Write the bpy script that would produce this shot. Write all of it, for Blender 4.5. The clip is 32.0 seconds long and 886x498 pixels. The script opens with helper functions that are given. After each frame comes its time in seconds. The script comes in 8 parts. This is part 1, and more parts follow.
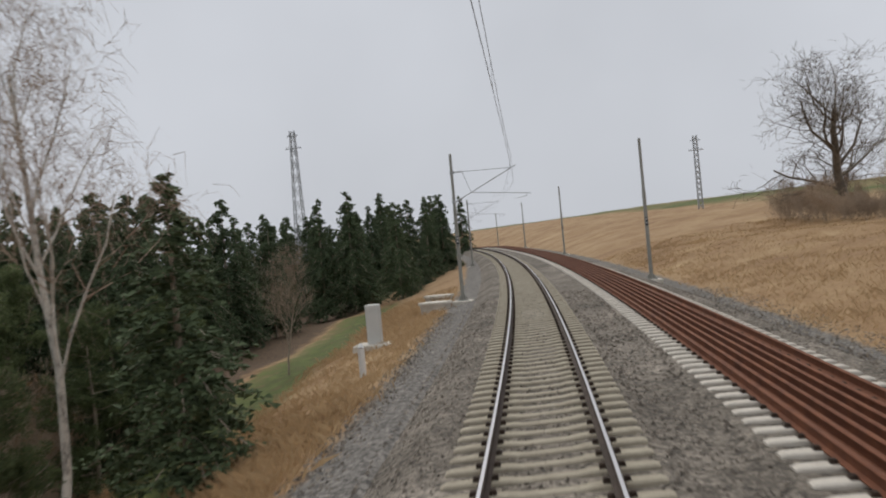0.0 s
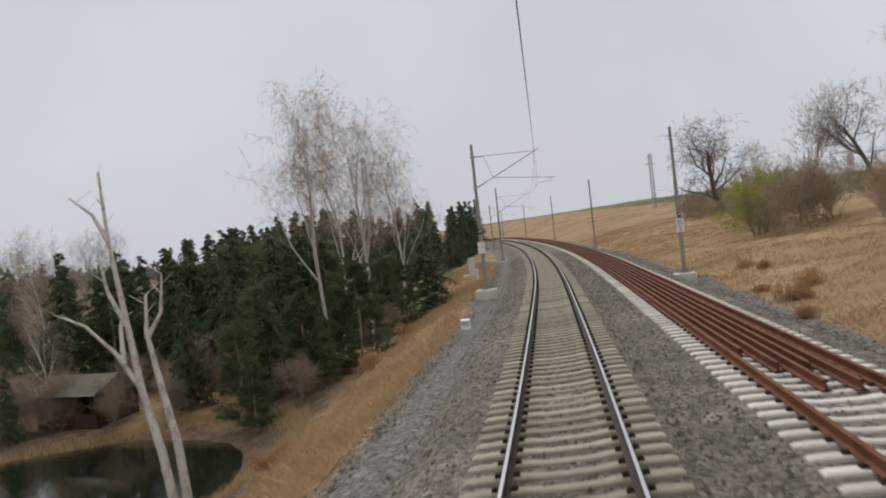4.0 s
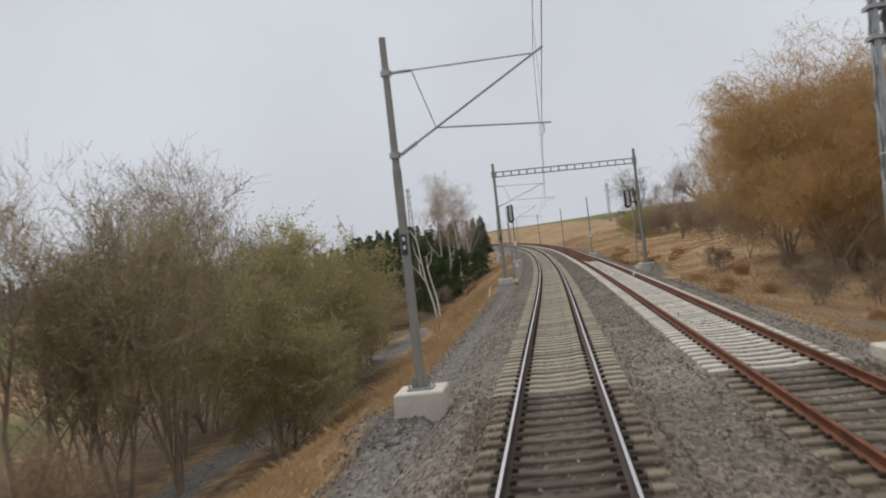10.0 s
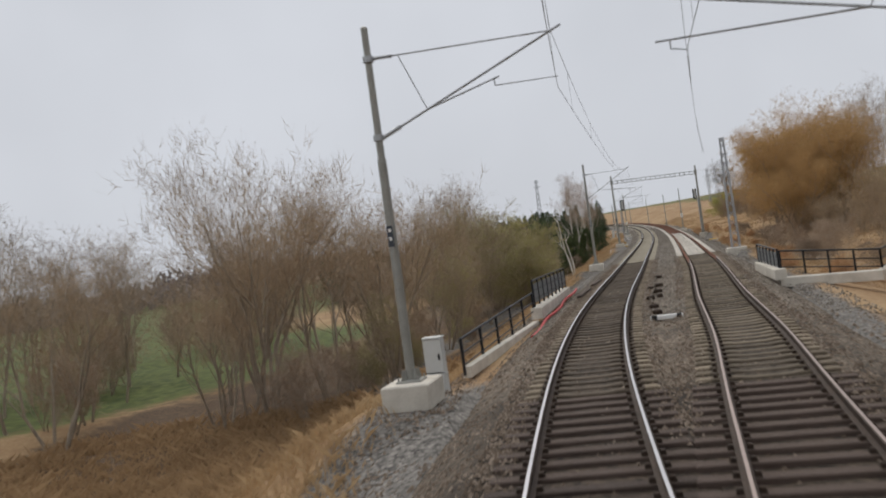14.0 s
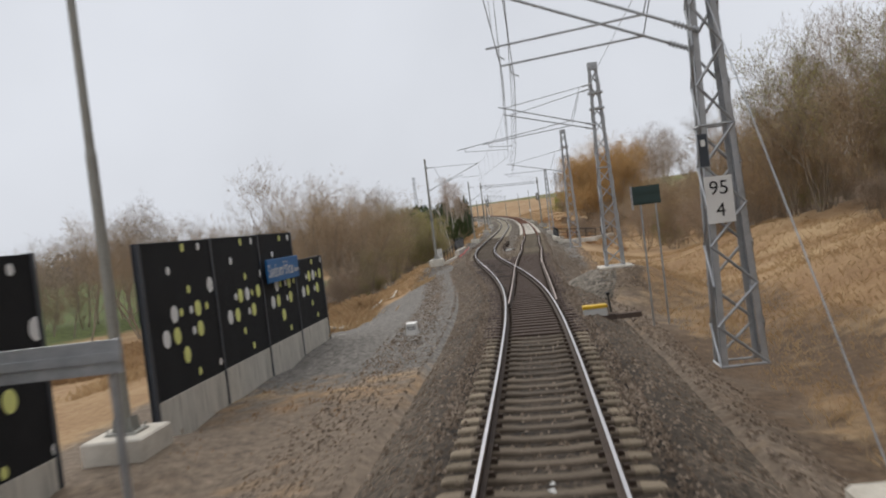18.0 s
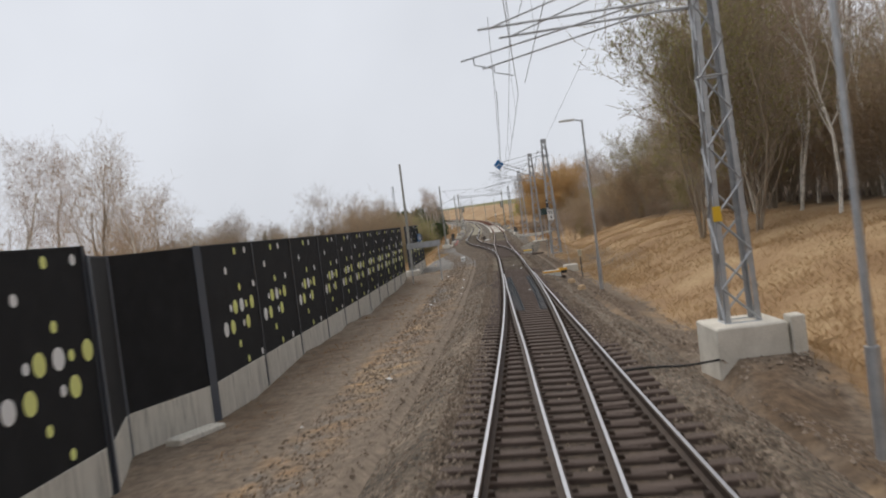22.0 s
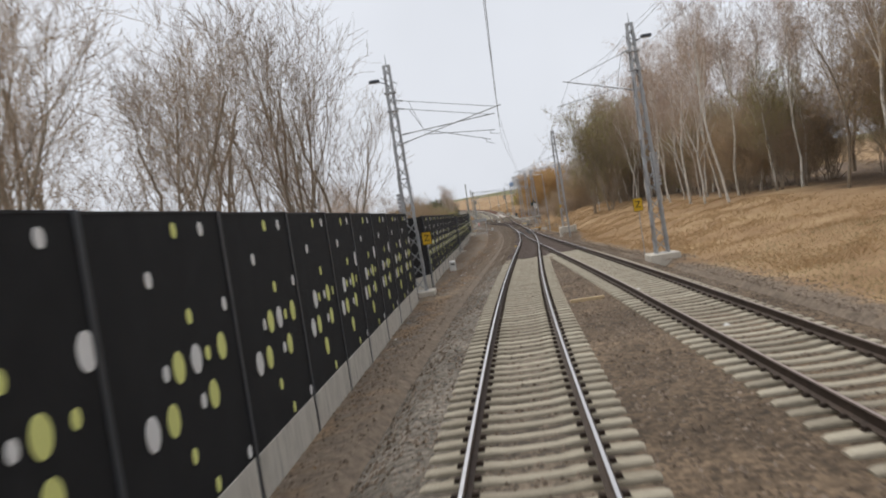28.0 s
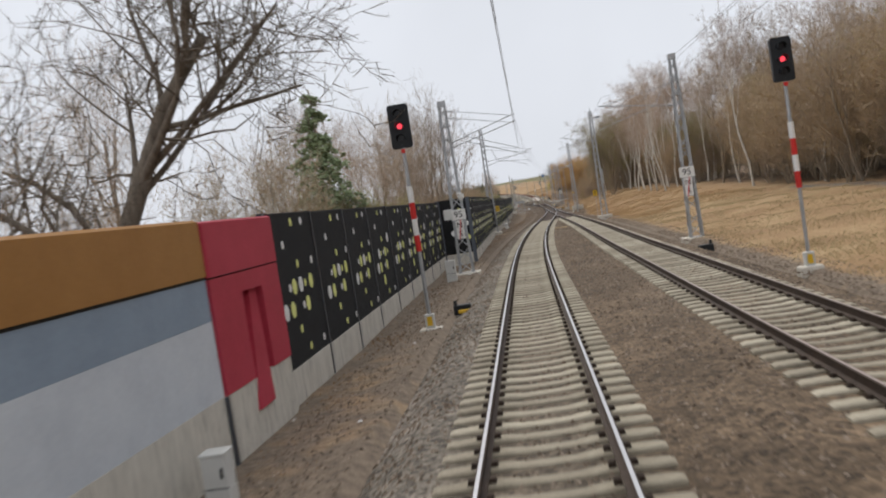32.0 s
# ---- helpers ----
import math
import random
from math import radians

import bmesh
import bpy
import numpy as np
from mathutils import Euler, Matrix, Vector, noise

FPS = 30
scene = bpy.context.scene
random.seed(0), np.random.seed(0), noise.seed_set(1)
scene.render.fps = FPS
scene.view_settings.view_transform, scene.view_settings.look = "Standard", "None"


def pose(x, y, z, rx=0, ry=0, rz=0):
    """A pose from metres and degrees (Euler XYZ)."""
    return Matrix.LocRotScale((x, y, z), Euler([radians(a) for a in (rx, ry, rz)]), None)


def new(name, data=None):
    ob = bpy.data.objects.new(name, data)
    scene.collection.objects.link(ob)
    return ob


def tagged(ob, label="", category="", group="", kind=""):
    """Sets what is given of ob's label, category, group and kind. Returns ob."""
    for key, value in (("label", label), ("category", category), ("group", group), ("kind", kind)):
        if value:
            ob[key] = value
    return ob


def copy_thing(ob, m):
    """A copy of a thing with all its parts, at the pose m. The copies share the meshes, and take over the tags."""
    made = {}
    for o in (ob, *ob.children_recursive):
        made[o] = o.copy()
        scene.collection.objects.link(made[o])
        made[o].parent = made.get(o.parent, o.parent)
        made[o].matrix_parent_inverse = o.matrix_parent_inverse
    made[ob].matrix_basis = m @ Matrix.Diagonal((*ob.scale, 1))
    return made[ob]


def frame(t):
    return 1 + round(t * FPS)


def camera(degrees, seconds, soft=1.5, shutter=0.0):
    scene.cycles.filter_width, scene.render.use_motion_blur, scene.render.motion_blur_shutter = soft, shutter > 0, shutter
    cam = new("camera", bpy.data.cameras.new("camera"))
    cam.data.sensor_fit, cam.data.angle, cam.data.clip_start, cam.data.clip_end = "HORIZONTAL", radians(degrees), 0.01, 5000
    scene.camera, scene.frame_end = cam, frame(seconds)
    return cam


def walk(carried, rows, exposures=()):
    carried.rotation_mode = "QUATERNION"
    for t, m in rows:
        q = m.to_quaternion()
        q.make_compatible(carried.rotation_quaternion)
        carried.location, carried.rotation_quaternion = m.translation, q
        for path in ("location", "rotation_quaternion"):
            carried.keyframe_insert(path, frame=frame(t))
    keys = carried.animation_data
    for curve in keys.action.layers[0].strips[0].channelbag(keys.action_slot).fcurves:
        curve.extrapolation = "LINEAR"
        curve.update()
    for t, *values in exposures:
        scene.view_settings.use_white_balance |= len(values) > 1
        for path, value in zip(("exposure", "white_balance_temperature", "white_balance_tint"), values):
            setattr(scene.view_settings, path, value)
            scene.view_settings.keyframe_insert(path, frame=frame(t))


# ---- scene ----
# The camera rides backwards on the rear of a train: seconds, x, y, z, and the three Euler angles in degrees.
PATH = [
    (0.0, -0.039, -0.009, 0.003, 90.34, 5.19, 7.80),
    (0.5, 0.081, -5.707, -0.092, 89.91, 3.71, 7.39),
    (1.0, 0.179, -11.414, -0.182, 89.79, 4.27, 7.04),
    (1.5, 0.267, -17.130, -0.267, 89.88, 5.32, 7.43),
    (2.0, 0.350, -22.857, -0.346, 89.89, 5.53, 7.75),
    (2.5, 0.422, -28.594, -0.420, 89.91, 5.77, 7.66),
    (3.0, 0.478, -34.340, -0.489, 90.01, 5.90, 7.70),
    (3.5, 0.515, -40.097, -0.554, 90.01, 6.07, 7.76),
    (4.2, 0.532, -48.172, -0.641, 90.04, 6.11, 7.21),
    (4.8, 0.521, -55.103, -0.714, 90.09, 6.17, 6.34),
    (5.5, 0.490, -63.196, -0.798, 90.11, 6.21, 5.79),
    (6.0, 0.455, -68.976, -0.858, 90.05, 6.44, 6.17),
    (6.5, 0.408, -74.753, -0.920, 89.92, 6.01, 5.87),
    (7.0, 0.349, -80.527, -0.982, 89.89, 6.02, 5.42),
    (7.5, 0.285, -86.302, -1.043, 90.42, 5.76, 5.77),
    (8.0, 0.220, -92.083, -1.104, 90.46, 6.54, 5.56),
    (8.5, 0.160, -97.874, -1.163, 90.47, 6.20, 5.65),
    (9.0, 0.105, -103.681, -1.221, 90.50, 6.87, 5.75),
    (9.5, 0.051, -109.506, -1.278, 90.52, 6.34, 5.86),
    (10.0, -0.015, -115.349, -1.335, 90.48, 6.49, 6.30),
    (10.5, -0.095, -121.209, -1.394, 90.60, 6.32, 6.17),
    (11.0, -0.147, -127.082, -1.454, 90.68, 6.96, 8.42),
    (11.5, -0.118, -132.959, -1.514, 89.89, 7.67, 5.61),
    (12.0, 0.031, -138.834, -1.572, 89.88, 7.61, 4.99),
    (12.5, 0.319, -144.698, -1.627, 90.12, 7.33, 6.93),
    (13.0, 0.751, -150.545, -1.677, 89.78, 7.29, 7.49),
    (13.5, 1.269, -156.375, -1.722, 90.46, 7.36, 11.83),
    (14.0, 1.797, -162.190, -1.762, 90.34, 7.80, 13.51),
    (14.5, 2.267, -167.994, -1.796, 89.72, 6.95, 10.65),
    (15.2, 2.711, -176.116, -1.837, 89.69, 7.22, 10.12),
    (15.8, 2.848, -183.085, -1.867, 89.63, 7.65, 9.30),
    (16.5, 2.825, -191.233, -1.897, 89.60, 7.93, 8.77),
    (17.0, 2.748, -197.067, -1.916, 88.68, 8.06, 3.58),
    (17.5, 2.652, -202.917, -1.933, 88.64, 8.03, 2.78),
    (18.0, 2.555, -208.785, -1.948, 88.58, 6.91, 4.64),
    (18.5, 2.445, -214.666, -1.959, 88.69, 6.57, 5.05),
    (19.0, 2.305, -220.556, -1.966, 88.88, 5.49, 7.24),
    (19.5, 2.126, -226.449, -1.967, 88.65, 6.31, 6.84),
    (20.0, 1.906, -232.337, -1.962, 88.27, 6.58, 5.22),
    (20.5, 1.645, -238.214, -1.951, 88.35, 6.28, 4.97),
    (21.0, 1.349, -244.080, -1.934, 88.62, 6.48, 3.39),
    (21.5, 1.024, -249.937, -1.914, 88.56, 7.00, 3.16),
    (22.0, 0.673, -255.640, -1.892, 88.54, 7.16, 2.16),
    (22.5, 0.296, -261.364, -1.869, 88.61, 8.20, 1.33),
    (23.0, -0.105, -267.128, -1.843, 88.59, 7.87, 1.59),
    (23.5, -0.517, -273.168, -1.816, 88.39, 8.39, -0.44),
    (24.0, -0.930, -279.291, -1.788, 88.57, 8.06, 0.28),
    (24.5, -1.332, -285.221, -1.757, 88.48, 8.71, 1.42),
    (25.2, -1.864, -293.574, -1.713, 88.43, 8.74, 1.71),
    (25.8, -2.282, -300.777, -1.674, 88.35, 8.79, 2.16),
    (26.5, -2.726, -309.222, -1.633, 88.30, 8.82, 2.45),
    (27.0, -3.011, -315.275, -1.609, 88.27, 8.63, 2.36),
    (27.5, -3.266, -321.337, -1.589, 88.18, 8.69, 2.67),
    (28.0, -3.487, -327.405, -1.573, 87.94, 8.77, 1.93),
    (28.5, -3.669, -333.56, -1.558, 88.01, 8.55, 2.05),
    (29.0, -3.812, -339.74, -1.541, 88.03, 8.59, 2.62),
    (29.5, -3.921, -345.82, -1.522, 87.88, 8.39, 2.58),
    (30.0, -4.010, -351.90, -1.500, 87.83, 8.35, 3.54),
    (30.5, -4.093, -358.05, -1.474, 87.89, 8.38, 5.43),
    (31.0, -4.174, -364.26, -1.446, 87.45, 8.91, 4.64),
    (31.5, -4.257, -369.93, -1.416, 87.26, 8.61, 4.38),
    (32.0, -4.343, -376.143, -1.385, 87.29, 8.86, 4.33),
]
EXPOSURES = [(0.0, -0.08), (6.0, 0.0), (14.0, 0.02), (16.0, -0.02), (17.0, -0.04), (18.0, 0.20), (19.0, 0.18), (21.0, 0.24), (23.0, 0.25), (27.0, 0.32), (29.0, 0.36), (32.0, 0.35)]
cam = camera(52.49, 32.0, soft=2.0, shutter=0.3)
walk(cam, [(t, pose(x, y, z, a, b, c)) for t, x, y, z, a, b, c in PATH], exposures=EXPOSURES)

# ---- light: a flat overcast spring sky ----
SUN_AZ, SUN_EL = 200.0, 48.0
world = bpy.data.worlds.new("overcast_sky")
scene.world = world
world.use_nodes = True
wn, wl = world.node_tree.nodes, world.node_tree.links
bg = wn["Background"]
sky = wn.new("ShaderNodeTexSky")
sky.sky_type = 'NISHITA'
sky.sun_disc = False
sky.sun_elevation, sky.sun_rotation = radians(SUN_EL), radians(SUN_AZ)
sky.air_density, sky.dust_density, sky.ozone_density = 1.0, 4.0, 1.0
grey = wn.new("ShaderNodeHueSaturation")
grey.inputs["Saturation"].default_value = 0.25
grey.inputs["Value"].default_value = 0.10
cloud = wn.new("ShaderNodeMixRGB")
cloud.inputs["Fac"].default_value = 0.88
cloud.inputs["Color2"].default_value = (0.665, 0.690, 0.745, 1)
wl.new(sky.outputs["Color"], grey.inputs["Color"])
wl.new(grey.outputs["Color"], cloud.inputs["Color1"])
puff = wn.new("ShaderNodeTexNoise")
puff.inputs["Scale"].default_value, puff.inputs["Detail"].default_value, puff.inputs["Roughness"].default_value = 2.2, 4.0, 0.5
tone = wn.new("ShaderNodeMapRange")
tone.inputs["From Min"].default_value, tone.inputs["From Max"].default_value = 0.3, 0.7
tone.inputs["To Min"].default_value, tone.inputs["To Max"].default_value = 0.91, 1.07
veil = wn.new("ShaderNodeMixRGB")
veil.blend_type = 'MULTIPLY'
veil.inputs["Fac"].default_value = 1.0
wtc = wn.new("ShaderNodeTexCoord")
wl.new(wtc.outputs["Generated"], puff.inputs["Vector"])
wl.new(puff.outputs["Fac"], tone.inputs["Value"])
wl.new(cloud.outputs["Color"], veil.inputs["Color1"])
wl.new(tone.outputs["Result"], veil.inputs["Color2"])
wl.new(veil.outputs["Color"], bg.inputs["Color"])
bg.inputs["Strength"].default_value = 1.0
sun = new("sun", bpy.data.lights.new("sun", 'SUN'))
sun.data.energy, sun.data.angle, sun.data.color = 1.4, radians(40), (1.0, 0.93, 0.84)
sun.matrix_world = pose(0, 0, 60, 90 - SUN_EL, 0, SUN_AZ)
scene.view_settings.exposure = 0.0

# ---- the line of the track, from the ride itself ----
EYE_H, EYE_OFF = 2.747, -0.136
HEAD0, BEND0, BEND1, RISE = radians(1.379), 9.53e-4, 9.1e-7, 0.02154


def line_table():
    pts = [(y, x + EYE_OFF, z - EYE_H) for t, x, y, z, a, b, c in PATH]
    last, prev = pts[-1], pts[-4]
    for k in range(1, 9):
        f = k * 6.0 / (prev[0] - last[0])
        pts.append((last[0] - k * 6.0, last[1] + (last[1] - prev[1]) * f, last[2] + (last[2] - prev[2]) * f * 0.5))
    pts.reverse()
    x, y, z = pts[-1][1], pts[-1][0], pts[-1][2]
    th, s = HEAD0, 0.0
    while y < 420:
        for _ in range(6):
            th = HEAD0 + BEND0 * s + 0.5 * BEND1 * s * s
            x, y, z, s = x - math.sin(th), y + math.cos(th), z + RISE * (1 if s < 150 else 0.4), s + 1.0
        pts.append((y, x, z))
    return np.array(pts)


LINE = line_table()
LSLOPE = np.gradient(LINE[:, 1:], LINE[:, 0], axis=0)


def on_line(y):
    """x and z of the rail heads' middle of the ridden track at y (cubic between stations)."""
    y = np.asarray(y, float)
    i = np.clip(np.searchsorted(LINE[:, 0], y) - 1, 0, len(LINE) - 2)
    h = LINE[i + 1, 0] - LINE[i, 0]
    t = np.clip((y - LINE[i, 0]) / h, -3, 3)[..., None]
    hh = h[..., None]
    a, b, da, db = LINE[i, 1:], LINE[i + 1, 1:], LSLOPE[i], LSLOPE[i + 1]
    return a * (2 * t**3 - 3 * t**2 + 1) + b * (3 * t**2 - 2 * t**3) + hh * da * (t**3 - 2 * t**2 + t) + hh * db * (t**3 - t**2)


def tx(y):
    return on_line(y)[..., 0]


def tz(y):
    return on_line(y)[..., 1]


def smooth(y, table):
    ys, vs = np.array([p[0] for p in table], float), np.array([p[1] for p in table], float)
    o = np.argsort(ys)
    ys, vs = ys[o], vs[o]
    y = np.asarray(y, float)
    i = np.clip(np.searchsorted(ys, y) - 1, 0, len(ys) - 2)
    t = np.clip((y - ys[i]) / (ys[i + 1] - ys[i]), 0, 1)
    d = np.gradient(vs, ys)
    h = ys[i + 1] - ys[i]
    return vs[i] * (2 * t**3 - 3 * t**2 + 1) + vs[i + 1] * (3 * t**2 - 2 * t**3) + h * d[i] * (t**3 - 2 * t**2 + t) + h * d[i + 1] * (t**3 - t**2)


SPACING = [(420, 3.97), (0, 3.97), (-60, 3.98), (-97, 4.12), (-112, 4.15), (-130, 3.88), (-142, 3.42), (-150, 2.62), (-159, 1.62), (-167, 0.86), (-177, 0.22), (-184, 0.02), (-190, 0.0),
           (-206, 0.0), (-212, 0.02), (-222, 0.16), (-230, 0.33), (-236, 0.52), (-242, 0.72), (-248, 0.98), (-257, 1.47), (-268, 2.12), (-277, 2.66), (-290, 3.42), (-300, 3.88), (-315, 4.32), (-340, 4.56), (-365, 4.48), (-430, 4.46)]


def gap2(y):
    """How far the second track lies to the right of the ridden one."""
    return smooth(y, SPACING)


def rise2(y):
    """The second track climbs a little above the ridden one past the station throat."""
    return 0.12 * np.clip((-305 - np.asarray(y, float)) / 40, 0, 1)


CANT = [(420, 0.03), (0, 0.046), (-35, 0.048), (-69, 0.034), (-104, 0.012), (-139, -0.006), (-190, -0.03), (-240, -0.045), (-270, -0.02), (-310, 0.004), (-430, 0.005)]


def cant(y):
    return smooth(y, CANT)


# ---- mesh tools ----
class Mesh:
    """Collects vertices and faces, with a material number for each face."""

    def __init__(self):
        self.v, self.f, self.m = [], [], []

    def add(self, verts, faces, m=0):
        n = len(self.v)
        self.v.extend(verts)
        self.f.extend([tuple(i + n for i in f) for f in faces])
        self.m.extend([m] * len(faces))
        return self

    def box(self, c, s, m=0, rz=0.0, rx=0.0, taper=1.0, chamfer=0.0):
        hx, hy, hz = s[0] / 2, s[1] / 2, s[2] / 2
        k = chamfer
        ring = [(-hx + k, -hy), (hx - k, -hy), (hx, -hy + k), (hx, hy - k), (hx - k, hy), (-hx + k, hy), (-hx, hy - k), (-hx, -hy + k)] if k else [(-hx, -hy), (hx, -hy), (hx, hy), (-hx, hy)]
        levels = [(-hz, 1.0, 0.0)] + ([(hz - k, taper, 0.0), (hz, taper, k)] if k else [(hz, taper, 0.0)])
        rot = Matrix.Rotation(rz, 3, 'Z') @ Matrix.Rotation(rx, 3, 'X')
        vs, n = [], len(ring)
        for z, tp, inset in levels:
            for x, y in ring:
                x, y = x * tp, y * tp
                x -= math.copysign(min(inset, abs(x)), x)
                y -= math.copysign(min(inset, abs(y)), y)
                p = rot @ Vector((x, y, z))
                vs.append((p.x + c[0], p.y + c[1], p.z + c[2]))
        fs = [tuple(range(n - 1, -1, -1)), tuple(range(n * (len(levels) - 1), n * len(levels)))]
        for L in range(len(levels) - 1):
            for i in range(n):
                j = (i + 1) % n
                fs.append((L * n + i, L * n + j, (L + 1) * n + j, (L + 1) * n + i))
        return self.add(vs, fs, m)

    def tube(self, a, b, ra, rb=None, n=6, m=0, caps=True):
        rb = ra if rb is None else rb
        a, b = Vector(a), Vector(b)
        d = (b - a)
        if d.length < 1e-6:
            return self
        d.normalize()
        u = d.cross(Vector((0, 0, 1)) if abs(d.z) < 0.9 else Vector((1, 0, 0))).normalized()
        w = d.cross(u)
        vs = []
        for p, r in ((a, ra), (b, rb)):
            for i in range(n):
                q = 2 * math.pi * i / n
                o = p + (u * math.cos(q) + w * math.sin(q)) * r
                vs.append((o.x, o.y, o.z))
        fs = [(i, i + n, (i + 1) % n + n, (i + 1) % n) for i in range(n)]
        if caps:
            fs += [tuple(range(n)), tuple(range(2 * n - 1, n - 1, -1))]
        return self.add(vs, fs, m)

    def pipe(self, pts, r, n=6, m=0):
        pts = [Vector(p) for p in pts]
        vs, fs = [], []
        for k, p in enumerate(pts):
            d = (pts[min(k + 1, len(pts) - 1)] - pts[max(k - 1, 0)]).normalized()
            u = d.cross(Vector((0, 0, 1)) if abs(d.z) < 0.9 else Vector((1, 0, 0))).normalized()
            w = d.cross(u)
            vs += [tuple(p + (u * math.cos(2 * math.pi * i / n) + w * math.sin(2 * math.pi * i / n)) * r) for i in range(n)]
        for k in range(len(pts) - 1):
            fs += [(k * n + i, (k + 1) * n + i, (k + 1) * n + (i + 1) % n, k * n + (i + 1) % n) for i in range(n)]
        fs += [tuple(range(n)), tuple(range(len(vs) - 1, len(vs) - n - 1, -1))]
        return self.add(vs, fs, m)

    def disc(self, c, r, axis='x', n=14, t=0.01, m=0):
        vs = []
        for s in (-t / 2, t / 2):
            for i in range(n):
                q = 2 * math.pi * i / n
                a, b = r * math.cos(q), r * math.sin(q)
                vs.append({'x': (c[0] + s, c[1] + a, c[2] + b), 'y': (c[0] + a, c[1] + s, c[2] + b), 'z': (c[0] + a, c[1] + b, c[2] + s)}[axis])
        fs = [tuple(range(n)), tuple(range(2 * n - 1, n - 1, -1))] + [(i, i + n, (i + 1) % n + n, (i + 1) % n) for i in range(n)]
        return self.add(vs, fs, m)

    def prism(self, ring, z0, z1, m=0):
        n = len(ring)
        vs = [(x, y, z0) for x, y in ring] + [(x, y, z1) for x, y in ring]
        return self.add(vs, [tuple(range(n - 1, -1, -1)), tuple(range(n, 2 * n))] + [(i, (i + 1) % n, (i + 1) % n + n, i + n) for i in range(n)], m)

    def data(self, name, mats, sharp=True):
        me = bpy.data.meshes.new(name)
        me.from_pydata(self.v, [], self.f)
        for mt in (mats if isinstance(mats, (list, tuple)) else [mats]):
            me.materials.append(mt)
        if any(self.m):
            me.polygons.foreach_set("material_index", self.m)
        if not sharp:
            me.polygons.foreach_set("use_smooth", [True] * len(self.f))
        me.update()
        return me


def part(name, mesh, mats, parent=None, label="", at=None, smooth_faces=False):
    """One mesh object under a thing or a part."""
    me = mesh if isinstance(mesh, bpy.types.Mesh) else mesh.data(name, mats, sharp=not smooth_faces)
    ob = new(name, me)
    if parent is not None:
        ob.parent = parent
    if at is not None:
        ob.matrix_basis = at if isinstance(at, Matrix) else Matrix.Translation(at)
    return tagged(ob, label)


def thing(name, at, label, category, group="", kind=""):
    ob = new(name)
    ob.empty_display_size = 0.2
    ob.matrix_basis = at if isinstance(at, Matrix) else Matrix.Translation(at)
    return tagged(ob, label, category, group, kind)


# ---- materials ----
def material(name, dark, light, scale=8.0, rough=0.85, metal=0.0, bump=0.3, fine=40.0, mid=None, spec=0.3, each=0.0, island=0.0, stretch=(1, 1, 1), coords="Object"):
    """Two scales of noise between two or three colours, with relief; each and island vary whole pieces."""
    mt = bpy.data.materials.new(name)
    mt.use_nodes = True
    n, l = mt.node_tree.nodes, mt.node_tree.links
    b = n["Principled BSDF"]
    b.inputs["Roughness"].default_value, b.inputs["Metallic"].default_value = rough, metal
    b.inputs["Specular IOR Level"].default_value = spec
    tc = n.new("ShaderNodeTexCoord")
    mp = n.new("ShaderNodeMapping")
    mp.inputs["Scale"].default_value = stretch
    l.new(tc.outputs[coords], mp.inputs["Vector"])
    big, small = n.new("ShaderNodeTexNoise"), n.new("ShaderNodeTexNoise")
    for t, s, d in ((big, scale, 5.0), (small, fine, 8.0)):
        t.inputs["Scale"].default_value, t.inputs["Detail"].default_value, t.inputs["Roughness"].default_value = s, d, 0.65
        l.new(mp.outputs["Vector"], t.inputs["Vector"])
    mix = n.new("ShaderNodeMath")
    mix.operation = 'MULTIPLY_ADD'
    mix.inputs[1].default_value, mix.inputs[2].default_value = 0.55, 0.0
    l.new(big.outputs["Fac"], mix.inputs[0])
    add = n.new("ShaderNodeMath")
    add.operation = 'MULTIPLY_ADD'
    add.inputs[1].default_value = 0.45
    l.new(small.outputs["Fac"], add.inputs[0])
    l.new(mix.outputs[0], add.inputs[2])
    fac = add.outputs[0]
    if each:
        info = n.new("ShaderNodeObjectInfo")
        e = n.new("ShaderNodeMath")
        e.operation = 'MULTIPLY_ADD'
        e.inputs[1].default_value = each
        l.new(info.outputs["Random"], e.inputs[0])
        l.new(fac, e.inputs[2])
        fac = e.outputs[0]
    if island:
        geo = n.new("ShaderNodeNewGeometry")
        e = n.new("ShaderNodeMath")
        e.operation = 'MULTIPLY_ADD'
        e.inputs[1].default_value = island
        l.new(geo.outputs["Random Per Island"], e.inputs[0])
        l.new(fac, e.inputs[2])
        fac = e.outputs[0]
    ramp = n.new("ShaderNodeValToRGB")
    lo, hi = 0.33 + (each + island) * 0.15, 0.67 + (each + island) * 0.85
    ramp.color_ramp.elements[0].position, ramp.color_ramp.elements[1].position = lo, min(hi, 1.0)
    ramp.color_ramp.elements[0].color, ramp.color_ramp.elements[1].color = (*dark, 1), (*light, 1)
    if mid:
        ramp.color_ramp.elements.new((lo + min(hi, 1.0)) / 2).color = (*mid, 1)
    l.new(fac, ramp.inputs["Fac"])
    l.new(ramp.outputs["Color"], b.inputs["Base Color"])
    if bump:
        bp = n.new("ShaderNodeBump")
        bp.inputs["Strength"].default_value, bp.inputs["Distance"].default_value = bump, 0.02
        l.new(small.outputs["Fac"], bp.inputs["Height"])
        l.new(bp.outputs["Normal"], b.inputs["Normal"])
    return mt


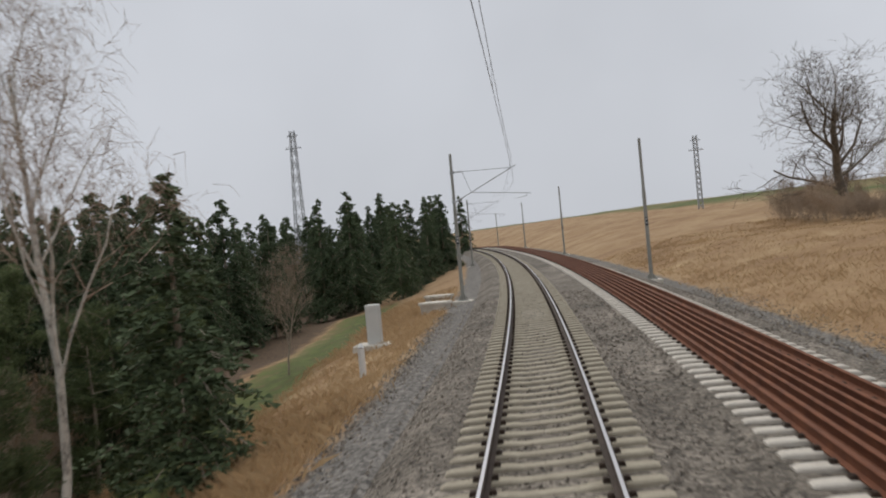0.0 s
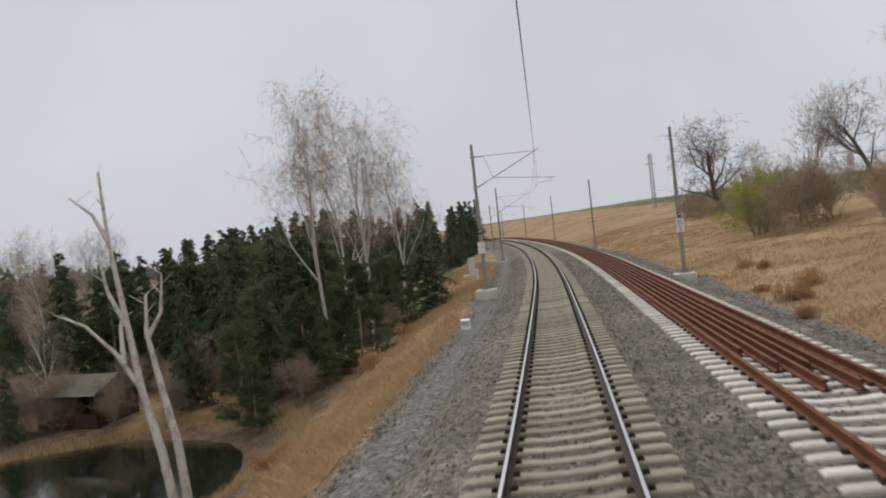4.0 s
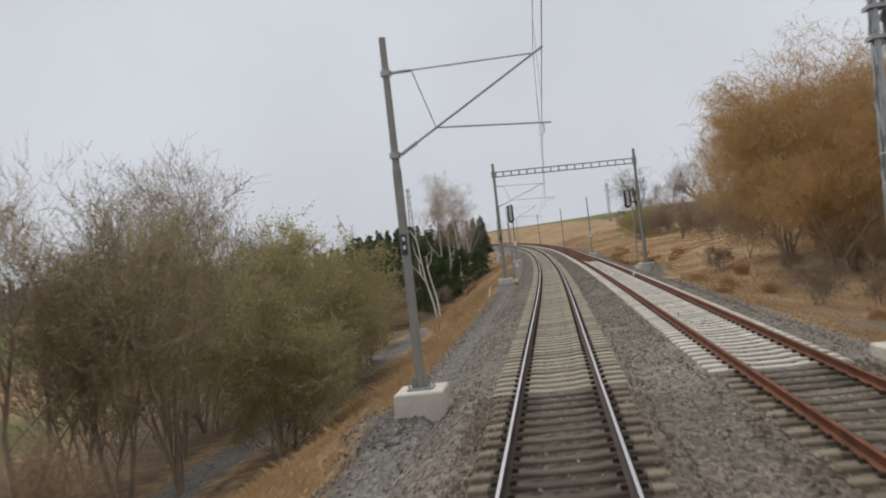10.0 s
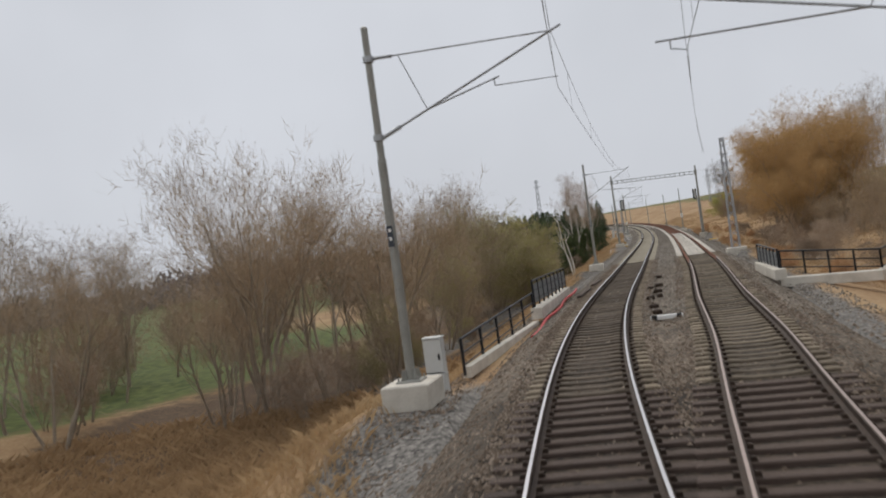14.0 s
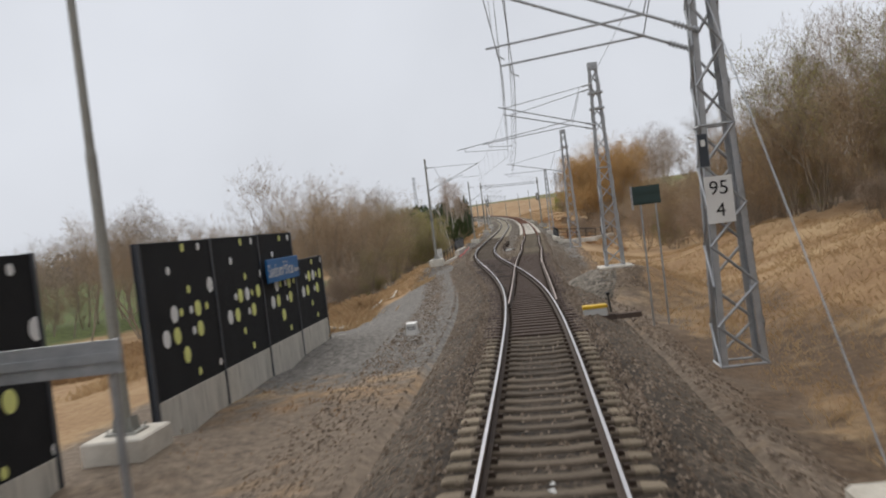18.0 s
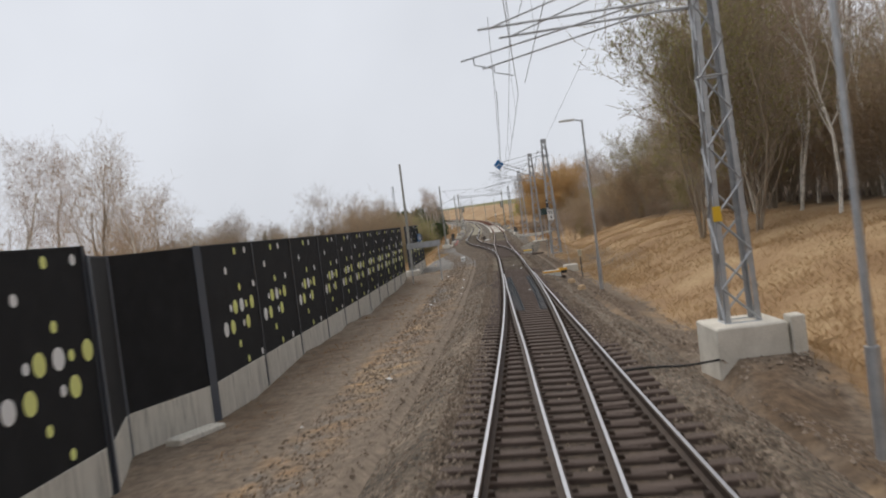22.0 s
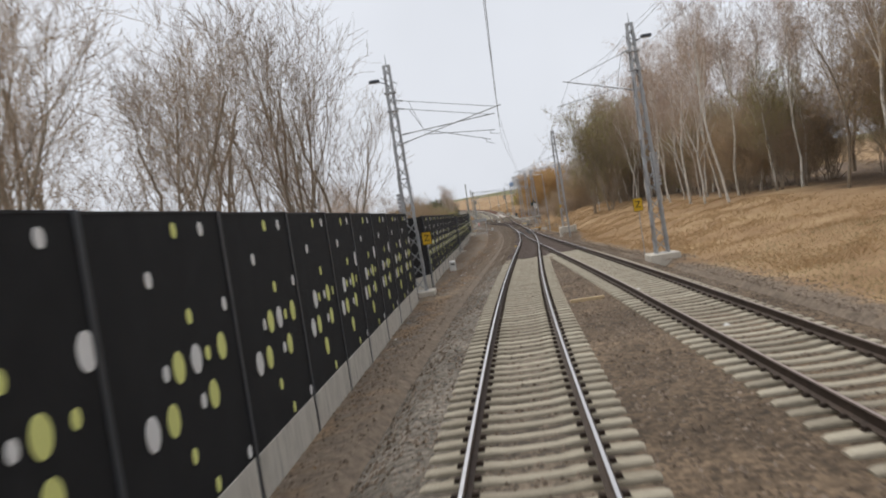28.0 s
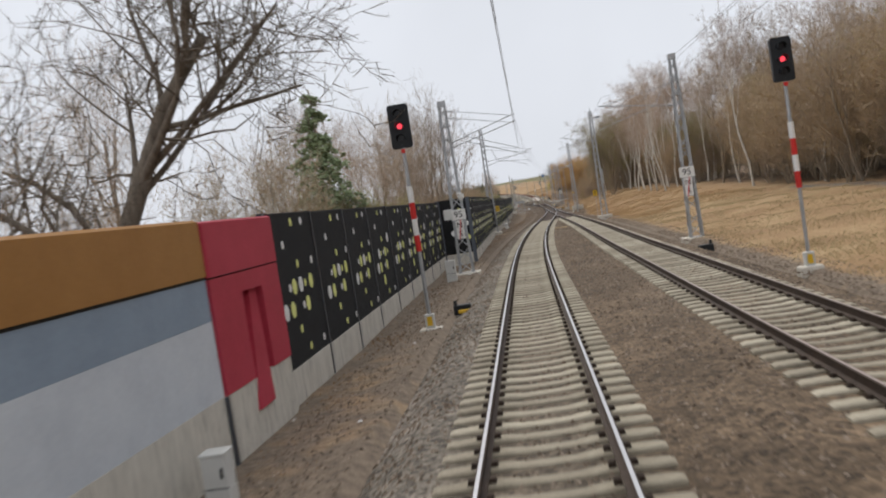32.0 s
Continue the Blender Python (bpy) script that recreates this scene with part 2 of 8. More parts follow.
def plain(name, col, rough=0.6, metal=0.0, glow=0.0):
    d = tuple(c * 0.86 for c in col)
    mt = material(name, d, col, 3.0, rough, metal, 0.08, 60.0)
    if glow:
        b = mt.node_tree.nodes["Principled BSDF"]
        b.inputs["Emission Color"].default_value, b.inputs["Emission Strength"].default_value = (*col, 1), glow
    return mt


M_STONE = material("loose_stones", (0.058, 0.050, 0.041), (0.39, 0.345, 0.285), 0.5, 0.95, 0, 0.4, 30.0, island=0.5, mid=(0.185, 0.158, 0.129))
M_STONE_B = material("brown_stones", (0.095, 0.074, 0.055), (0.36, 0.29, 0.225), 0.5, 0.95, 0, 0.4, 30.0, island=0.5, mid=(0.180, 0.135, 0.098))
M_CONC = material("sleeper_concrete", (0.20, 0.172, 0.125), (0.49, 0.44, 0.34), 3.0, 0.9, 0, 0.35, 35.0, each=0.35)
M_CONC_PALE = material("new_sleeper_concrete", (0.44, 0.40, 0.34), (0.80, 0.75, 0.66), 3.0, 0.9, 0, 0.3, 35.0, each=0.3)
M_CONC_OLD = material("old_sleeper_concrete", (0.046, 0.036, 0.027), (0.165, 0.130, 0.095), 2.5, 0.92, 0, 0.4, 30.0, island=0.35)
M_CONC_TAN = material("weathered_sleeper_concrete", (0.090, 0.070, 0.048), (0.30, 0.245, 0.175), 2.5, 0.92, 0, 0.4, 30.0, island=0.4)
M_CONC_STAINED = material("stained_sleeper_concrete", (0.066, 0.052, 0.037), (0.225, 0.183, 0.132), 2.5, 0.92, 0, 0.4, 30.0, island=0.4)
M_TIMBER = material("tarred_timber", (0.030, 0.022, 0.018), (0.125, 0.090, 0.072), 2.0, 0.85, 0, 0.6, 30.0, stretch=(1, 9, 4), each=0.3)
M_RUST = material("rusty_rail", (0.085, 0.028, 0.014), (0.25, 0.095, 0.045), 2.0, 0.8, 0.2, 0.3, 50.0)
M_RAILSIDE = material("rail_side", (0.030, 0.020, 0.015), (0.085, 0.058, 0.042), 2.0, 0.75, 0.2, 0.3, 50.0)
M_RAILTOP = plain("polished_rail_head", (0.50, 0.50, 0.52), 0.34, 0.9)
M_RAILTOP_DULL = plain("dull_rail_head", (0.34, 0.27, 0.24), 0.45, 0.7)
M_CHAIR = material("greased_slide_plate", (0.028, 0.034, 0.040), (0.075, 0.088, 0.100), 9.0, 0.5, 0.4, 0.1)
M_CLIP = material("rail_fastening", (0.02, 0.014, 0.010), (0.07, 0.045, 0.03), 9.0, 0.8, 0.3, 0.2)
M_CASTCONC = material("cast_concrete", (0.42, 0.385, 0.32), (0.76, 0.715, 0.63), 1.2, 0.9, 0, 0.25, 40.0)
M_PLINTH = material("streaked_plinth_concrete", (0.30, 0.285, 0.25), (0.68, 0.645, 0.57), 2.2, 0.9, 0, 0.25, 9.0, stretch=(5, 5, 0.5), mid=(0.58, 0.55, 0.48))
M_POLE = material("painted_steel_pole", (0.235, 0.233, 0.208), (0.37, 0.365, 0.33), 1.5, 0.6, 0.2, 0.08, 30.0)
M_GALV = material("galvanised_steel", (0.30, 0.31, 0.32), (0.52, 0.53, 0.54), 4.0, 0.5, 0.6, 0.08, 60.0)
M_WIRE = plain("wire", (0.26, 0.26, 0.265), 0.6, 0.3)
M_DARKSTEEL = plain("dark_painted_steel", (0.022, 0.024, 0.027), 0.5, 0.3)
M_BLACK = material("barrier_felt", (0.009, 0.0092, 0.010), (0.021, 0.0215, 0.023), 1.5, 0.9, 0, 0.4, 90.0)
M_DOTW = plain("white_dot_print", (0.88, 0.88, 0.87), 0.7)
M_DOTY = plain("lime_dot_print", (0.82, 0.84, 0.30), 0.7)
M_POST = plain("barrier_post_steel", (0.075, 0.085, 0.10), 0.45, 0.4)
M_CORNER = plain("blue_grey_corner_post", (0.115, 0.13, 0.155), 0.45, 0.3)
M_WHITE = plain("white_enamel", (0.80, 0.79, 0.76), 0.5)
M_INK = plain("black_ink", (0.015, 0.015, 0.015), 0.6)
M_RED = plain("red_paint", (0.62, 0.035, 0.03), 0.45)
M_YELLOW = plain("yellow_paint", (0.72, 0.45, 0.03), 0.5)
M_OCHREBOX = plain("weathered_ochre_paint", (0.42, 0.27, 0.10), 0.7)
M_ORANGE = plain("faded_orange_paint", (0.70, 0.37, 0.045), 0.55)
M_BLUE = plain("blue_enamel", (0.02, 0.16, 0.42), 0.4)
M_REDLAMP = plain("red_signal_lens", (0.9, 0.06, 0.09), 0.3, 0, 1.1)
M_LENS = plain("dark_lens", (0.012, 0.012, 0.014), 0.15)
M_CABINET = plain("pale_grey_cabinet", (0.62, 0.62, 0.59), 0.55)
M_REDHOSE = plain("red_conduit", (0.55, 0.06, 0.06), 0.5)
M_MURALRED = material("crimson_wall_paint", (0.36, 0.03, 0.05), (0.50, 0.05, 0.085), 1.0, 0.6, 0, 0.08, 20.0)
M_OCHRE = material("ochre_wall_paint", (0.30, 0.14, 0.035), (0.39, 0.195, 0.055), 1.0, 0.6, 0, 0.08, 20.0)
M_PALEBLUE = material("pale_blue_wall_paint", (0.50, 0.54, 0.59), (0.64, 0.68, 0.72), 1.0, 0.6, 0, 0.08, 20.0)
M_STEELBLUE = material("slate_blue_wall_paint", (0.22, 0.28, 0.35), (0.29, 0.36, 0.44), 1.0, 0.6, 0, 0.08, 20.0)
M_BARK = material("grey_brown_bark", (0.15, 0.122, 0.092), (0.45, 0.375, 0.285), 6.0, 0.95, 0, 0.8, 40.0, stretch=(1, 1, 0.2))
M_OAK = material("dark_oak_bark", (0.075, 0.062, 0.050), (0.26, 0.22, 0.175), 6.0, 0.95, 0, 0.8, 40.0, stretch=(1, 1, 0.2))
M_BIRCH = material("birch_bark", (0.07, 0.063, 0.056), (0.72, 0.68, 0.61), 3.0, 0.8, 0, 0.3, 16.0, stretch=(1, 1, 0.5), mid=(0.64, 0.60, 0.53))
M_TWIG = material("brown_twigs", (0.21, 0.162, 0.12), (0.53, 0.425, 0.32), 1.5, 0.95, 0, 0, 30.0, each=0.35)
M_TWIGRED = material("reddish_birch_twigs", (0.28, 0.205, 0.155), (0.56, 0.44, 0.34), 1.5, 0.95, 0, 0, 30.0, each=0.35)
M_TWIGPALE = material("pale_ochre_twigs", (0.26, 0.185, 0.115), (0.52, 0.40, 0.27), 1.5, 0.95, 0, 0, 30.0, each=0.3)
M_WILLOW = material("orange_willow_shoots", (0.32, 0.195, 0.085), (0.60, 0.40, 0.185), 1.5, 0.9, 0, 0, 30.0, each=0.2, island=0.2)
M_PALEBUD = material("pale_grey_catkins", (0.34, 0.33, 0.25), (0.60, 0.58, 0.47), 1.5, 0.85, 0, 0, 30.0, each=0.2, island=0.3)
M_SPROUT = material("fresh_yellow_green_leaves", (0.26, 0.27, 0.075), (0.52, 0.50, 0.17), 1.5, 0.8, 0, 0, 30.0, each=0.2, island=0.3)
M_BUD = material("olive_spring_buds", (0.165, 0.162, 0.057), (0.44, 0.42, 0.16), 1.5, 0.85, 0, 0, 30.0, each=0.3, island=0.3)
M_TWIGDARK = material("brown_brushwood_twigs", (0.235, 0.172, 0.118), (0.60, 0.47, 0.325), 1.2, 0.95, 0, 0, 30.0, each=0.35)
M_DUSKLEAF = material("withered_olive_leaves", (0.21, 0.153, 0.08), (0.53, 0.395, 0.205), 0.8, 0.9, 0, 0, 20.0, each=0.35, island=0.3)
M_RUSSET = material("russet_bramble", (0.33, 0.185, 0.090), (0.58, 0.37, 0.20), 1.5, 0.9, 0, 0, 30.0, each=0.3, island=0.2)
M_PINE = material("pine_needles", (0.046, 0.066, 0.030), (0.165, 0.20, 0.092), 1.5, 0.85, 0, 0, 20.0, each=0.3, island=0.35)
M_NEEDLE = material("spruce_needles", (0.024, 0.039, 0.019), (0.098, 0.132, 0.064), 1.5, 0.85, 0, 0, 20.0, each=0.3, island=0.35)
M_DEADLEAF = material("rusty_dry_leaves", (0.14, 0.075, 0.032), (0.34, 0.20, 0.095), 1.5, 0.9, 0, 0, 30.0, each=0.3, island=0.3)
M_REED = material("straw_reeds", (0.30, 0.21, 0.10), (0.58, 0.44, 0.24), 1.0, 0.9, 0, 0, 20.0, island=0.3)
M_BLADE = material("dry_grass_blades", (0.33, 0.23, 0.13), (0.54, 0.41, 0.255), 0.22, 0.9, 0, 0, 4.0, island=0.2, mid=(0.44, 0.308, 0.172), coords="Object")
M_WEED = material("tangled_brown_weeds", (0.24, 0.150, 0.078), (0.48, 0.335, 0.19), 0.22, 0.9, 0, 0, 4.0, island=0.25)
M_SHORT = material("short_olive_grass", (0.31, 0.24, 0.13), (0.52, 0.43, 0.27), 0.22, 0.9, 0, 0, 4.0, island=0.2)


def thin(mt, share=0.45):
    """Lets light through thin blades and leaves."""
    n, l = mt.node_tree.nodes, mt.node_tree.links
    tr, mx = n.new("ShaderNodeBsdfTranslucent"), n.new("ShaderNodeMixShader")
    mx.inputs["Fac"].default_value = share
    l.new(n["Color Ramp"].outputs["Color"], tr.inputs["Color"])
    l.new(n["Principled BSDF"].outputs[0], mx.inputs[1])
    l.new(tr.outputs[0], mx.inputs[2])
    l.new(mx.outputs[0], n["Material Output"].inputs["Surface"])


for mt in (M_BLADE, M_SHORT, M_WEED, M_REED, M_DEADLEAF, M_BUD, M_SPROUT, M_WILLOW, M_PINE, M_DUSKLEAF):
    thin(mt)
# far woods: distance haze is mixed into the pale base colour
M_FAR = material("hazy_far_woods", (0.13, 0.115, 0.11), (0.30, 0.26, 0.245), 0.08, 0.95, 0, 0, 0.9, island=0.3)

def raw_mesh(name, v, f, mats, attr=None, smooth_faces=False):
    """A mesh from arrays of vertices and equal-sided faces."""
    v, f = np.asarray(v, np.float32), np.asarray(f, np.int32)
    me = bpy.data.meshes.new(name)
    k = f.shape[1]
    me.vertices.add(len(v))
    me.vertices.foreach_set("co", v.ravel())
    me.loops.add(f.size)
    me.loops.foreach_set("vertex_index", f.ravel())
    me.polygons.add(len(f))
    me.polygons.foreach_set("loop_start", np.arange(0, f.size, k, dtype=np.int32))
    me.polygons.foreach_set("use_smooth", np.full(len(f), smooth_faces))
    for mt in (mats if isinstance(mats, (list, tuple)) else [mats]):
        me.materials.append(mt)
    if attr is not None:
        a = me.attributes.new("cover", 'FLOAT_COLOR', 'POINT')
        a.data.foreach_set("color", np.asarray(attr, np.float32).ravel())
    me.update(calc_edges=True)
    me.validate()
    return me


def stony(mt, scale, share=1.0, relief=0.6):
    """Breaks a surface into crushed stones: each cell its own tone, with relief between them."""
    n, l = mt.node_tree.nodes, mt.node_tree.links
    b = n["Principled BSDF"]
    src = b.inputs["Base Color"].links[0].from_socket
    tc, vo = n.new("ShaderNodeTexCoord"), n.new("ShaderNodeTexVoronoi")
    vo.inputs["Scale"].default_value = scale
    l.new(tc.outputs["Object"], vo.inputs["Vector"])
    sp, mr, mx = n.new("ShaderNodeSeparateColor"), n.new("ShaderNodeMapRange"), n.new("ShaderNodeMixRGB")
    l.new(vo.outputs["Color"], sp.inputs["Color"])
    l.new(sp.outputs["Red"], mr.inputs["Value"])
    mr.inputs["To Min"].default_value, mr.inputs["To Max"].default_value = 0.40, 1.62
    mx.blend_type = 'MULTIPLY'
    mx.inputs["Fac"].default_value = share
    l.new(src, mx.inputs["Color1"])
    l.new(mr.outputs["Result"], mx.inputs["Color2"])
    l.new(mx.outputs["Color"], b.inputs["Base Color"])
    bp = n.new("ShaderNodeBump")
    bp.invert = True
    bp.inputs["Strength"].default_value, bp.inputs["Distance"].default_value = relief, 0.03
    l.new(vo.outputs["Distance"], bp.inputs["Height"])
    l.new(bp.outputs["Normal"], b.inputs["Normal"])
    return mx


# ---- the ground ----
L_D = [0, 0.9, 1.9, 4, 8, 14, 25, 40, 70, 130, 900]
L_Z = {
    260: [-.25, -.7, -.8, -1.4, -2.4, -3.0, -3.5, -3.5, -3, -2, 4],
    90: [-.25, -.7, -.8, -1.2, -2.4, -3.6, -4.6, -5.5, -5.5, -4.5, 2],
    40: [-.25, -.7, -.8, -1.2, -2.6, -3.8, -4.8, -5.6, -5.4, -4.5, 1],
    10: [-.25, -.7, -.8, -1.7, -3.5, -4.8, -5.5, -5.6, -5.2, -4.5, 0],
    -20: [-.25, -.7, -.8, -2.2, -4.3, -5.3, -5.45, -5.4, -4.6, -4, 0],
    -75: [-.25, -.7, -.85, -2.1, -4.2, -4.8, -5.0, -4.8, -4.4, -4, 0],
    -128: [-.25, -.7, -.85, -2.2, -4.0, -4.6, -4.8, -4.6, -4.2, -3.6, 0],
    -158: [-.25, -.7, -.9, -1.6, -2.4, -2.9, -3.4, -3.6, -3.6, -3.2, 0],
    -182: [-.25, -.5, -.55, -.6, -.9, -1.4, -2.2, -2.8, -3.0, -3.0, 0]}
L_Z2 = {
    -235: [-.25, -.48, -.53, -.60, -.75, -.9, -1.2, -1.4, -1.6, -2, 0],
    -430: [-.25, -.48, -.57, -.72, -.85, -.8, -1.0, -1.0, -1.2, -1.5, 0]}
R_D = [0, 0.9, 2, 4, 7, 12, 20, 35, 60, 120, 900]
R_Z = {
    260: [-.25, -.6, -.4, .5, 1.8, 3.2, 4.6, 5.6, 7.0, 8.5, 8],
    110: [-.25, -.6, -.4, .3, 1.1, 2.0, 2.7, 3.4, 4.6, 6.0, 6],
    60: [-.25, -.65, -.5, .1, .6, 1.0, 1.4, 2.4, 4.2, 6.0, 6],
    0: [-.25, -.7, -.7, -.4, 0, .5, 1.2, 2.6, 4.4, 6.0, 6],
    -45: [-.25, -.7, -.8, -.6, .1, .9, 1.9, 3.2, 5.0, 6.0, 6],
    -80: [-.25, -.7, -.9, -1.4, -1.8, -1.5, -.4, 1.8, 4.2, 6.0, 6],
    -125: [-.25, -.6, -.6, -1.2, -2.3, -2.3, -1.2, .8, 3.0, 5.0, 5],
    -160: [-.25, -.7, -1.0, -1.4, -1.0, .5, 1.9, 3.0, 4.0, 5.0, 5]}
R_Z2 = {
    -190: [-.25, -.6, -1.1, -.9, .2, 1.2, 1.6, 2.0, 3.0, 4.0, 5],
    -255: [-.25, -.6, -1.0, -.7, .2, 1.05, 1.25, 1.5, 2.0, 3.0, 4],
    -305: [-.25, -.45, -.45, -.3, -.05, .2, .35, .55, 1.0, 2.0, 3],
    -430: [-.25, -.45, -.45, -.3, 0, .4, .7, 1.0, 1.6, 2.6, 3]}


def profile(d, y, ds, tables):
    st = {k: v for t in tables for k, v in t.items()}
    ks = np.array(sorted(st), float)
    zs = np.array([np.interp(d, ds, st[int(k)]) for k in ks])
    i = np.clip(np.searchsorted(ks, y) - 1, 0, len(ks) - 2)
    t = np.clip((y - ks[i]) / (ks[i + 1] - ks[i]), 0, 1)
    t = t * t * (3 - 2 * t)
    cols = np.arange(len(d))
    return zs[i, cols] * (1 - t) + zs[i + 1, cols] * t


def lumps(x, y, seed=0.0):
    """Cheap smooth unevenness, about -1 to 1."""
    return (np.sin(x * 0.31 + seed) * np.cos(y * 0.27 + 1.3 * seed) + 0.6 * np.sin(x * 0.83 + y * 0.61 + seed) + 0.4 * np.sin(x * 1.9 - y * 1.7 + 2 * seed)) / 2.0


# level pads round the pole foundations: x, y, height of the block's top, depth below it
PADS = [(-3.23, -2.6, -2.76, 0.45), (-2.86, -50.5, -3.42, 0.42), (7.02, -51.7, -3.35, 0.12), (-2.74, -97.5, -3.94, 0.45), (-3.38, -144.78, -4.21, 0.5), (-4.03, -194.9, -4.62, 0.36), (6.12, -2.79, -2.9, 0.25),
        (6.85, -97.4, -4.0, 0.22), (6.2, -173.2, -4.25, 0.08), (5.35, -238.6, -4.35, 0.58), (4.45, -287.7, -4.6, 0.25), (4.35, -331.4, -4.75, 0.25), (-6.3, -287.6, -4.7, 0.2), (-6.98, -332.35, -4.75, 0.05)]


def ground_at(x, y):
    """Height of the ground; x and y are arrays."""
    x, y = np.atleast_1d(np.asarray(x, float)), np.atleast_1d(np.asarray(y, float))
    yc = np.clip(y, -425, 400)
    o = x - tx(yc)
    g = gap2(yc)
    dl, dr = -o - 1.9, o - (g + 1.9)
    zl = profile(np.maximum(dl, 0), yc, L_D, (L_Z, L_Z2))
    zr = profile(np.maximum(dr, 0), yc, R_D, (R_Z, R_Z2))
    z = np.where(dl > 0, zl, np.where(dr > 0, zr, -0.25))
    d = np.maximum(dl, dr)
    z = z + np.clip((d - 1.6) / 4, 0, 1) * 0.16 * lumps(x, y, 0.7) * np.where(d > 5, 1.6, 1.0)
    pond = np.exp(-(((x + 20) / 9.0)**2 + ((y + 13.5) / 11.5)**2)**3)
    z = z - 1.3 * pond
    z = z + tz(yc)
    for px_, py_, top, deep in PADS:
        r = np.hypot(x - px_, (y - py_) * 0.8)
        z = np.maximum(z, np.where(r < 6, top - deep - 0.55 * np.maximum(r - 1.25, 0), -99))
    return np.where(d < 0.75, tz(yc) - 0.95, z)


M_GROUND = material("ground_cover", (0.19, 0.105, 0.050), (0.47, 0.345, 0.195), 0.22, 0.95, 0, 0.3, 5.0, mid=(0.32, 0.205, 0.105))
gn, gl = M_GROUND.node_tree.nodes, M_GROUND.node_tree.links
cov = gn.new("ShaderNodeAttribute")
cov.attribute_name = "cover"
sep = gn.new("ShaderNodeSeparateColor")
gl.new(cov.outputs["Color"], sep.inputs["Color"])
gnoise = gn.new("ShaderNodeTexNoise")
gnoise.inputs["Scale"].default_value, gnoise.inputs["Detail"].default_value = 1.3, 8.0
gtc = gn.new("ShaderNodeTexCoord")
gl.new(gtc.outputs["Object"], gnoise.inputs["Vector"])
gfine = gn.new("ShaderNodeTexNoise")
gfine.inputs["Scale"].default_value, gfine.inputs["Detail"].default_value, gfine.inputs["Roughness"].default_value = 5.0, 10.0, 0.75
gl.new(gtc.outputs["Object"], gfine.inputs["Vector"])
last = gn["Color Ramp"].outputs["Color"]
for socket, dark, light in (("Red", (0.035, 0.055, 0.012), (0.13, 0.155, 0.040)), ("Green", (0.078, 0.060, 0.044), (0.27, 0.21, 0.155)), ("Blue", (0.080, 0.074, 0.067), (0.235, 0.218, 0.195)), ("Alpha", (0.040, 0.026, 0.016), (0.175, 0.115, 0.068))):
    cr = gn.new("ShaderNodeValToRGB")
    cr.color_ramp.elements[0].color, cr.color_ramp.elements[1].color = (*dark, 1), (*light, 1)
    cr.color_ramp.elements[0].position, cr.color_ramp.elements[1].position = 0.32, 0.68
    gl.new((gnoise if socket == "Red" else gfine).outputs["Fac"], cr.inputs["Fac"])
    edge = gn.new("ShaderNodeMath")
    edge.operation = 'MULTIPLY_ADD'
    edge.inputs[1].default_value = 0.9
    half = gn.new("ShaderNodeMath")
    half.operation = 'SUBTRACT'
    half.inputs[1].default_value = 0.5
    gl.new(gnoise.outputs["Fac"], half.inputs[0])
    gl.new(half.outputs[0], edge.inputs[0])
    gl.new(cov.outputs["Alpha"] if socket == "Alpha" else sep.outputs[socket], edge.inputs[2])
    sharp = gn.new("ShaderNodeMapRange")
    sharp.inputs["From Min"].default_value, sharp.inputs["From Max"].default_value = 0.30, 0.70
    gl.new(edge.outputs[0], sharp.inputs["Value"])
    mx = gn.new("ShaderNodeMixRGB")
    gl.new(sharp.outputs["Result"], mx.inputs["Fac"])
    gl.new(last, mx.inputs["Color1"])
    gl.new(cr.outputs["Color"], mx.inputs["Color2"])
    last = mx.outputs["Color"]
gl.new(last, gn["Principled BSDF"].inputs["Base Color"])
grain = stony(M_GROUND, 14.0, 0.5, 0.25)
gl.new(sep.outputs["Blue"], grain.inputs["Fac"])


def band(v, a, b, soft):
    return np.clip((v - a) / soft, 0, 1) * np.clip((b - v) / soft, 0, 1)


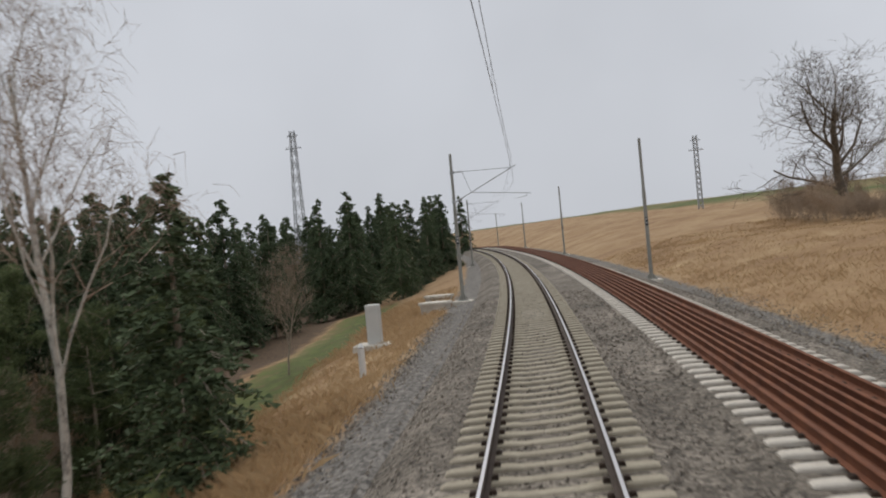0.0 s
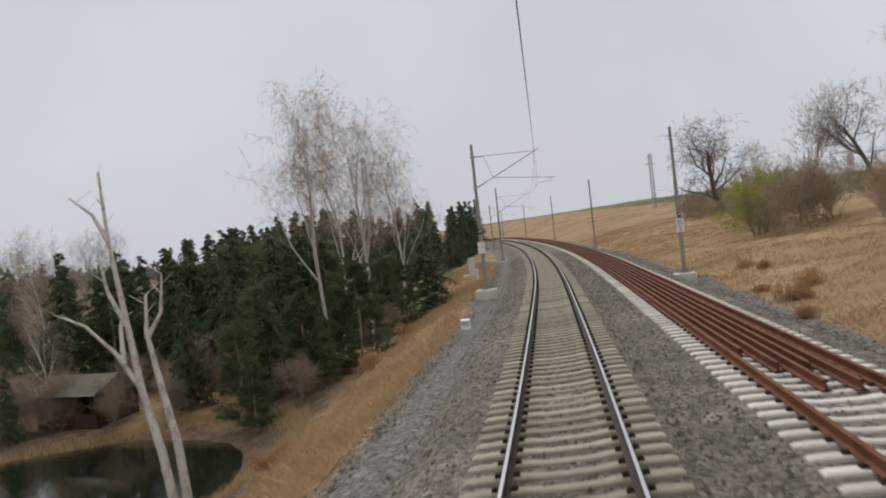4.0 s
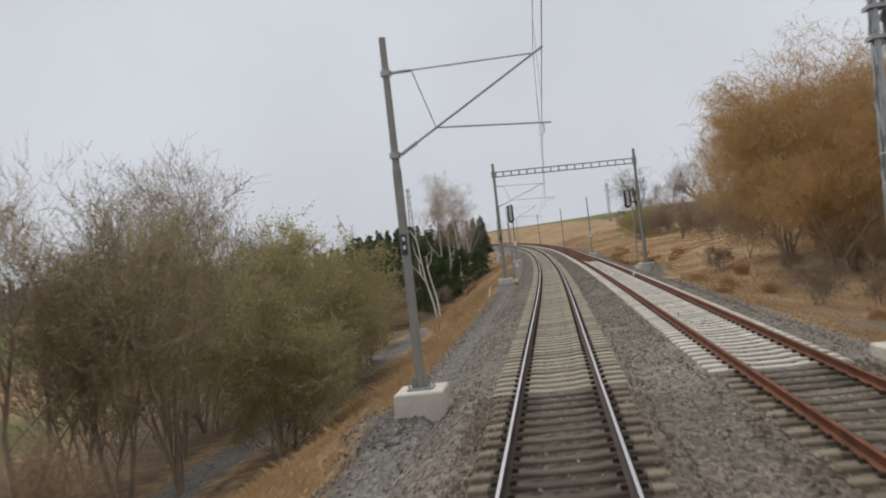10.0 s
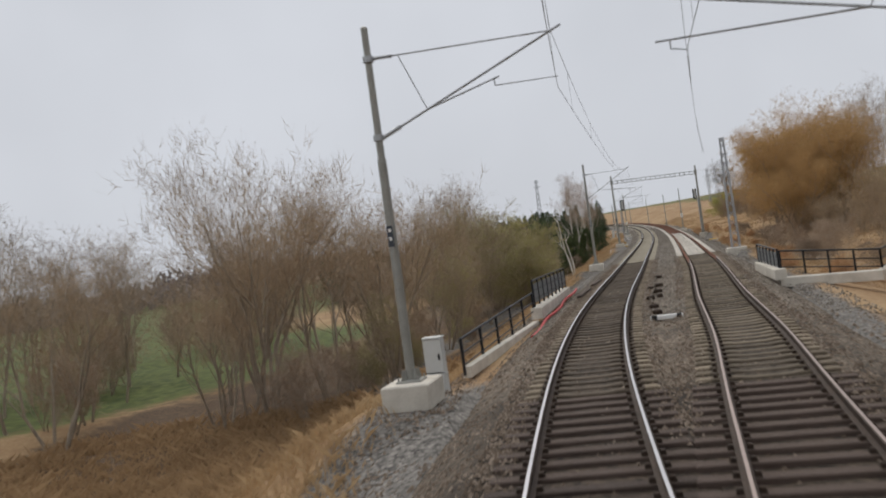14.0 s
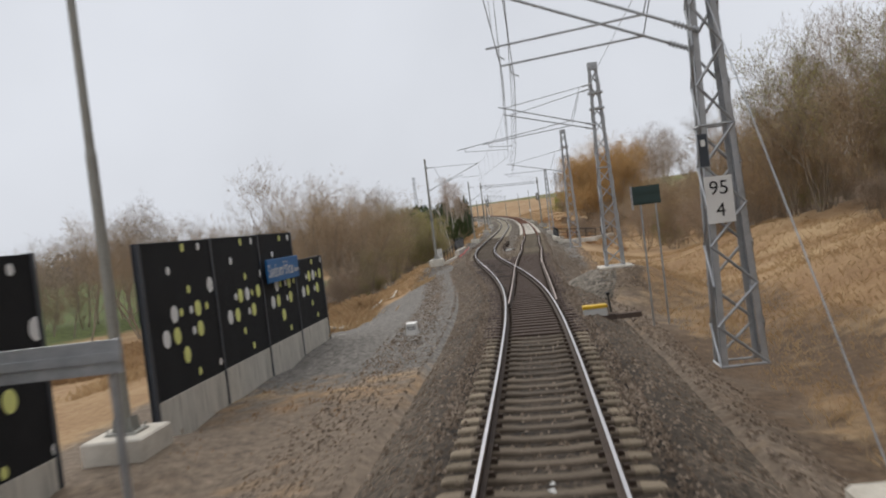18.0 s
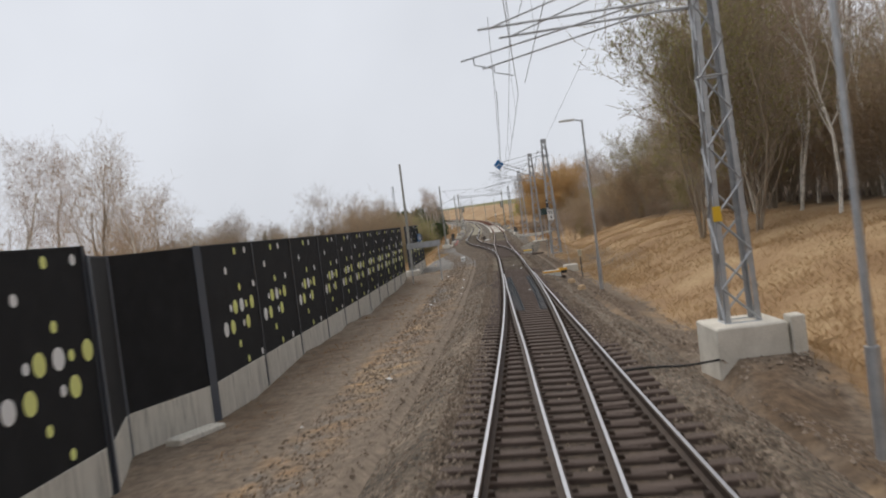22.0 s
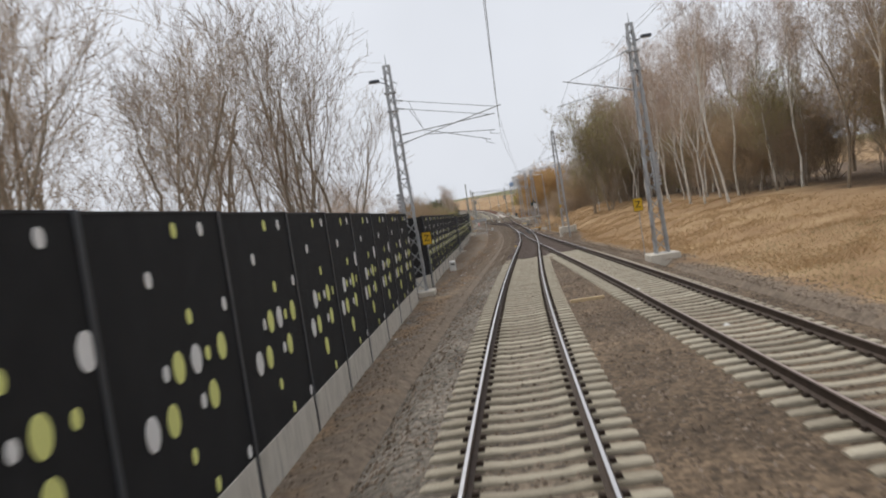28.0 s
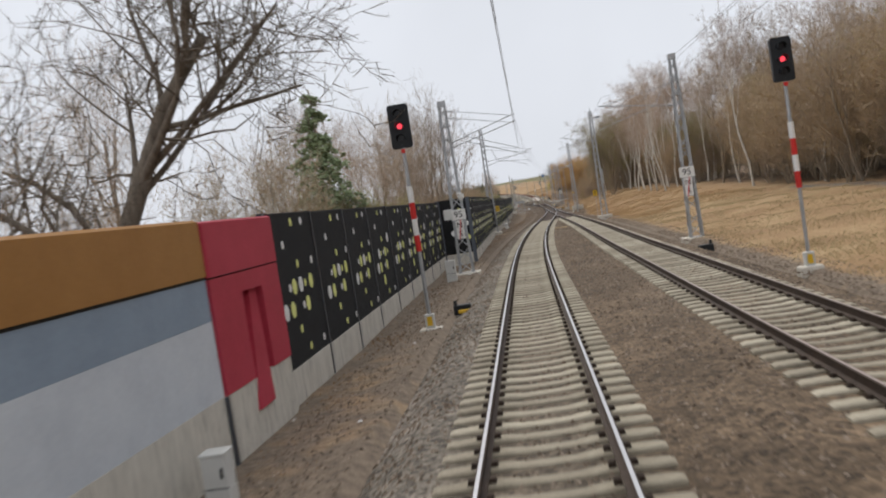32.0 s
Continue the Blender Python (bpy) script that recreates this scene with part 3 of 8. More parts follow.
def build_ground():
    ys = np.concatenate([np.array([-1500, -1000, -700, -550, -470]), np.arange(-430, 200, 2.0), np.arange(200, 420, 8.0), np.array([450, 520, 640, 850, 1200, 1700])])
    os_ = np.concatenate([-np.array([1500, 1000, 700, 480, 330, 240, 180, 140, 110, 90, 75, 62, 52, 44, 38, 33]), np.arange(-29, -9, 1.6), np.arange(-9, 16, 0.7),
                          np.arange(16, 34, 1.6), np.array([36, 41, 47, 55, 65, 78, 95, 120, 150, 200, 280, 400, 600, 900, 1400])])
    Y, O = np.meshgrid(ys, os_, indexing='ij')
    X = O + tx(np.clip(Y, -425, 400))
    x, y, o = X.ravel(), Y.ravel(), O.ravel()
    z = ground_at(x, y)
    g = gap2(np.clip(y, -425, 400))
    dl, dr = -o - 1.9, o - (g + 1.9)
    fld = lumps(x * 0.25, y * 0.25, 2.0)
    big = 9 * lumps(x * 0.08, y * 0.08, 3.1) + 4 * lumps(x * 0.3, y * 0.3, 1.2)
    green = np.zeros_like(x)
    green = np.maximum(green, band(y, 12, 75, 8) * band(dl, 5.5, 13, 2.5) * 0.75)
    green = np.maximum(green, band(y, -45, -28, 6) * band(dl, 5, 16, 3) * 0.6)
    green = np.maximum(green, band(y + 1.6 * big, -335, -46, 34) * band(dl - 14 * np.clip((-105 - y) / 20, 0, 1) + 0.35 * big * np.clip((dl - 30) / 60, 0, 1), 20, 420, 8) * (0.90 + 0.2 * fld))
    green = np.maximum(green, band(y + 2 * big, -120, 150, 40) * band(dl + big, 38, 500, 14) * (0.85 + 0.2 * fld))
    green = np.maximum(green, band(dr, 26, 1200, 8) * np.clip((y + 30) / 40, 0, 1) * (0.62 + 0.3 * fld))
    green = np.maximum(green, band(y, -420, -284, 12) * band(dr, 4, 26, 4) * (0.26 + 0.2 * fld))
    green = np.maximum(green, band(dl + big, 60, 3000, 60) * (0.45 + 0.03 * big))
    green = np.maximum(green, band(dr + 2 * big, 45, 3000, 40) * (0.28 + 0.05 * big))
    dirt = np.zeros_like(x)
    dirt = np.maximum(dirt, np.clip((-180 - y) / 8, 0, 1) * band(dl, -0.6, 9, 0.5) * (0.85 + 0.22 * lumps(x, y * 0.6, 4)))
    litter = np.clip((y + 160) / 20, 0, 1) * np.clip((8 - y) / 12, 0, 1) * band(dl, 6.5, 30, 2.5) * (0.80 + 0.3 * fld)
    litter = np.maximum(litter, np.clip((y - 4) / 10, 0, 1) * band(dl, 9, 300, 3) * 0.95 * np.clip(1 - band(y, 16, 75, 6) * band(dl, 4, 13, 2), 0, 1))
    dirt = np.maximum(dirt, band(y, -112, -62, 8) * band(dr, 1.8, 9, 1.5) * (0.55 + 0.4 * lumps(x, y, 1)))
    litter = np.maximum(litter, np.clip((60 - y) / 20, 0, 1) * band(dr + 0.4 * big * np.clip((dr - 16) / 12, 0, 1), 13.5, 44, 6) * (0.80 + 0.25 * fld) * np.clip(1 - band(y, -8, 75, 8), 0, 1))
    litter = np.maximum(litter, band(y, -214, -150, 10) * band(dr, 0.2, 6.5, 1.4) * (0.58 + 0.35 * lumps(x, y, 3)))
    litter = np.maximum(litter, band(y, -290, -206, 8) * band(dr, -0.4, 3.0, 1.0) * (0.52 + 0.35 * lumps(x, y, 7)))
    gravel = np.zeros_like(x)
    gravel = np.maximum(gravel, np.clip((y + 120) / 6, 0, 1) * band(dl, -0.4, 2.3, 0.5))
    gravel = np.maximum(gravel, np.clip((y + 193) / 8, 0, 1) * np.clip((-139 - y) / 4, 0, 1) * band(dl, -0.6, np.clip(2.2 + (-140 - y) * 0.17, 2.2, 5.6), 0.6))
    gravel = np.maximum(gravel, np.clip((y + 165) / 12, 0, 1) * band(dr, -0.4, 1.9, 0.5) * 0.95)
    dirt = np.maximum(dirt, np.clip((-150 - y) / 12, 0, 1) * np.clip((y + 292) / 8, 0, 1) * band(dr, -0.6, 3.0, 0.9) * (0.8 + 0.3 * lumps(x, y, 6)))
    dirt = np.maximum(dirt, np.clip((-284 - y) / 8, 0, 1) * band(dr, -0.6, 2.2, 0.8) * 0.8)
    road = np.exp(-(((x + 12.4 - 1.1 * np.sin((y + 60) / 26)) / 1.35)**4)) * np.clip((y + 150) / 10, 0, 1) * np.clip((-30 - y) / 5, 0, 1)
    gravel = np.maximum(gravel, road)
    lane = np.exp(-((dr - 15) / 1.3)**4) * np.clip((-296 - y) / 8, 0, 1)
    gravel = np.maximum(gravel, 0.7 * lane)
    strip = np.clip((-193 - y) / 6, 0, 1)
    gravel = np.maximum(gravel, strip * band(dl, 0.9, 2.9, 0.7) * (0.50 + 0.30 * lumps(x * 1.3, y * 0.5, 5)) * np.clip((y + 330) / 30, 0.35, 1))
    litter = np.maximum(litter, strip * band(dl + 0.35 * lumps(x, y, 8), 2.7, 12, 0.6) * (0.46 + 0.35 * lumps(x * 1.7, y, 2)))
    green = np.maximum(green, strip * np.clip((-345 - y) / 6, 0, 1) * band(dl, 3.4, 7, 0.7) * 0.55)
    attr = np.stack([np.clip(green * (1 - gravel), 0, 1), np.clip(dirt * (1 - gravel), 0, 1), gravel, np.clip(litter * (1 - gravel) * (1 - 0.8 * green), 0, 1)], -1)
    nY, nO = len(ys), len(os_)
    i = np.arange(nY * nO).reshape(nY, nO)
    f = np.stack([i[:-1, :-1].ravel(), i[:-1, 1:].ravel(), i[1:, 1:].ravel(), i[1:, :-1].ravel()], -1)
    ob = new("ground", raw_mesh("ground", np.stack([x, y, z], -1), f, M_GROUND, attr, True))
    return tagged(ob, "tan dry grassland with green meadow and bare earth patches", "ground", kind="structure")


build_ground()


def build_ballast():
    ys = np.arange(-424, 300, 0.7)
    g = gap2(ys)
    fr = [-2.95, -1.75, -1.35, -0.75, 0.0, 0.75, 1.35]
    cols = [np.full_like(ys, v) for v in fr]
    for k in (0.25, 0.5, 0.75):
        cols.append(1.35 + np.maximum(g - 2.7, 0.0) * k + np.where(g < 2.7, (g * k) * 0.999, 0) * 0.0 + 0.001 * k)
    for v in (-1.35, -0.75, 0.0, 0.75, 1.35, 1.75, 2.95):
        cols.append(np.maximum(g + v, 1.36 + 0.002 * (v + 2)) if v < 1.36 else g + v)
    O = np.sort(np.stack(cols, -1), axis=1)
    Y = np.repeat(ys[:, None], O.shape[1], 1)
    X = O + tx(Y)
    rng = np.random.RandomState(3)
    c = cant(Y)
    G = gap2(Y)
    z = np.where((np.abs(O) < 1.32) | (np.abs(O - G) < 1.32), -0.243, -0.235)
    edge = np.maximum(-O - 1.75, O - G - 1.75)
    z = np.where(edge > 0.01, -0.235 - 0.62 * edge / 1.2, z)
    mid = (O > 1.6) & (O < G - 1.6)
    z = np.where(mid, np.where(Y < -275, -0.245, -0.30), z)
    z = z + c * np.clip(O, -1.3, 1.15) + rise2(Y) * np.clip((O - 1.4) / 1.6, 0, 1) + rng.normal(0, 0.009, O.shape)
    v = np.stack([X, Y, z + tz(Y)], -1).reshape(-1, 3)
    n, m = O.shape
    i = np.arange(n * m).reshape(n, m)
    f = np.stack([i[:-1, :-1].ravel(), i[:-1, 1:].ravel(), i[1:, 1:].ravel(), i[1:, :-1].ravel()], -1)
    brown = np.clip((-100 - Y) / 12, 0, 1) * (0.55 + 0.2 * lumps(X, Y * 0.3, 1)) + np.clip((-270 - Y) / 18, 0, 1) * 0.5 * (O > 1.0)
    brown = np.clip(brown - 0.9 * np.clip((-275 - Y) / 12, 0, 1) * (O < -1.2), 0, 1).reshape(-1)
    reach = np.where((Y < -146) & (Y > -215), 1.95, 1.35)
    oil = np.clip((-96 - Y) / 8, 0, 1) * np.clip((Y + 278) / 8, 0, 1) * np.maximum(np.clip((reach - np.abs(O)) / 0.3, 0, 1), np.where(Y < -138, 0.85, 0.12) * np.clip((reach - np.abs(O - G)) / 0.3, 0, 1)) * (0.8 + 0.25 * lumps(X, Y * 0.5, 3))
    oil = np.clip(oil, 0, 1).reshape(-1)
    a = np.stack([brown, oil, brown * 0, brown * 0 + 1], -1)
    return tagged(new("ballast_bed", raw_mesh("ballast_bed", v, f, M_BALLAST2, a, True)), "grey and rust-stained crushed stone ballast under the rails", "ballast", kind="structure")


M_BALLAST2 = material("ballast_bed_stone", (0.055, 0.047, 0.037), (0.305, 0.268, 0.222), 0.35, 0.95, 0, 1.0, 20.0, mid=(0.152, 0.132, 0.107))
bn, bl = M_BALLAST2.node_tree.nodes, M_BALLAST2.node_tree.links
bcov = bn.new("ShaderNodeAttribute")
bcov.attribute_name = "cover"
bsep = bn.new("ShaderNodeSeparateColor")
bl.new(bcov.outputs["Color"], bsep.inputs["Color"])
tint = bn.new("ShaderNodeMixRGB")
tint.blend_type = 'MULTIPLY'
tint.inputs["Color2"].default_value = (0.72, 0.58, 0.45, 1)
bl.new(bsep.outputs["Red"], tint.inputs["Fac"])
bl.new(bn["Color Ramp"].outputs["Color"], tint.inputs["Color1"])
stain = bn.new("ShaderNodeMixRGB")
stain.blend_type = 'MULTIPLY'
stain.inputs["Color2"].default_value = (0.23, 0.20, 0.18, 1)
bl.new(bsep.outputs["Green"], stain.inputs["Fac"])
bl.new(tint.outputs["Color"], stain.inputs["Color1"])
bl.new(stain.outputs["Color"], bn["Principled BSDF"].inputs["Base Color"])
stony(M_BALLAST2, 12.5)
build_ballast()


def scatter_stones(name, count, y0, y1, mat, seed, label):
    """Loose crushed stones lying on the bed, its shoulders and the strips beside it: angular little lumps."""
    rng = np.random.RandomState(seed)
    y = rng.uniform(y0, y1, count)
    g = gap2(y)
    k = rng.rand(count)
    left, right = rng.uniform(-4.3, -1.2, count), g + rng.uniform(1.2, 4.2, count)
    inner = np.where((y < -96) & (y > -278) & (rng.rand(count) < 0.75), left - 0.2, np.where(k < 0.62, rng.uniform(-0.7, 0.7, count), g + rng.uniform(-0.7, 0.7, count)))
    mid = np.where(g > 2.7, rng.uniform(1.2, np.maximum(g - 1.2, 1.3)), right)
    o = np.where(k < 0.34, left, np.where(k < 0.50, mid, np.where(k < 0.74, inner, right)))
    edge = np.maximum(np.maximum(-o - 1.75, o - g - 1.75), 0)
    bed = tz(y) - 0.24 - 0.62 * edge / 1.2 + cant(y) * np.clip(o, -1.3, 1.15) + np.where((np.abs(o) < 1.3) | (np.abs(o - g) < 1.3), -0.004, 0) - np.where((o > 1.6) & (o < g - 1.6), np.where(y < -275, 0.005, 0.06), 0) + rise2(y) * np.clip((o - 1.4) / 1.6, 0, 1)
    x = o + tx(y)
    z = np.where(edge > 0.1, np.maximum(bed, ground_at(x, y)), bed)
    c = np.stack([x, y, z + 0.004], -1)
    base = np.array([(1, 0, -0.3), (0, 1, -0.3), (-1, 0, -0.3), (0, -1, -0.3), (0, 0, 0.75)], float)
    tri = np.array([(0, 1, 4), (1, 2, 4), (2, 3, 4), (3, 0, 4)])
    q = rng.uniform(0, 6.28, count)
    s = rng.uniform(0.024, 0.056, (count, 1, 1)) * rng.uniform(0.6, 1.25, (count, 5, 1))
    b = np.repeat(base[None], count, 0) * s
    b[:, 4, :2] += rng.normal(0, 0.012, (count, 2))
    cq, sq = np.cos(q)[:, None], np.sin(q)[:, None]
    v = np.stack([b[:, :, 0] * cq - b[:, :, 1] * sq, b[:, :, 0] * sq + b[:, :, 1] * cq, b[:, :, 2]], -1) + c[:, None]
    f = (tri[None] + (np.arange(count) * 5)[:, None, None]).reshape(-1, 3)
    return tagged(new(name, raw_mesh(name, v.reshape(-1, 3), f, mat)), label, "ballast stones", kind="stuff")


scatter_stones("ballast_stones", 90000, -135, 40, M_STONE, 5, "loose grey crushed stones on the track bed")
scatter_stones("ballast_stones", 110000, -384, -135, M_STONE_B, 6, "loose brown-stained crushed stones on the track bed")


# ---- rails ----
def sweep(ys, off, prof, mats, name, parent, label, top_from, lift=0.0):
    """A rail profile drawn along the line; the faces at the head's top get the second material."""
    x, z, c = tx(ys), tz(ys), cant(ys)
    o = off(ys) if callable(off) else np.full_like(ys, off)
    nx = np.gradient(x + o, ys)
    ln = np.sqrt(1 + nx**2)
    rx_, ry_ = 1 / ln, -nx / ln
    v = []
    for px_, pz in prof:
        v.append(np.stack([x + o + rx_ * px_, ys + ry_ * px_, z + pz + lift + c * np.clip(o, -1, 1) + rise2(ys) * np.clip(o / 2, 0, 1)], -1))
    n, m = len(ys), len(prof)
    v = np.stack(v, 1).reshape(-1, 3)
    i = np.arange(n * m).reshape(n, m)
    f, mi = [], []
    for k in range(m):
        k2 = (k + 1) % m
        f.append(np.stack([i[:-1, k], i[1:, k], i[1:, k2], i[:-1, k2]], -1))
        mi.append(np.full(n - 1, 1 if k in top_from else 0, np.int32))
    me = raw_mesh(name, v, np.concatenate(f), mats)
    me.polygons.foreach_set("material_index", np.concatenate(mi))
    return part(name, me, None, parent, label)


RAIL = [(-0.075, -0.172), (0.075, -0.172), (0.075, -0.160), (0.012, -0.140), (0.010, -0.045), (0.034, -0.036), (0.036, -0.010), (0.021, 0.0), (-0.021, 0.0), (-0.036, -0.010), (-0.034, -0.036), (-0.010, -0.045), (-0.012, -0.140), (-0.075, -0.160)]
GAUGE = 0.7525
track_1 = tagged(new("track_ridden"), "main railway track with polished rails on sleepers", "railway track", kind="structure")
track_2 = tagged(new("track_second"), "second railway track with rusty rails on sleepers", "railway track", kind="structure")
for s in (-1, 1):
    sweep(np.arange(-424, 300, 2.0), s * GAUGE, RAIL, [M_RAILSIDE, M_RAILTOP], "rail", track_1, "dark steel rail with a polished head", (7,))
    sweep(np.arange(-108, 300, 2.0), lambda y, s=s: gap2(y) + s * GAUGE, RAIL, [M_RUST, M_RUST], "rail", track_2, "evenly rusted red-brown rail", ())
    sweep(np.arange(-180.5, -107.5, 1.5), lambda y, s=s: gap2(y) + s * GAUGE, RAIL, [M_RAILSIDE, M_RAILTOP_DULL], "rail", track_2, "brown rail with a dull head", (7,))
    sweep(np.arange(-424, -275.5, 1.5), lambda y, s=s: gap2(y) + s * GAUGE, RAIL, [M_RAILSIDE, M_RAILTOP_DULL], "rail", track_2, "brown rail with a dull head", (7,))
    sweep(np.arange(-277.0, -217.5, 1.5), lambda y, s=s: gap2(y) + s * GAUGE, RAIL, [M_RAILSIDE, M_RAILTOP], "rail", track_2, "dark steel rail with a polished head", (7,))
SPARE = [(px_, pz) for px_, pz in RAIL]
for k, o in enumerate((-0.50, -0.27, -0.04, 0.19, 0.42)):
    ob = tagged(new("spare_rail"), "rusty spare rail laid between the rails of the second track", "rail", "spare rails on the sleepers")
    sweep(np.arange(-28.0 - 1.2 * (k % 3) - 0.7 * k, 300, 2.0), lambda y, o=o: gap2(y) + o, SPARE, [M_RUST, M_RUST], "rail_bar", ob, "", (), lift=-0.012)
# switch tongues, check rails and frogs
for s in (-1, 1):
    sweep(np.arange(-218.5, -209.5, 1.0), lambda y, s=s: np.maximum(gap2(y), 0.075 + 0.004 * (-210 - y)) + s * GAUGE, RAIL, [M_RAILSIDE, M_RAILTOP], "switch_tongue", track_2, "dark switch tongue with a bright edge", (7,), lift=0.004)
for y0, y1, off, ob in ((-268, -252, lambda y: -GAUGE + 0.055 + 0 * y, track_1), (-268, -252, lambda y: gap2(y) + GAUGE - 0.055, track_2), (-166, -151, lambda y: -GAUGE + 0.055 + 0 * y, track_1), (-166, -151, lambda y: gap2(y) + GAUGE - 0.055, track_2)):
    sweep(np.arange(y0 + 6, y1 - 4, 1.0), off, RAIL, [M_RAILSIDE, M_RAILTOP_DULL], "check_rail", ob, "short check rail inside the running rail", (7,), lift=0.012)


chair = Mesh().box((0, 0, 0), (0.36, 0.15, 0.03), 0, chamfer=0.006).box((0.14, 0, 0.02), (0.06, 0.12, 0.03), 0).data("slide_chair", M_CHAIR)
for k in range(27):
    y = -211.2 - 0.6 * k
    g = float(gap2(y))
    for s, o in ((1, -GAUGE + 0.20 + g), (-1, GAUGE - 0.20)):
        ob = new("slide_chair", chair)
        ob.parent = track_2
        ob.matrix_basis = pose(float(tx(y)) + o, y, float(tz(y)) - 0.166 + o * float(cant(y)), 0, 0, 0 if s > 0 else 180)


# ---- sleepers ----
def sleeper_mesh(name, half, mats, timber=False, ends=0):
    me = Mesh()
    if timber:
        me.box((0, 0, -0.085), (2 * half, 0.25, 0.17), 0, chamfer=0.015)
        seats = (-GAUGE, GAUGE)
    else:
        st = [(-half, -0.02, 0.11), (-half + 0.06, 0.0, 0.125), (-0.95, 0.005, 0.14), (-0.50, -0.005, 0.13), (-0.30, -0.028, 0.115), (0.30, -0.028, 0.115), (0.50, -0.005, 0.13), (0.95, 0.005, 0.14), (half - 0.06, 0.0, 0.125), (half, -0.02, 0.11)]
        vs, fs = [], []
        for x, z, w in st:
            vs += [(x, -w - 0.02, -0.2), (x, -w, z - 0.02), (x, -w + 0.025, z), (x, w - 0.025, z), (x, w, z - 0.02), (x, w + 0.02, -0.2)]
        for k in range(len(st) - 1):
            for j in range(5):
                fs.append((k * 6 + j, k * 6 + j + 1, k * 6 + j + 7, k * 6 + j + 6))
        fs += [(5, 4, 3, 2, 1, 0), tuple((len(st) - 1) * 6 + j for j in range(6))]
        me.add(vs, [tuple(reversed(f)) for f in fs[10:35]])
        me.add(vs, [tuple(reversed(f)) for f in fs[:10] + fs[35:]], ends)
        seats = (-GAUGE, GAUGE)
    for s in seats:
        for d in (-0.115, 0.115):
            me.box((s + d, 0, 0.028), (0.085, 0.13, 0.055), 1, taper=0.7)
    return me.data(name, mats)


S_NEW = sleeper_mesh("sleeper", 1.30, [M_CONC, M_CLIP])
S_PALE = sleeper_mesh("sleeper", 1.30, [M_CONC_PALE, M_CLIP])
S_OLD = sleeper_mesh("sleeper", 1.22, [M_CONC_OLD, M_CLIP, M_CONC_TAN], ends=2)
S_PATCHY = sleeper_mesh("sleeper", 1.22, [M_CONC_STAINED, M_CLIP, M_CONC_TAN], ends=2)
S_TIMBER = sleeper_mesh("sleeper", 1.30, [M_TIMBER, M_CLIP], True)
SLEEPER_TOP = -0.182
joined = {}


def lay(y, off, mesh, track, own, rng):
    x, z = float(tx(y)) + off, float(tz(y))
    h = -math.atan((float(tx(y + 0.5)) + float(gap2(y + 0.5) if off else 0) - float(tx(y - 0.5)) - float(gap2(y - 0.5) if off else 0)) / 1.0)
    m = pose(x, y, z + SLEEPER_TOP + float(cant(y)) * min(off, 1.0) + float(rise2(y)) * min(off / 2, 1.0) + rng.uniform(-0.006, 0.004), 0, -math.degrees(math.atan(float(cant(y)))) if off < 0.5 else 0, math.degrees(h) + rng.uniform(-0.5, 0.5))
    if own:
        ob = new("sleeper", mesh)
        ob.parent = track
        ob.matrix_basis = m
    else:
        joined.setdefault((track.name, mesh), []).append(m)


def lay_all():
    rng = random.Random(11)
    y = -423.7
    while y < 230:
        g = float(gap2(y))
        t1 = S_NEW if y > -98 or y < -274 else S_OLD
        timber1 = -187 < y < -146 or -274 < y < -204
        own = -96 < y < -2 or -384 < y < -302
        if timber1:
            lay(y, 0.0, S_TIMBER, track_1, -168 < y < -150, rng)
        else:
            lay(y, 0.0, t1, track_1, own, rng)
        if y > -184 or y < -214:
            timber2 = -187 < y < -146 or -273 < y < -204
            mesh = S_TIMBER if timber2 else (S_PALE if y > -98 else (S_PATCHY if y > -150 else S_NEW))
            if not (timber2 and g < 0.25):
                lay(y + (0.0 if timber2 else 0.2), g, mesh, track_2, own, rng)
        y += 0.6
    for (tn, mesh), ms in joined.items():
        v0 = np.array([v.co[:] for v in mesh.vertices])
        fl = [tuple(p.vertices) for p in mesh.polygons]
        mi = [p.material_index for p in mesh.polygons]
        vs, fs, mm = [], [], []
        for k, m in enumerate(ms):
            a = np.array(m)
            vs.append(v0 @ a[:3, :3].T + a[:3, 3])
            n = k * len(v0)
            fs += [tuple(i + n for i in f) for f in fl]
            mm += mi
        me = bpy.data.meshes.new("sleeper_rows")
        me.from_pydata(np.concatenate(vs).tolist(), [], fs)
        for mt in mesh.materials:
            me.materials.append(mt)
        me.polygons.foreach_set("material_index", mm)
        me.update()
        ob = new("sleeper_rows", me)
        ob.parent = bpy.data.objects[tn]
        tagged(ob, kind="stuff")


lay_all()


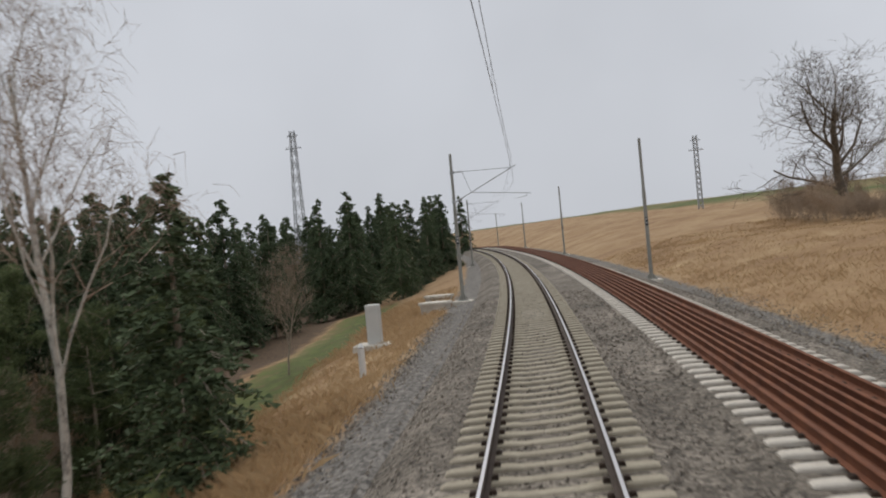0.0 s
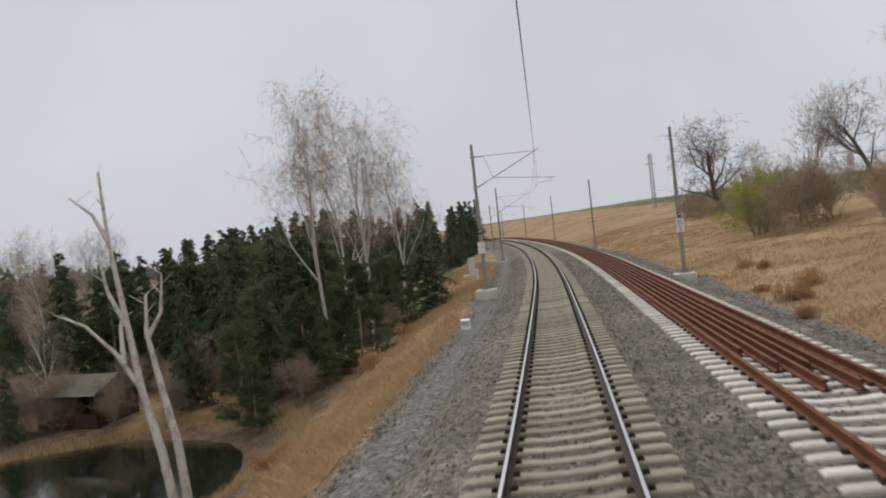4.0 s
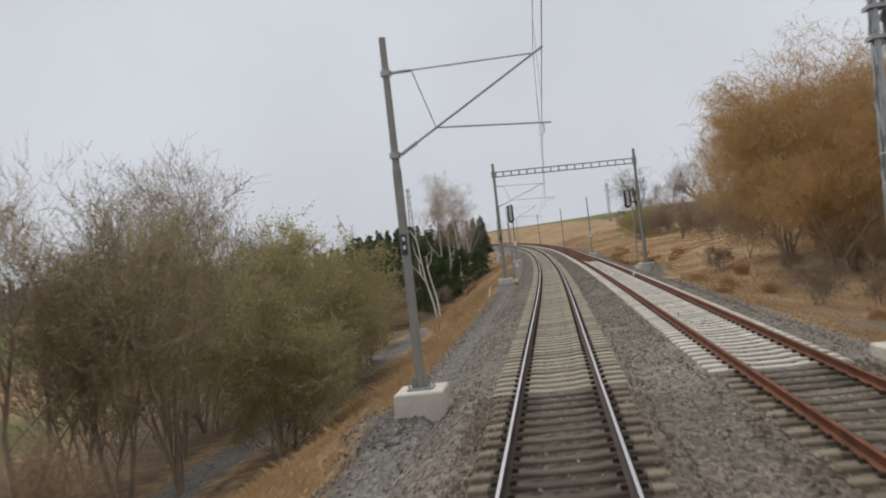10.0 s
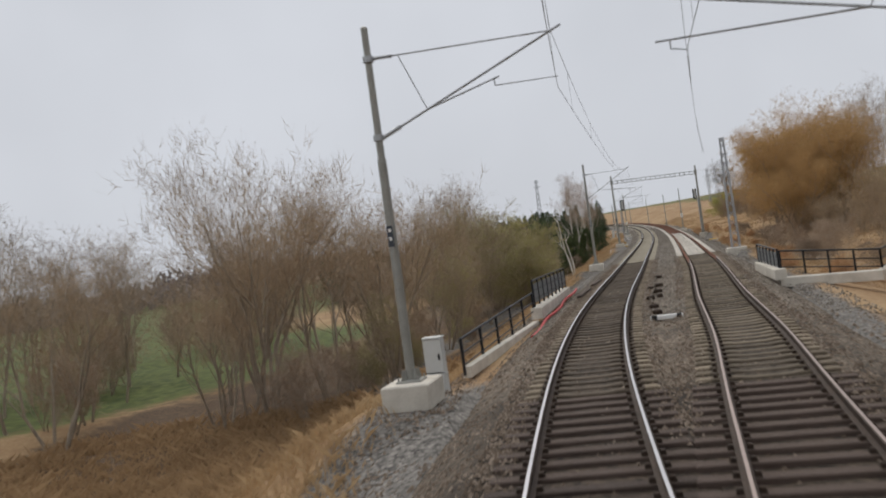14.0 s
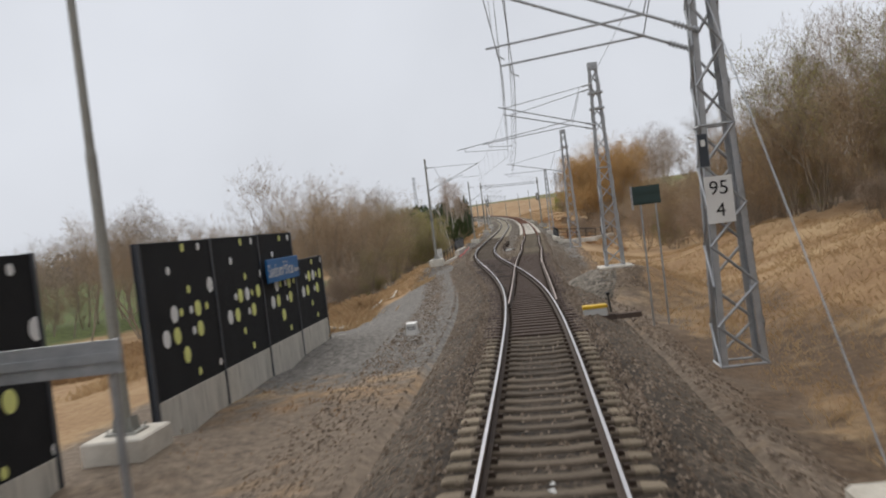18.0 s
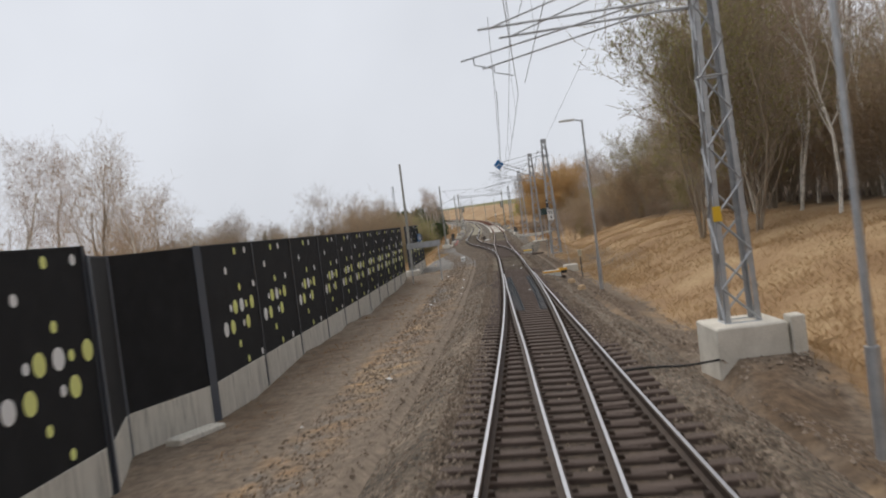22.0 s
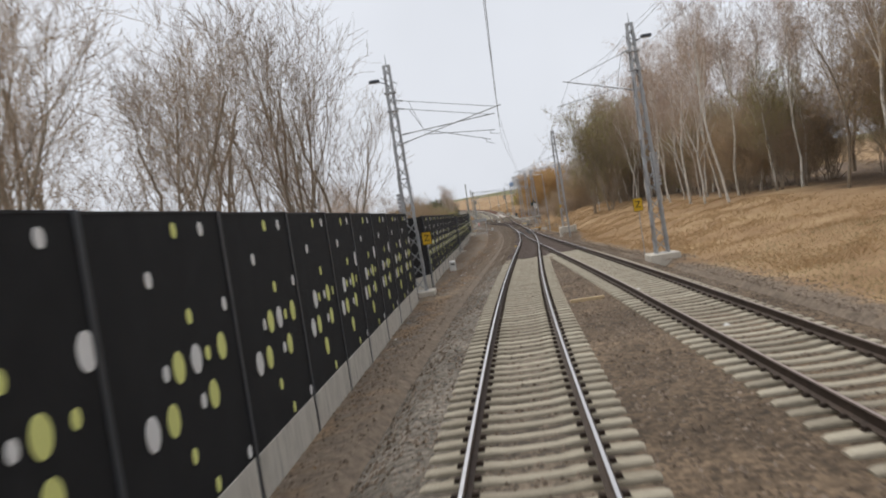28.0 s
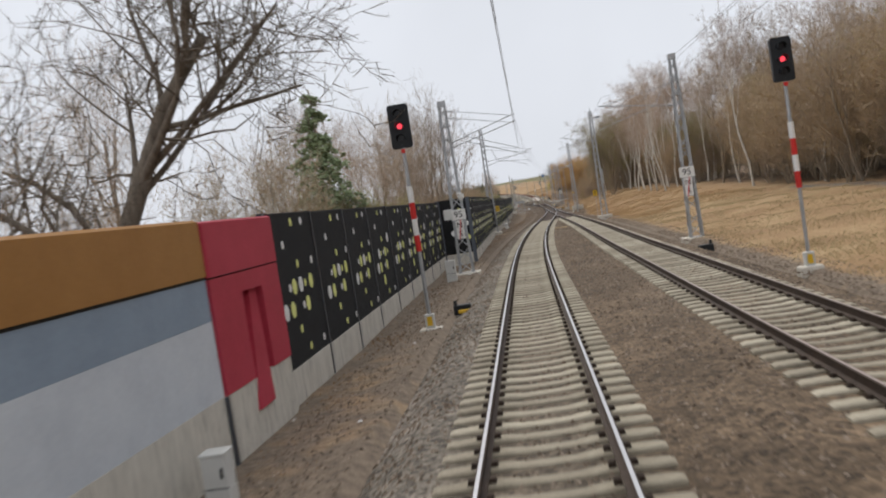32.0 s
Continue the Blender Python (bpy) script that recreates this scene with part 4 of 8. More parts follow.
def end_stones():
    """Ballast that has crept over the ends and edges of the old sleepers."""
    rng = np.random.RandomState(44)
    n = 42000
    y = rng.uniform(-277, -98, n)
    g = gap2(y)
    e = 1.0 + rng.rand(n) ** 0.8 * 0.55
    o = np.where(rng.rand(n) < 0.5, -e, np.where((g < 2.6) | (rng.rand(n) < 0.5), g + e, np.where(rng.rand(n) < 0.5, e, g - e)))
    z = tz(y) + SLEEPER_TOP - 0.012 + cant(y) * np.clip(o, -1.3, 1.15)
    keep = lumps(o * 3.0, y * 1.3, 2.2) + rng.normal(0, 0.35, n) > -0.25
    o, y, z = o[keep], y[keep], z[keep]
    n = len(y)
    c = np.stack([o + tx(y), y, z], -1)
    base = np.array([(1, 0, -0.5), (0, 1, -0.5), (-1, 0, -0.5), (0, -1, -0.5), (0, 0, 0.7)], float)
    b = base[None] * rng.uniform(0.022, 0.045, (n, 1, 1)) * rng.uniform(0.6, 1.3, (n, 5, 1))
    q = rng.uniform(0, 6.28, (n, 1))
    v = np.stack([b[:, :, 0] * np.cos(q) - b[:, :, 1] * np.sin(q), b[:, :, 0] * np.sin(q) + b[:, :, 1] * np.cos(q), b[:, :, 2]], -1) + c[:, None]
    f = (np.array([(0, 1, 4), (1, 2, 4), (2, 3, 4), (3, 0, 4)])[None] + (np.arange(n) * 5)[:, None, None]).reshape(-1, 3)
    tagged(new("ballast_stones", raw_mesh("ballast_stones", v.reshape(-1, 3), f, M_STONE_B)), "brown crushed stones strewn over the sleeper ends", "ballast stones", kind="stuff")


end_stones()


# ---- writing ----
def lettering(text, size, mat, parent, at, name="lettering", label=""):
    """Flat raised characters facing -y, centred on their place."""
    cu = bpy.data.curves.new("letters", 'FONT')
    cu.body, cu.size, cu.align_x, cu.align_y, cu.extrude = text, size, 'CENTER', 'CENTER', 0.002
    tmp = bpy.data.objects.new("letters", cu)
    scene.collection.objects.link(tmp)
    me = bpy.data.meshes.new_from_object(tmp.evaluated_get(bpy.context.evaluated_depsgraph_get()))
    bpy.data.objects.remove(tmp)
    me.materials.clear()
    me.materials.append(mat)
    ob = new(name, me)
    ob.parent = parent
    ob.matrix_basis = (at if isinstance(at, Matrix) else Matrix.Translation(at)) @ pose(0, 0, 0, 90, 0, 0)
    return tagged(ob, label)


def bars(n, w, h, mat, parent, at, name="illegible_line"):
    me = Mesh()
    for i in range(n):
        me.box((-w / 2 + w * (i + 0.5) / n, 0, 0), (w / n * 0.7, 0.006, h), 0)
    return part(name, me, mat, parent, "", at)


def plate(parent, at, w, h, lines, mat=None, ink=None, name="sign_plate", label="", rim=False):
    me = Mesh().box((0, 0, 0), (w, 0.012, h), 0)
    p = part(name, me, mat or M_WHITE, parent, label, at)
    if rim:
        fr = Mesh()
        for dx, dz, sx, sz in ((0, h / 2, w, 0.02), (0, -h / 2, w, 0.02), (w / 2, 0, 0.02, h), (-w / 2, 0, 0.02, h)):
            fr.box((dx, -0.002, dz), (sx, 0.016, sz), 0)
        part("rim", fr, M_INK, p)
    for text, size, dz in lines:
        lettering(text, size, ink or M_INK, p, (0, -0.010, dz), "kilometre_number")
    return p


# ---- catenary poles ----


def insulator(parent, a, b, r=0.055):
    a, b = Vector(a), Vector(b)
    me = Mesh()
    n = 7
    for i in range(n):
        p, q = a.lerp(b, i / n), a.lerp(b, (i + 0.55) / n)
        me.tube(p, q, r, r * 0.75, 8)
        me.tube(q, a.lerp(b, (i + 1) / n), r * 0.5, r * 0.5, 6)
    return part("insulator", me, M_GALV, parent, "ribbed grey insulator")


def cantilever(parent, z_top, z_root, dx, z_tip, reg, sgn=1, double=0.0, y=0.0):
    """The bracket that carries the wires: top tie, diagonal strut, hanger, registration tube and steady arm."""
    root, tip, tie = Vector((0.12 * sgn, y, z_root)), Vector((dx * sgn, y, z_tip)), Vector((0.12 * sgn, y, z_top))
    d = (tip - root).normalized()
    insulator(parent, root, root + d * 0.42)
    part("strut", Mesh().tube(root + d * 0.38, tip + d * 0.22, 0.024, 0.024, 7), M_GALV, parent)
    e = (tip - tie).normalized()
    insulator(parent, tie, tie + e * 0.40, 0.045)
    part("tie", Mesh().tube(tie + e * 0.36, tip, 0.016, 0.016, 6), M_GALV, parent)
    k = root.lerp(tip, 0.27)
    part("hanger", Mesh().tube(tie.lerp(tip, 0.14), k, 0.012, 0.012, 5), M_GALV, parent)
    r1, z1 = reg
    end = Vector((r1 * sgn, y, z1))
    part("registration_tube", Mesh().tube(k, end, 0.019, 0.017, 6), M_GALV, parent)
    back = k.lerp(end, 0.93)
    st = Mesh().tube(back, back + Vector((0, 0, -0.14)), 0.012, 0.012, 5)
    st.tube(back + Vector((0, 0, -0.14)), Vector(((dx + 0.02) * sgn, y, z1 - 0.20)), 0.012, 0.010, 5)
    part("steady_arm", st, M_GALV, parent)


def foundation(parent, sx=0.98, sy=1.25, h=1.5, top=0.0):
    me = Mesh().box((0, 0, top - h / 2), (sx, sy, h), 0, chamfer=0.03)
    part("foundation", me, M_CASTCONC, parent, "pale cast concrete foundation block")


def pole(x, y, z0, z1, label, bracket=None, number=True, block=True):
    """A stepped steel tube pole on a concrete block."""
    t = thing("catenary_pole", (x, y, z0), label, "catenary pole", "tubular catenary poles")
    h = z1 - z0
    if block:
        foundation(t)
    fl = Mesh().box((0, 0, 0.02), (0.52, 0.52, 0.04), 0, chamfer=0.01)
    for q in range(4):
        a = q * math.pi / 2 + math.pi / 4
        fl.box((0.14 * math.cos(a), 0.14 * math.sin(a), 0.14), (0.20, 0.016, 0.22), 0, rz=a, taper=0.6)
        fl.tube((0.30 * math.cos(a), 0.30 * math.sin(a), 0.0), (0.30 * math.cos(a), 0.30 * math.sin(a), 0.11), 0.018, 0.018, 6)
    part("base_flange", fl, M_POLE, t)
    part("lower_shaft", Mesh().tube((0, 0, 0), (0, 0, h * 0.62), 0.098, 0.090, 14).tube((0, 0, h * 0.62), (0, 0, h * 0.635), 0.090, 0.075, 14), M_POLE, t, smooth_faces=False)
    part("upper_shaft", Mesh().tube((0, 0, h * 0.63), (0, 0, h), 0.075, 0.068, 14).tube((0, 0, h), (0, 0, h + 0.03), 0.078, 0.03, 14), M_POLE, t)
    if number:
        p = part("number_plate", Mesh().box((0, -0.118, h * 0.41), (0.12, 0.012, 0.42), 0), M_POST, t)
        bars(1, 0.08, 0.07, M_WHITE, p, (0, -0.127, h * 0.41 + 0.12))
        bars(1, 0.08, 0.07, M_WHITE, p, (0, -0.127, h * 0.41 - 0.05))
    if bracket:
        for z in bracket[:2]:
            part("bracket_collar", Mesh().tube((0, 0, z - 0.06), (0, 0, z + 0.06), 0.112, 0.112, 12), M_GALV, t)
        cantilever(t, *bracket)
    return t


def lattice_mast(x, y, z0, z1, label, w0=0.62, w1=0.34, block=True, cap=True):
    """A square riveted lattice mast on a block."""
    t = thing("lattice_mast", (x, y, z0), label, "lattice mast", "lattice catenary masts")
    h = z1 - z0
    if block:
        foundation(t, 1.3, 1.5, 1.6)
    corners = ((-1, -1), (1, -1), (1, 1), (-1, 1))

    def at(c, z):
        w = (w0 + (w1 - w0) * z / h) / 2
        return Vector((c[0] * w, c[1] * w * 0.8, z))

    for c in corners:
        a, b = at(c, 0), at(c, h)
        me = Mesh()
        for ox, oy in ((0.05, 0.007), (0.007, 0.05)):
            vs = []
            for p in (a, b):
                for sx, sy in ((0, 0), (1, 0), (1, 1), (0, 1)):
                    vs.append((p.x - c[0] * sx * ox * 2, p.y - c[1] * sy * oy * 2, p.z))
            me.add(vs, [(0, 1, 5, 4), (1, 2, 6, 5), (2, 3, 7, 6), (3, 0, 4, 7), (4, 5, 6, 7), (3, 2, 1, 0)])
        part("leg", me, M_GALV, t)
    n = max(6, int(h / 0.62))
    for k in range(4):
        a, b = corners[k], corners[(k + 1) % 4]
        for i in range(n):
            p, q = (a, b) if i % 2 else (b, a)
            part("lacing_bar", Mesh().tube(at(p, h * i / n), at(q, h * (i + 1) / n), 0.024, 0.024, 4, caps=False), M_GALV, t)
        for zf in (0.0, 0.5, 0.8, 1.0):
            part("cross_bar", Mesh().tube(at(a, h * zf), at(b, h * zf), 0.02, 0.02, 4), M_GALV, t)
    if cap:
        part("cap", Mesh().box((0, 0, h + 0.12), (w1 + 0.04, w1 * 0.8 + 0.04, 0.26), 0), M_GALV, t)
    for zf in (0.80, 0.88):
        part("clamp_band", Mesh().box((0, 0, h * zf), (w1 + 0.21, w1 + 0.11, 0.07), 0), M_GALV, t)
    return t


def rel(y):
    return float(tz(y))


STD = (6.42, 4.95, 3.0, 6.38, (3.85, 5.02))
A_LABEL = "grey-green tubular steel catenary pole with wire bracket on a concrete block"
BARE_LABEL = "bare grey-green tubular steel pole on a concrete block"
pA = pole(-3.23, -2.6, -2.76, 4.25, A_LABEL, STD)
inst = part("notice_board", Mesh().box((0.0, -0.125, 2.02), (0.36, 0.015, 0.62), 0), M_WHITE, pA, "white notice with orange edges")
for dz_, w_ in ((2.31, 0.36), (1.73, 0.36), (2.05, 0.30)):
    part("orange_edge", Mesh().box((0, -0.135, dz_), (w_, 0.012, 0.04), 0), M_YELLOW, inst)
pole(-5.35, 44.6, rel(44.6) - 0.6, 4.95, A_LABEL, STD)
pole(-9.62, 91.5, rel(91.5) - 0.75, 5.3, A_LABEL, STD)
pole(-16.3, 138.0, rel(138) - 0.6, 6.6, A_LABEL, STD)
prA = pole(6.12, -2.79, -2.90, 3.94, BARE_LABEL)
plate(prA, (0.0, -0.125, 2.23), 0.36, 0.64, (("95", 0.26, 0.15), ("2", 0.26, -0.15)), name="kilometre_plate", label="white plate with black kilometre numbers", rim=False)
for x, y in ((3.95, 44.8), (-0.22, 92), (-6.2, 139), (-13.5, 182)):
    pole(x, y, rel(y) - 0.35, rel(y) + 6.55, BARE_LABEL)
pole(-2.74, -97.35, -3.94, 3.20, A_LABEL, (6.42, 4.75, 3.0, 6.43, (3.2, 5.02)))
pE = pole(-3.38, -144.78, -4.21, 2.98, A_LABEL, (6.55, 4.95, 3.7, 6.44, (2.6, 5.75)))
pole(-4.03, -194.9, -4.62, 2.60, "bare pale concrete-coloured pole beside the noise barrier", number=False)

# ---- portal over both tracks ----
def portal():
    t = thing("signal_portal", (-2.86, -50.5, -3.42), "tubular steel portal with a lattice beam over both tracks", "portal frame")
    for dx, dy, zb, zt in ((0, 0, 0, 8.32), (9.88, -1.23, 0.07, 8.05)):
        part("foundation", Mesh().box((dx, dy, zb - 0.80), (0.98, 1.3, 1.63), 0, chamfer=0.03), M_CASTCONC, t)
        part("post", Mesh().tube((dx, dy, zb), (dx, dy, zb + 5.2), 0.135, 0.125, 14).tube((dx, dy, zb + 5.2), (dx, dy, zt), 0.105, 0.095, 14), M_POLE, t)
        fl = Mesh().box((dx, dy, zb + 0.02), (0.55, 0.55, 0.04), 0)
        for q in range(4):
            a = q * math.pi / 2 + 0.785
            fl.box((dx + 0.15 * math.cos(a), dy + 0.15 * math.sin(a), zb + 0.15), (0.2, 0.016, 0.24), 0, rz=a, taper=0.6)
        part("base_flange", fl, M_POLE, t)
        part("collar", Mesh().tube((dx, dy, zt - 1.05), (dx, dy, zt - 0.55), 0.155, 0.155, 14), M_POLE, t)
    a, b = Vector((0.15, -0.02, 7.52)), Vector((9.75, -1.21, 7.22))
    d = (b - a).normalized()
    side = Vector((-d.y, d.x, 0)).normalized() * 0.16
    for s in (-1, 1):
        for z in (-0.17, 0.17):
            part("chord", Mesh().tube(a + side * s + Vector((0, 0, z)), b + side * s + Vector((0, 0, z)), 0.035, 0.035, 6), M_GALV, t)
    n = 17
    for i in range(n + 1):
        p = a.lerp(b, i / n)
        for s in (-1, 1):
            part("beam_post", Mesh().box(tuple(p + side * s), (0.06, 0.04, 0.34), 0), M_GALV, t)
        part("beam_tie", Mesh().tube(p + side + Vector((0, 0, 0.17)), p - side + Vector((0, 0, 0.17)), 0.02, 0.02, 4), M_GALV, t)
    cantilever(t, 6.68, 5.2, 3.42, 6.50, (4.3, 5.42))
    p = part("number_plate", Mesh().box((0, -0.175, 2.9), (0.13, 0.012, 0.42), 0), M_POST, t)
    return t


portal()


# ---- light signals ----
def signal_back(x, y, z0, z1, sgn, label):
    """A signal seen from behind: the dark hood's edges, the pale lamp covers, the mast with its steps."""
    t = thing("light_signal", (x, y, z0), label, "railway signal", "signals seen from behind")
    h = z1 - z0
    part("foundation", Mesh().box((0, 0, -0.1), (0.5, 0.5, 0.4), 0, chamfer=0.03), M_CASTCONC, t)
    part("plinth_box", Mesh().box((0, 0, 0.28), (0.22, 0.22, 0.34), 0, chamfer=0.015), M_OCHREBOX, t, "weathered ochre cable plinth")
    part("mast", Mesh().tube((0, 0, 0.2), (0, 0, h - 1.35), 0.062, 0.055, 12), M_GALV, t)
    part("bent_conduit", Mesh().pipe([(-0.07 * sgn, 0, h * 0.3), (-0.07 * sgn, 0, h - 0.15), (0.0, 0, h - 0.02), (0.12 * sgn, 0, h + 0.0)], 0.025, 6), M_GALV, t)
    st = Mesh()
    z = 0.9
    while z < h - 1.6:
        st.tube((0, 0, z), (0.16 * (1 if int(z * 10) % 2 else -1), 0, z), 0.012, 0.012, 5)
        z += 0.33
    part("steps", st, M_GALV, t)
    cx = 0.26 * sgn
    part("bracket", Mesh().tube((0, 0, h - 1.30), (cx, 0, h - 1.22), 0.03, 0.03, 6), M_GALV, t)
    part("bracket", Mesh().tube((0, 0, h - 0.2), (cx, 0, h - 0.2), 0.025, 0.025, 6), M_GALV, t)
    hd = Mesh()
    hd.prism([(cx - 0.22, 0.0), (cx - 0.17, -0.05), (cx + 0.17, -0.05), (cx + 0.22, 0.0), (cx + 0.22, 0.12), (cx - 0.22, 0.12)], h - 1.22, h)
    head = part("head", hd, M_DARKSTEEL, t, "matt black signal head")
    for k in range(4):
        zz = h - 0.20 - k * 0.275
        part("lamp_cover", Mesh().box((cx, -0.10, zz), (0.23, 0.13, 0.24), 0, chamfer=0.02), M_CABINET, head)
    part("side_hood", Mesh().box((cx - 0.235 , 0.14, h - 0.6), (0.03, 0.36, 1.2), 0), M_DARKSTEEL, head)
    part("lower_hood", Mesh().box((cx, 0.16, h - 1.28), (0.16, 0.16, 0.12), 0), M_DARKSTEEL, head)
    return t


signal_back(-2.35, -46.2, -3.75, 1.97, 1, "light signal seen from behind with grey lamp covers")
signal_back(7.15, -45.4, -3.75, 2.10, -1, "light signal seen from behind with grey lamp covers")
box = thing("cable_box", (-2.25, -47.6, rel(-47.6) - 0.72), "low dark box with a bright yellow lid on the ballast edge", "cable box")
part("body", Mesh().box((0, 0, 0.09), (0.34, 0.26, 0.18), 0), M_DARKSTEEL, box)
part("lid", Mesh().box((0, 0, 0.22), (0.40, 0.30, 0.09), 0, chamfer=0.02), M_YELLOW, box)


def signal_front(x, y, z0, z1, label):
    """A three-lens signal at danger on a white and red banded mast."""
    t = thing("stop_signal", (x, y, z0), label, "railway signal", "signals at danger")
    h = z1 - z0
    part("foundation", Mesh().box((0, 0, -0.05), (0.62, 0.5, 0.42), 0, chamfer=0.03), M_CASTCONC, t)
    part("plinth_box", Mesh().box((0, 0, 0.34), (0.26, 0.24, 0.42), 0, chamfer=0.015), M_CABINET, t)
    part("yellow_tag", Mesh().box((0, -0.13, 0.36), (0.15, 0.01, 0.26), 0), M_YELLOW, t)
    part("mast", Mesh().tube((0, 0, 0.4), (0, 0, h - 1.0), 0.055, 0.05, 12), M_GALV, t)
    zb = h * 0.36
    for k, mt in enumerate((M_RED, M_WHITE, M_RED, M_WHITE)):
        part("band", Mesh().tube((0, 0, zb + k * 0.46), (0, 0, zb + (k + 1) * 0.46), 0.078, 0.078, 14), mt, t, "red and white banded board" if k == 0 else "")
    hd = Mesh()
    w, c = 0.29, 0.05
    e_ = 0.61
    ring = [(-w + c, -e_), (w - c, -e_), (w, -e_ + c), (w, e_ - c), (w - c, e_), (-w + c, e_), (-w, e_ - c), (-w, -e_ + c)]
    vs = [(x_, yy, zz + h - e_) for yy in (-0.05, 0.10) for x_, zz in ring]
    n = len(ring)
    hd.add(vs, [tuple(range(n)), tuple(range(2 * n - 1, n - 1, -1))] + [(i, i + n, (i + 1) % n + n, (i + 1) % n) for i in range(n)])
    head = part("head", hd, M_DARKSTEEL, t, "matt black target board")
    for k, mt in enumerate((M_LENS, M_REDLAMP, M_LENS)):
        zz = h - 0.27 - k * 0.34
        part("lens", Mesh().disc((0, -0.062, zz), 0.075 if k == 1 else 0.085, 'y', 16, 0.02), mt, head)
        ring_ = [math.radians(-20 + i * 24.4) for i in range(10)]
        hood = Mesh().add([(r * math.cos(a), yy, zz + r * math.sin(a)) for r, yy in ((0.11, -0.055), (0.12, -0.24), (0.128, -0.24), (0.118, -0.055)) for a in ring_],
                          [(10 * q + i, 10 * q + i + 1, 10 * ((q + 1) % 4) + i + 1, 10 * ((q + 1) % 4) + i) for q in range(4) for i in range(9)])
        part("hood", hood, M_DARKSTEEL, head)
    part("number_tag", Mesh().box((0, -0.06, h - 1.30), (0.11, 0.03, 0.11), 0), M_RED, t)
    return t


signal_front(-7.08, -351.2, -4.85, 1.60, "three-lens signal showing red on a red and white banded mast")
signal_front(3.62, -350.4, -4.75, 1.80, "three-lens signal showing red on a red and white banded mast")

# ---- lattice masts of the station throat ----
MAST_LABEL = "galvanised lattice catenary mast on a concrete block"
lattice_mast(6.85, -97.4, -4.0, 3.34, MAST_LABEL, 0.62, 0.30)
mF = lattice_mast(6.35, -147.8, -4.35, 3.3, MAST_LABEL, 0.75, 0.34, block=False)
cantilever(mF, 6.6, 5.1, 3.72, 6.0, (4.2, 5.4), -1)
mG = lattice_mast(6.2, -173.2, -4.25, 3.44, MAST_LABEL, 0.75, 0.34)
md = Mesh()
rings = [(0.55, -0.10), (1.0, -0.14), (1.7, -0.42), (2.6, -0.95), (3.4, -1.7)]
md.add([(r * math.cos(k * math.tau / 20) * (1 + 0.05 * math.sin(3 * k)), r * math.sin(k * math.tau / 20), z + 0.02 * math.sin(5 * k + r)) for r, z in rings for k in range(20)],
       [(20 * q + k, 20 * (q + 1) + k, 20 * (q + 1) + (k + 1) % 20, 20 * q + (k + 1) % 20) for q in range(4) for k in range(20)])
part("mound", md, M_BALLAST2, thing("ballast_mound", (6.2, -173.2, -4.25), "crushed stone heaped round the mast's concrete foot", "ballast", kind="structure"))
cantilever(mG, 7.1, 5.5, 3.6, 6.6, (5.6, 5.2), -1, y=-0.25)
cantilever(mG, 7.0, 5.4, 3.4, 6.35, (4.6, 5.35), -1, y=0.30)
mH = lattice_mast(5.80, -194.4, -4.62, 2.85, MAST_LABEL, 0.72, 0.32, block=False)
cantilever(mH, 6.9, 5.2, 3.1, 6.5, (3.4, 5.35), -1, y=-0.2)
cantilever(mH, 6.7, 5.0, 2.9, 6.2, (3.2, 5.15), -1, y=0.35)
plate(mH, (-0.12, -0.34, 2.58), 0.42, 0.72, (("95", 0.30, 0.17), ("4", 0.30, -0.17)), name="kilometre_plate", label="white plate with black kilometre numbers")
p = part("number_plate", Mesh().box((-0.28, -0.33, 3.35), (0.14, 0.012, 0.5), 0), M_POST, mH)
bars(1, 0.09, 0.10, M_WHITE, p, (-0.28, -0.345, 3.46))
mI = lattice_mast(5.35, -238.6, -4.35, 4.86, MAST_LABEL, 0.66, 0.32)
cantilever(mI, 7.1, 6.1, 4.0, 6.0, (4.6, 5.45), -1, y=-0.2)
cantilever(mI, 7.0, 6.0, 3.6, 5.9, (4.2, 5.35), -1, y=0.3)
part("anchor_block", Mesh().box((0.80, -0.62, -0.40), (0.26, 0.42, 1.0), 0, chamfer=0.02), M_CASTCONC, mI, "whitewashed upright concrete block")
part("warning_plate", Mesh().box((-0.27, -0.30, 2.05), (0.16, 0.012, 0.28), 0), M_YELLOW, mI)
mK = lattice_mast(-6.3, -287.6, -4.7, 5.38, MAST_LABEL, 0.62, 0.30, cap=False)
cantilever(mK, 8.5, 6.55, 4.5, 7.55, (4.3, 6.55), 1, y=-0.2)
cantilever(mK, 8.2, 7.0, 4.2, 7.3, (4.1, 6.2), 1, y=0.3)
mL = lattice_mast(4.45, -287.7, -4.6, 5.5, MAST_LABEL, 0.62, 0.30, cap=False)
cantilever(mL, 9.0, 7.2, 3.0, 8.0, (3.6, 7.0), -1)
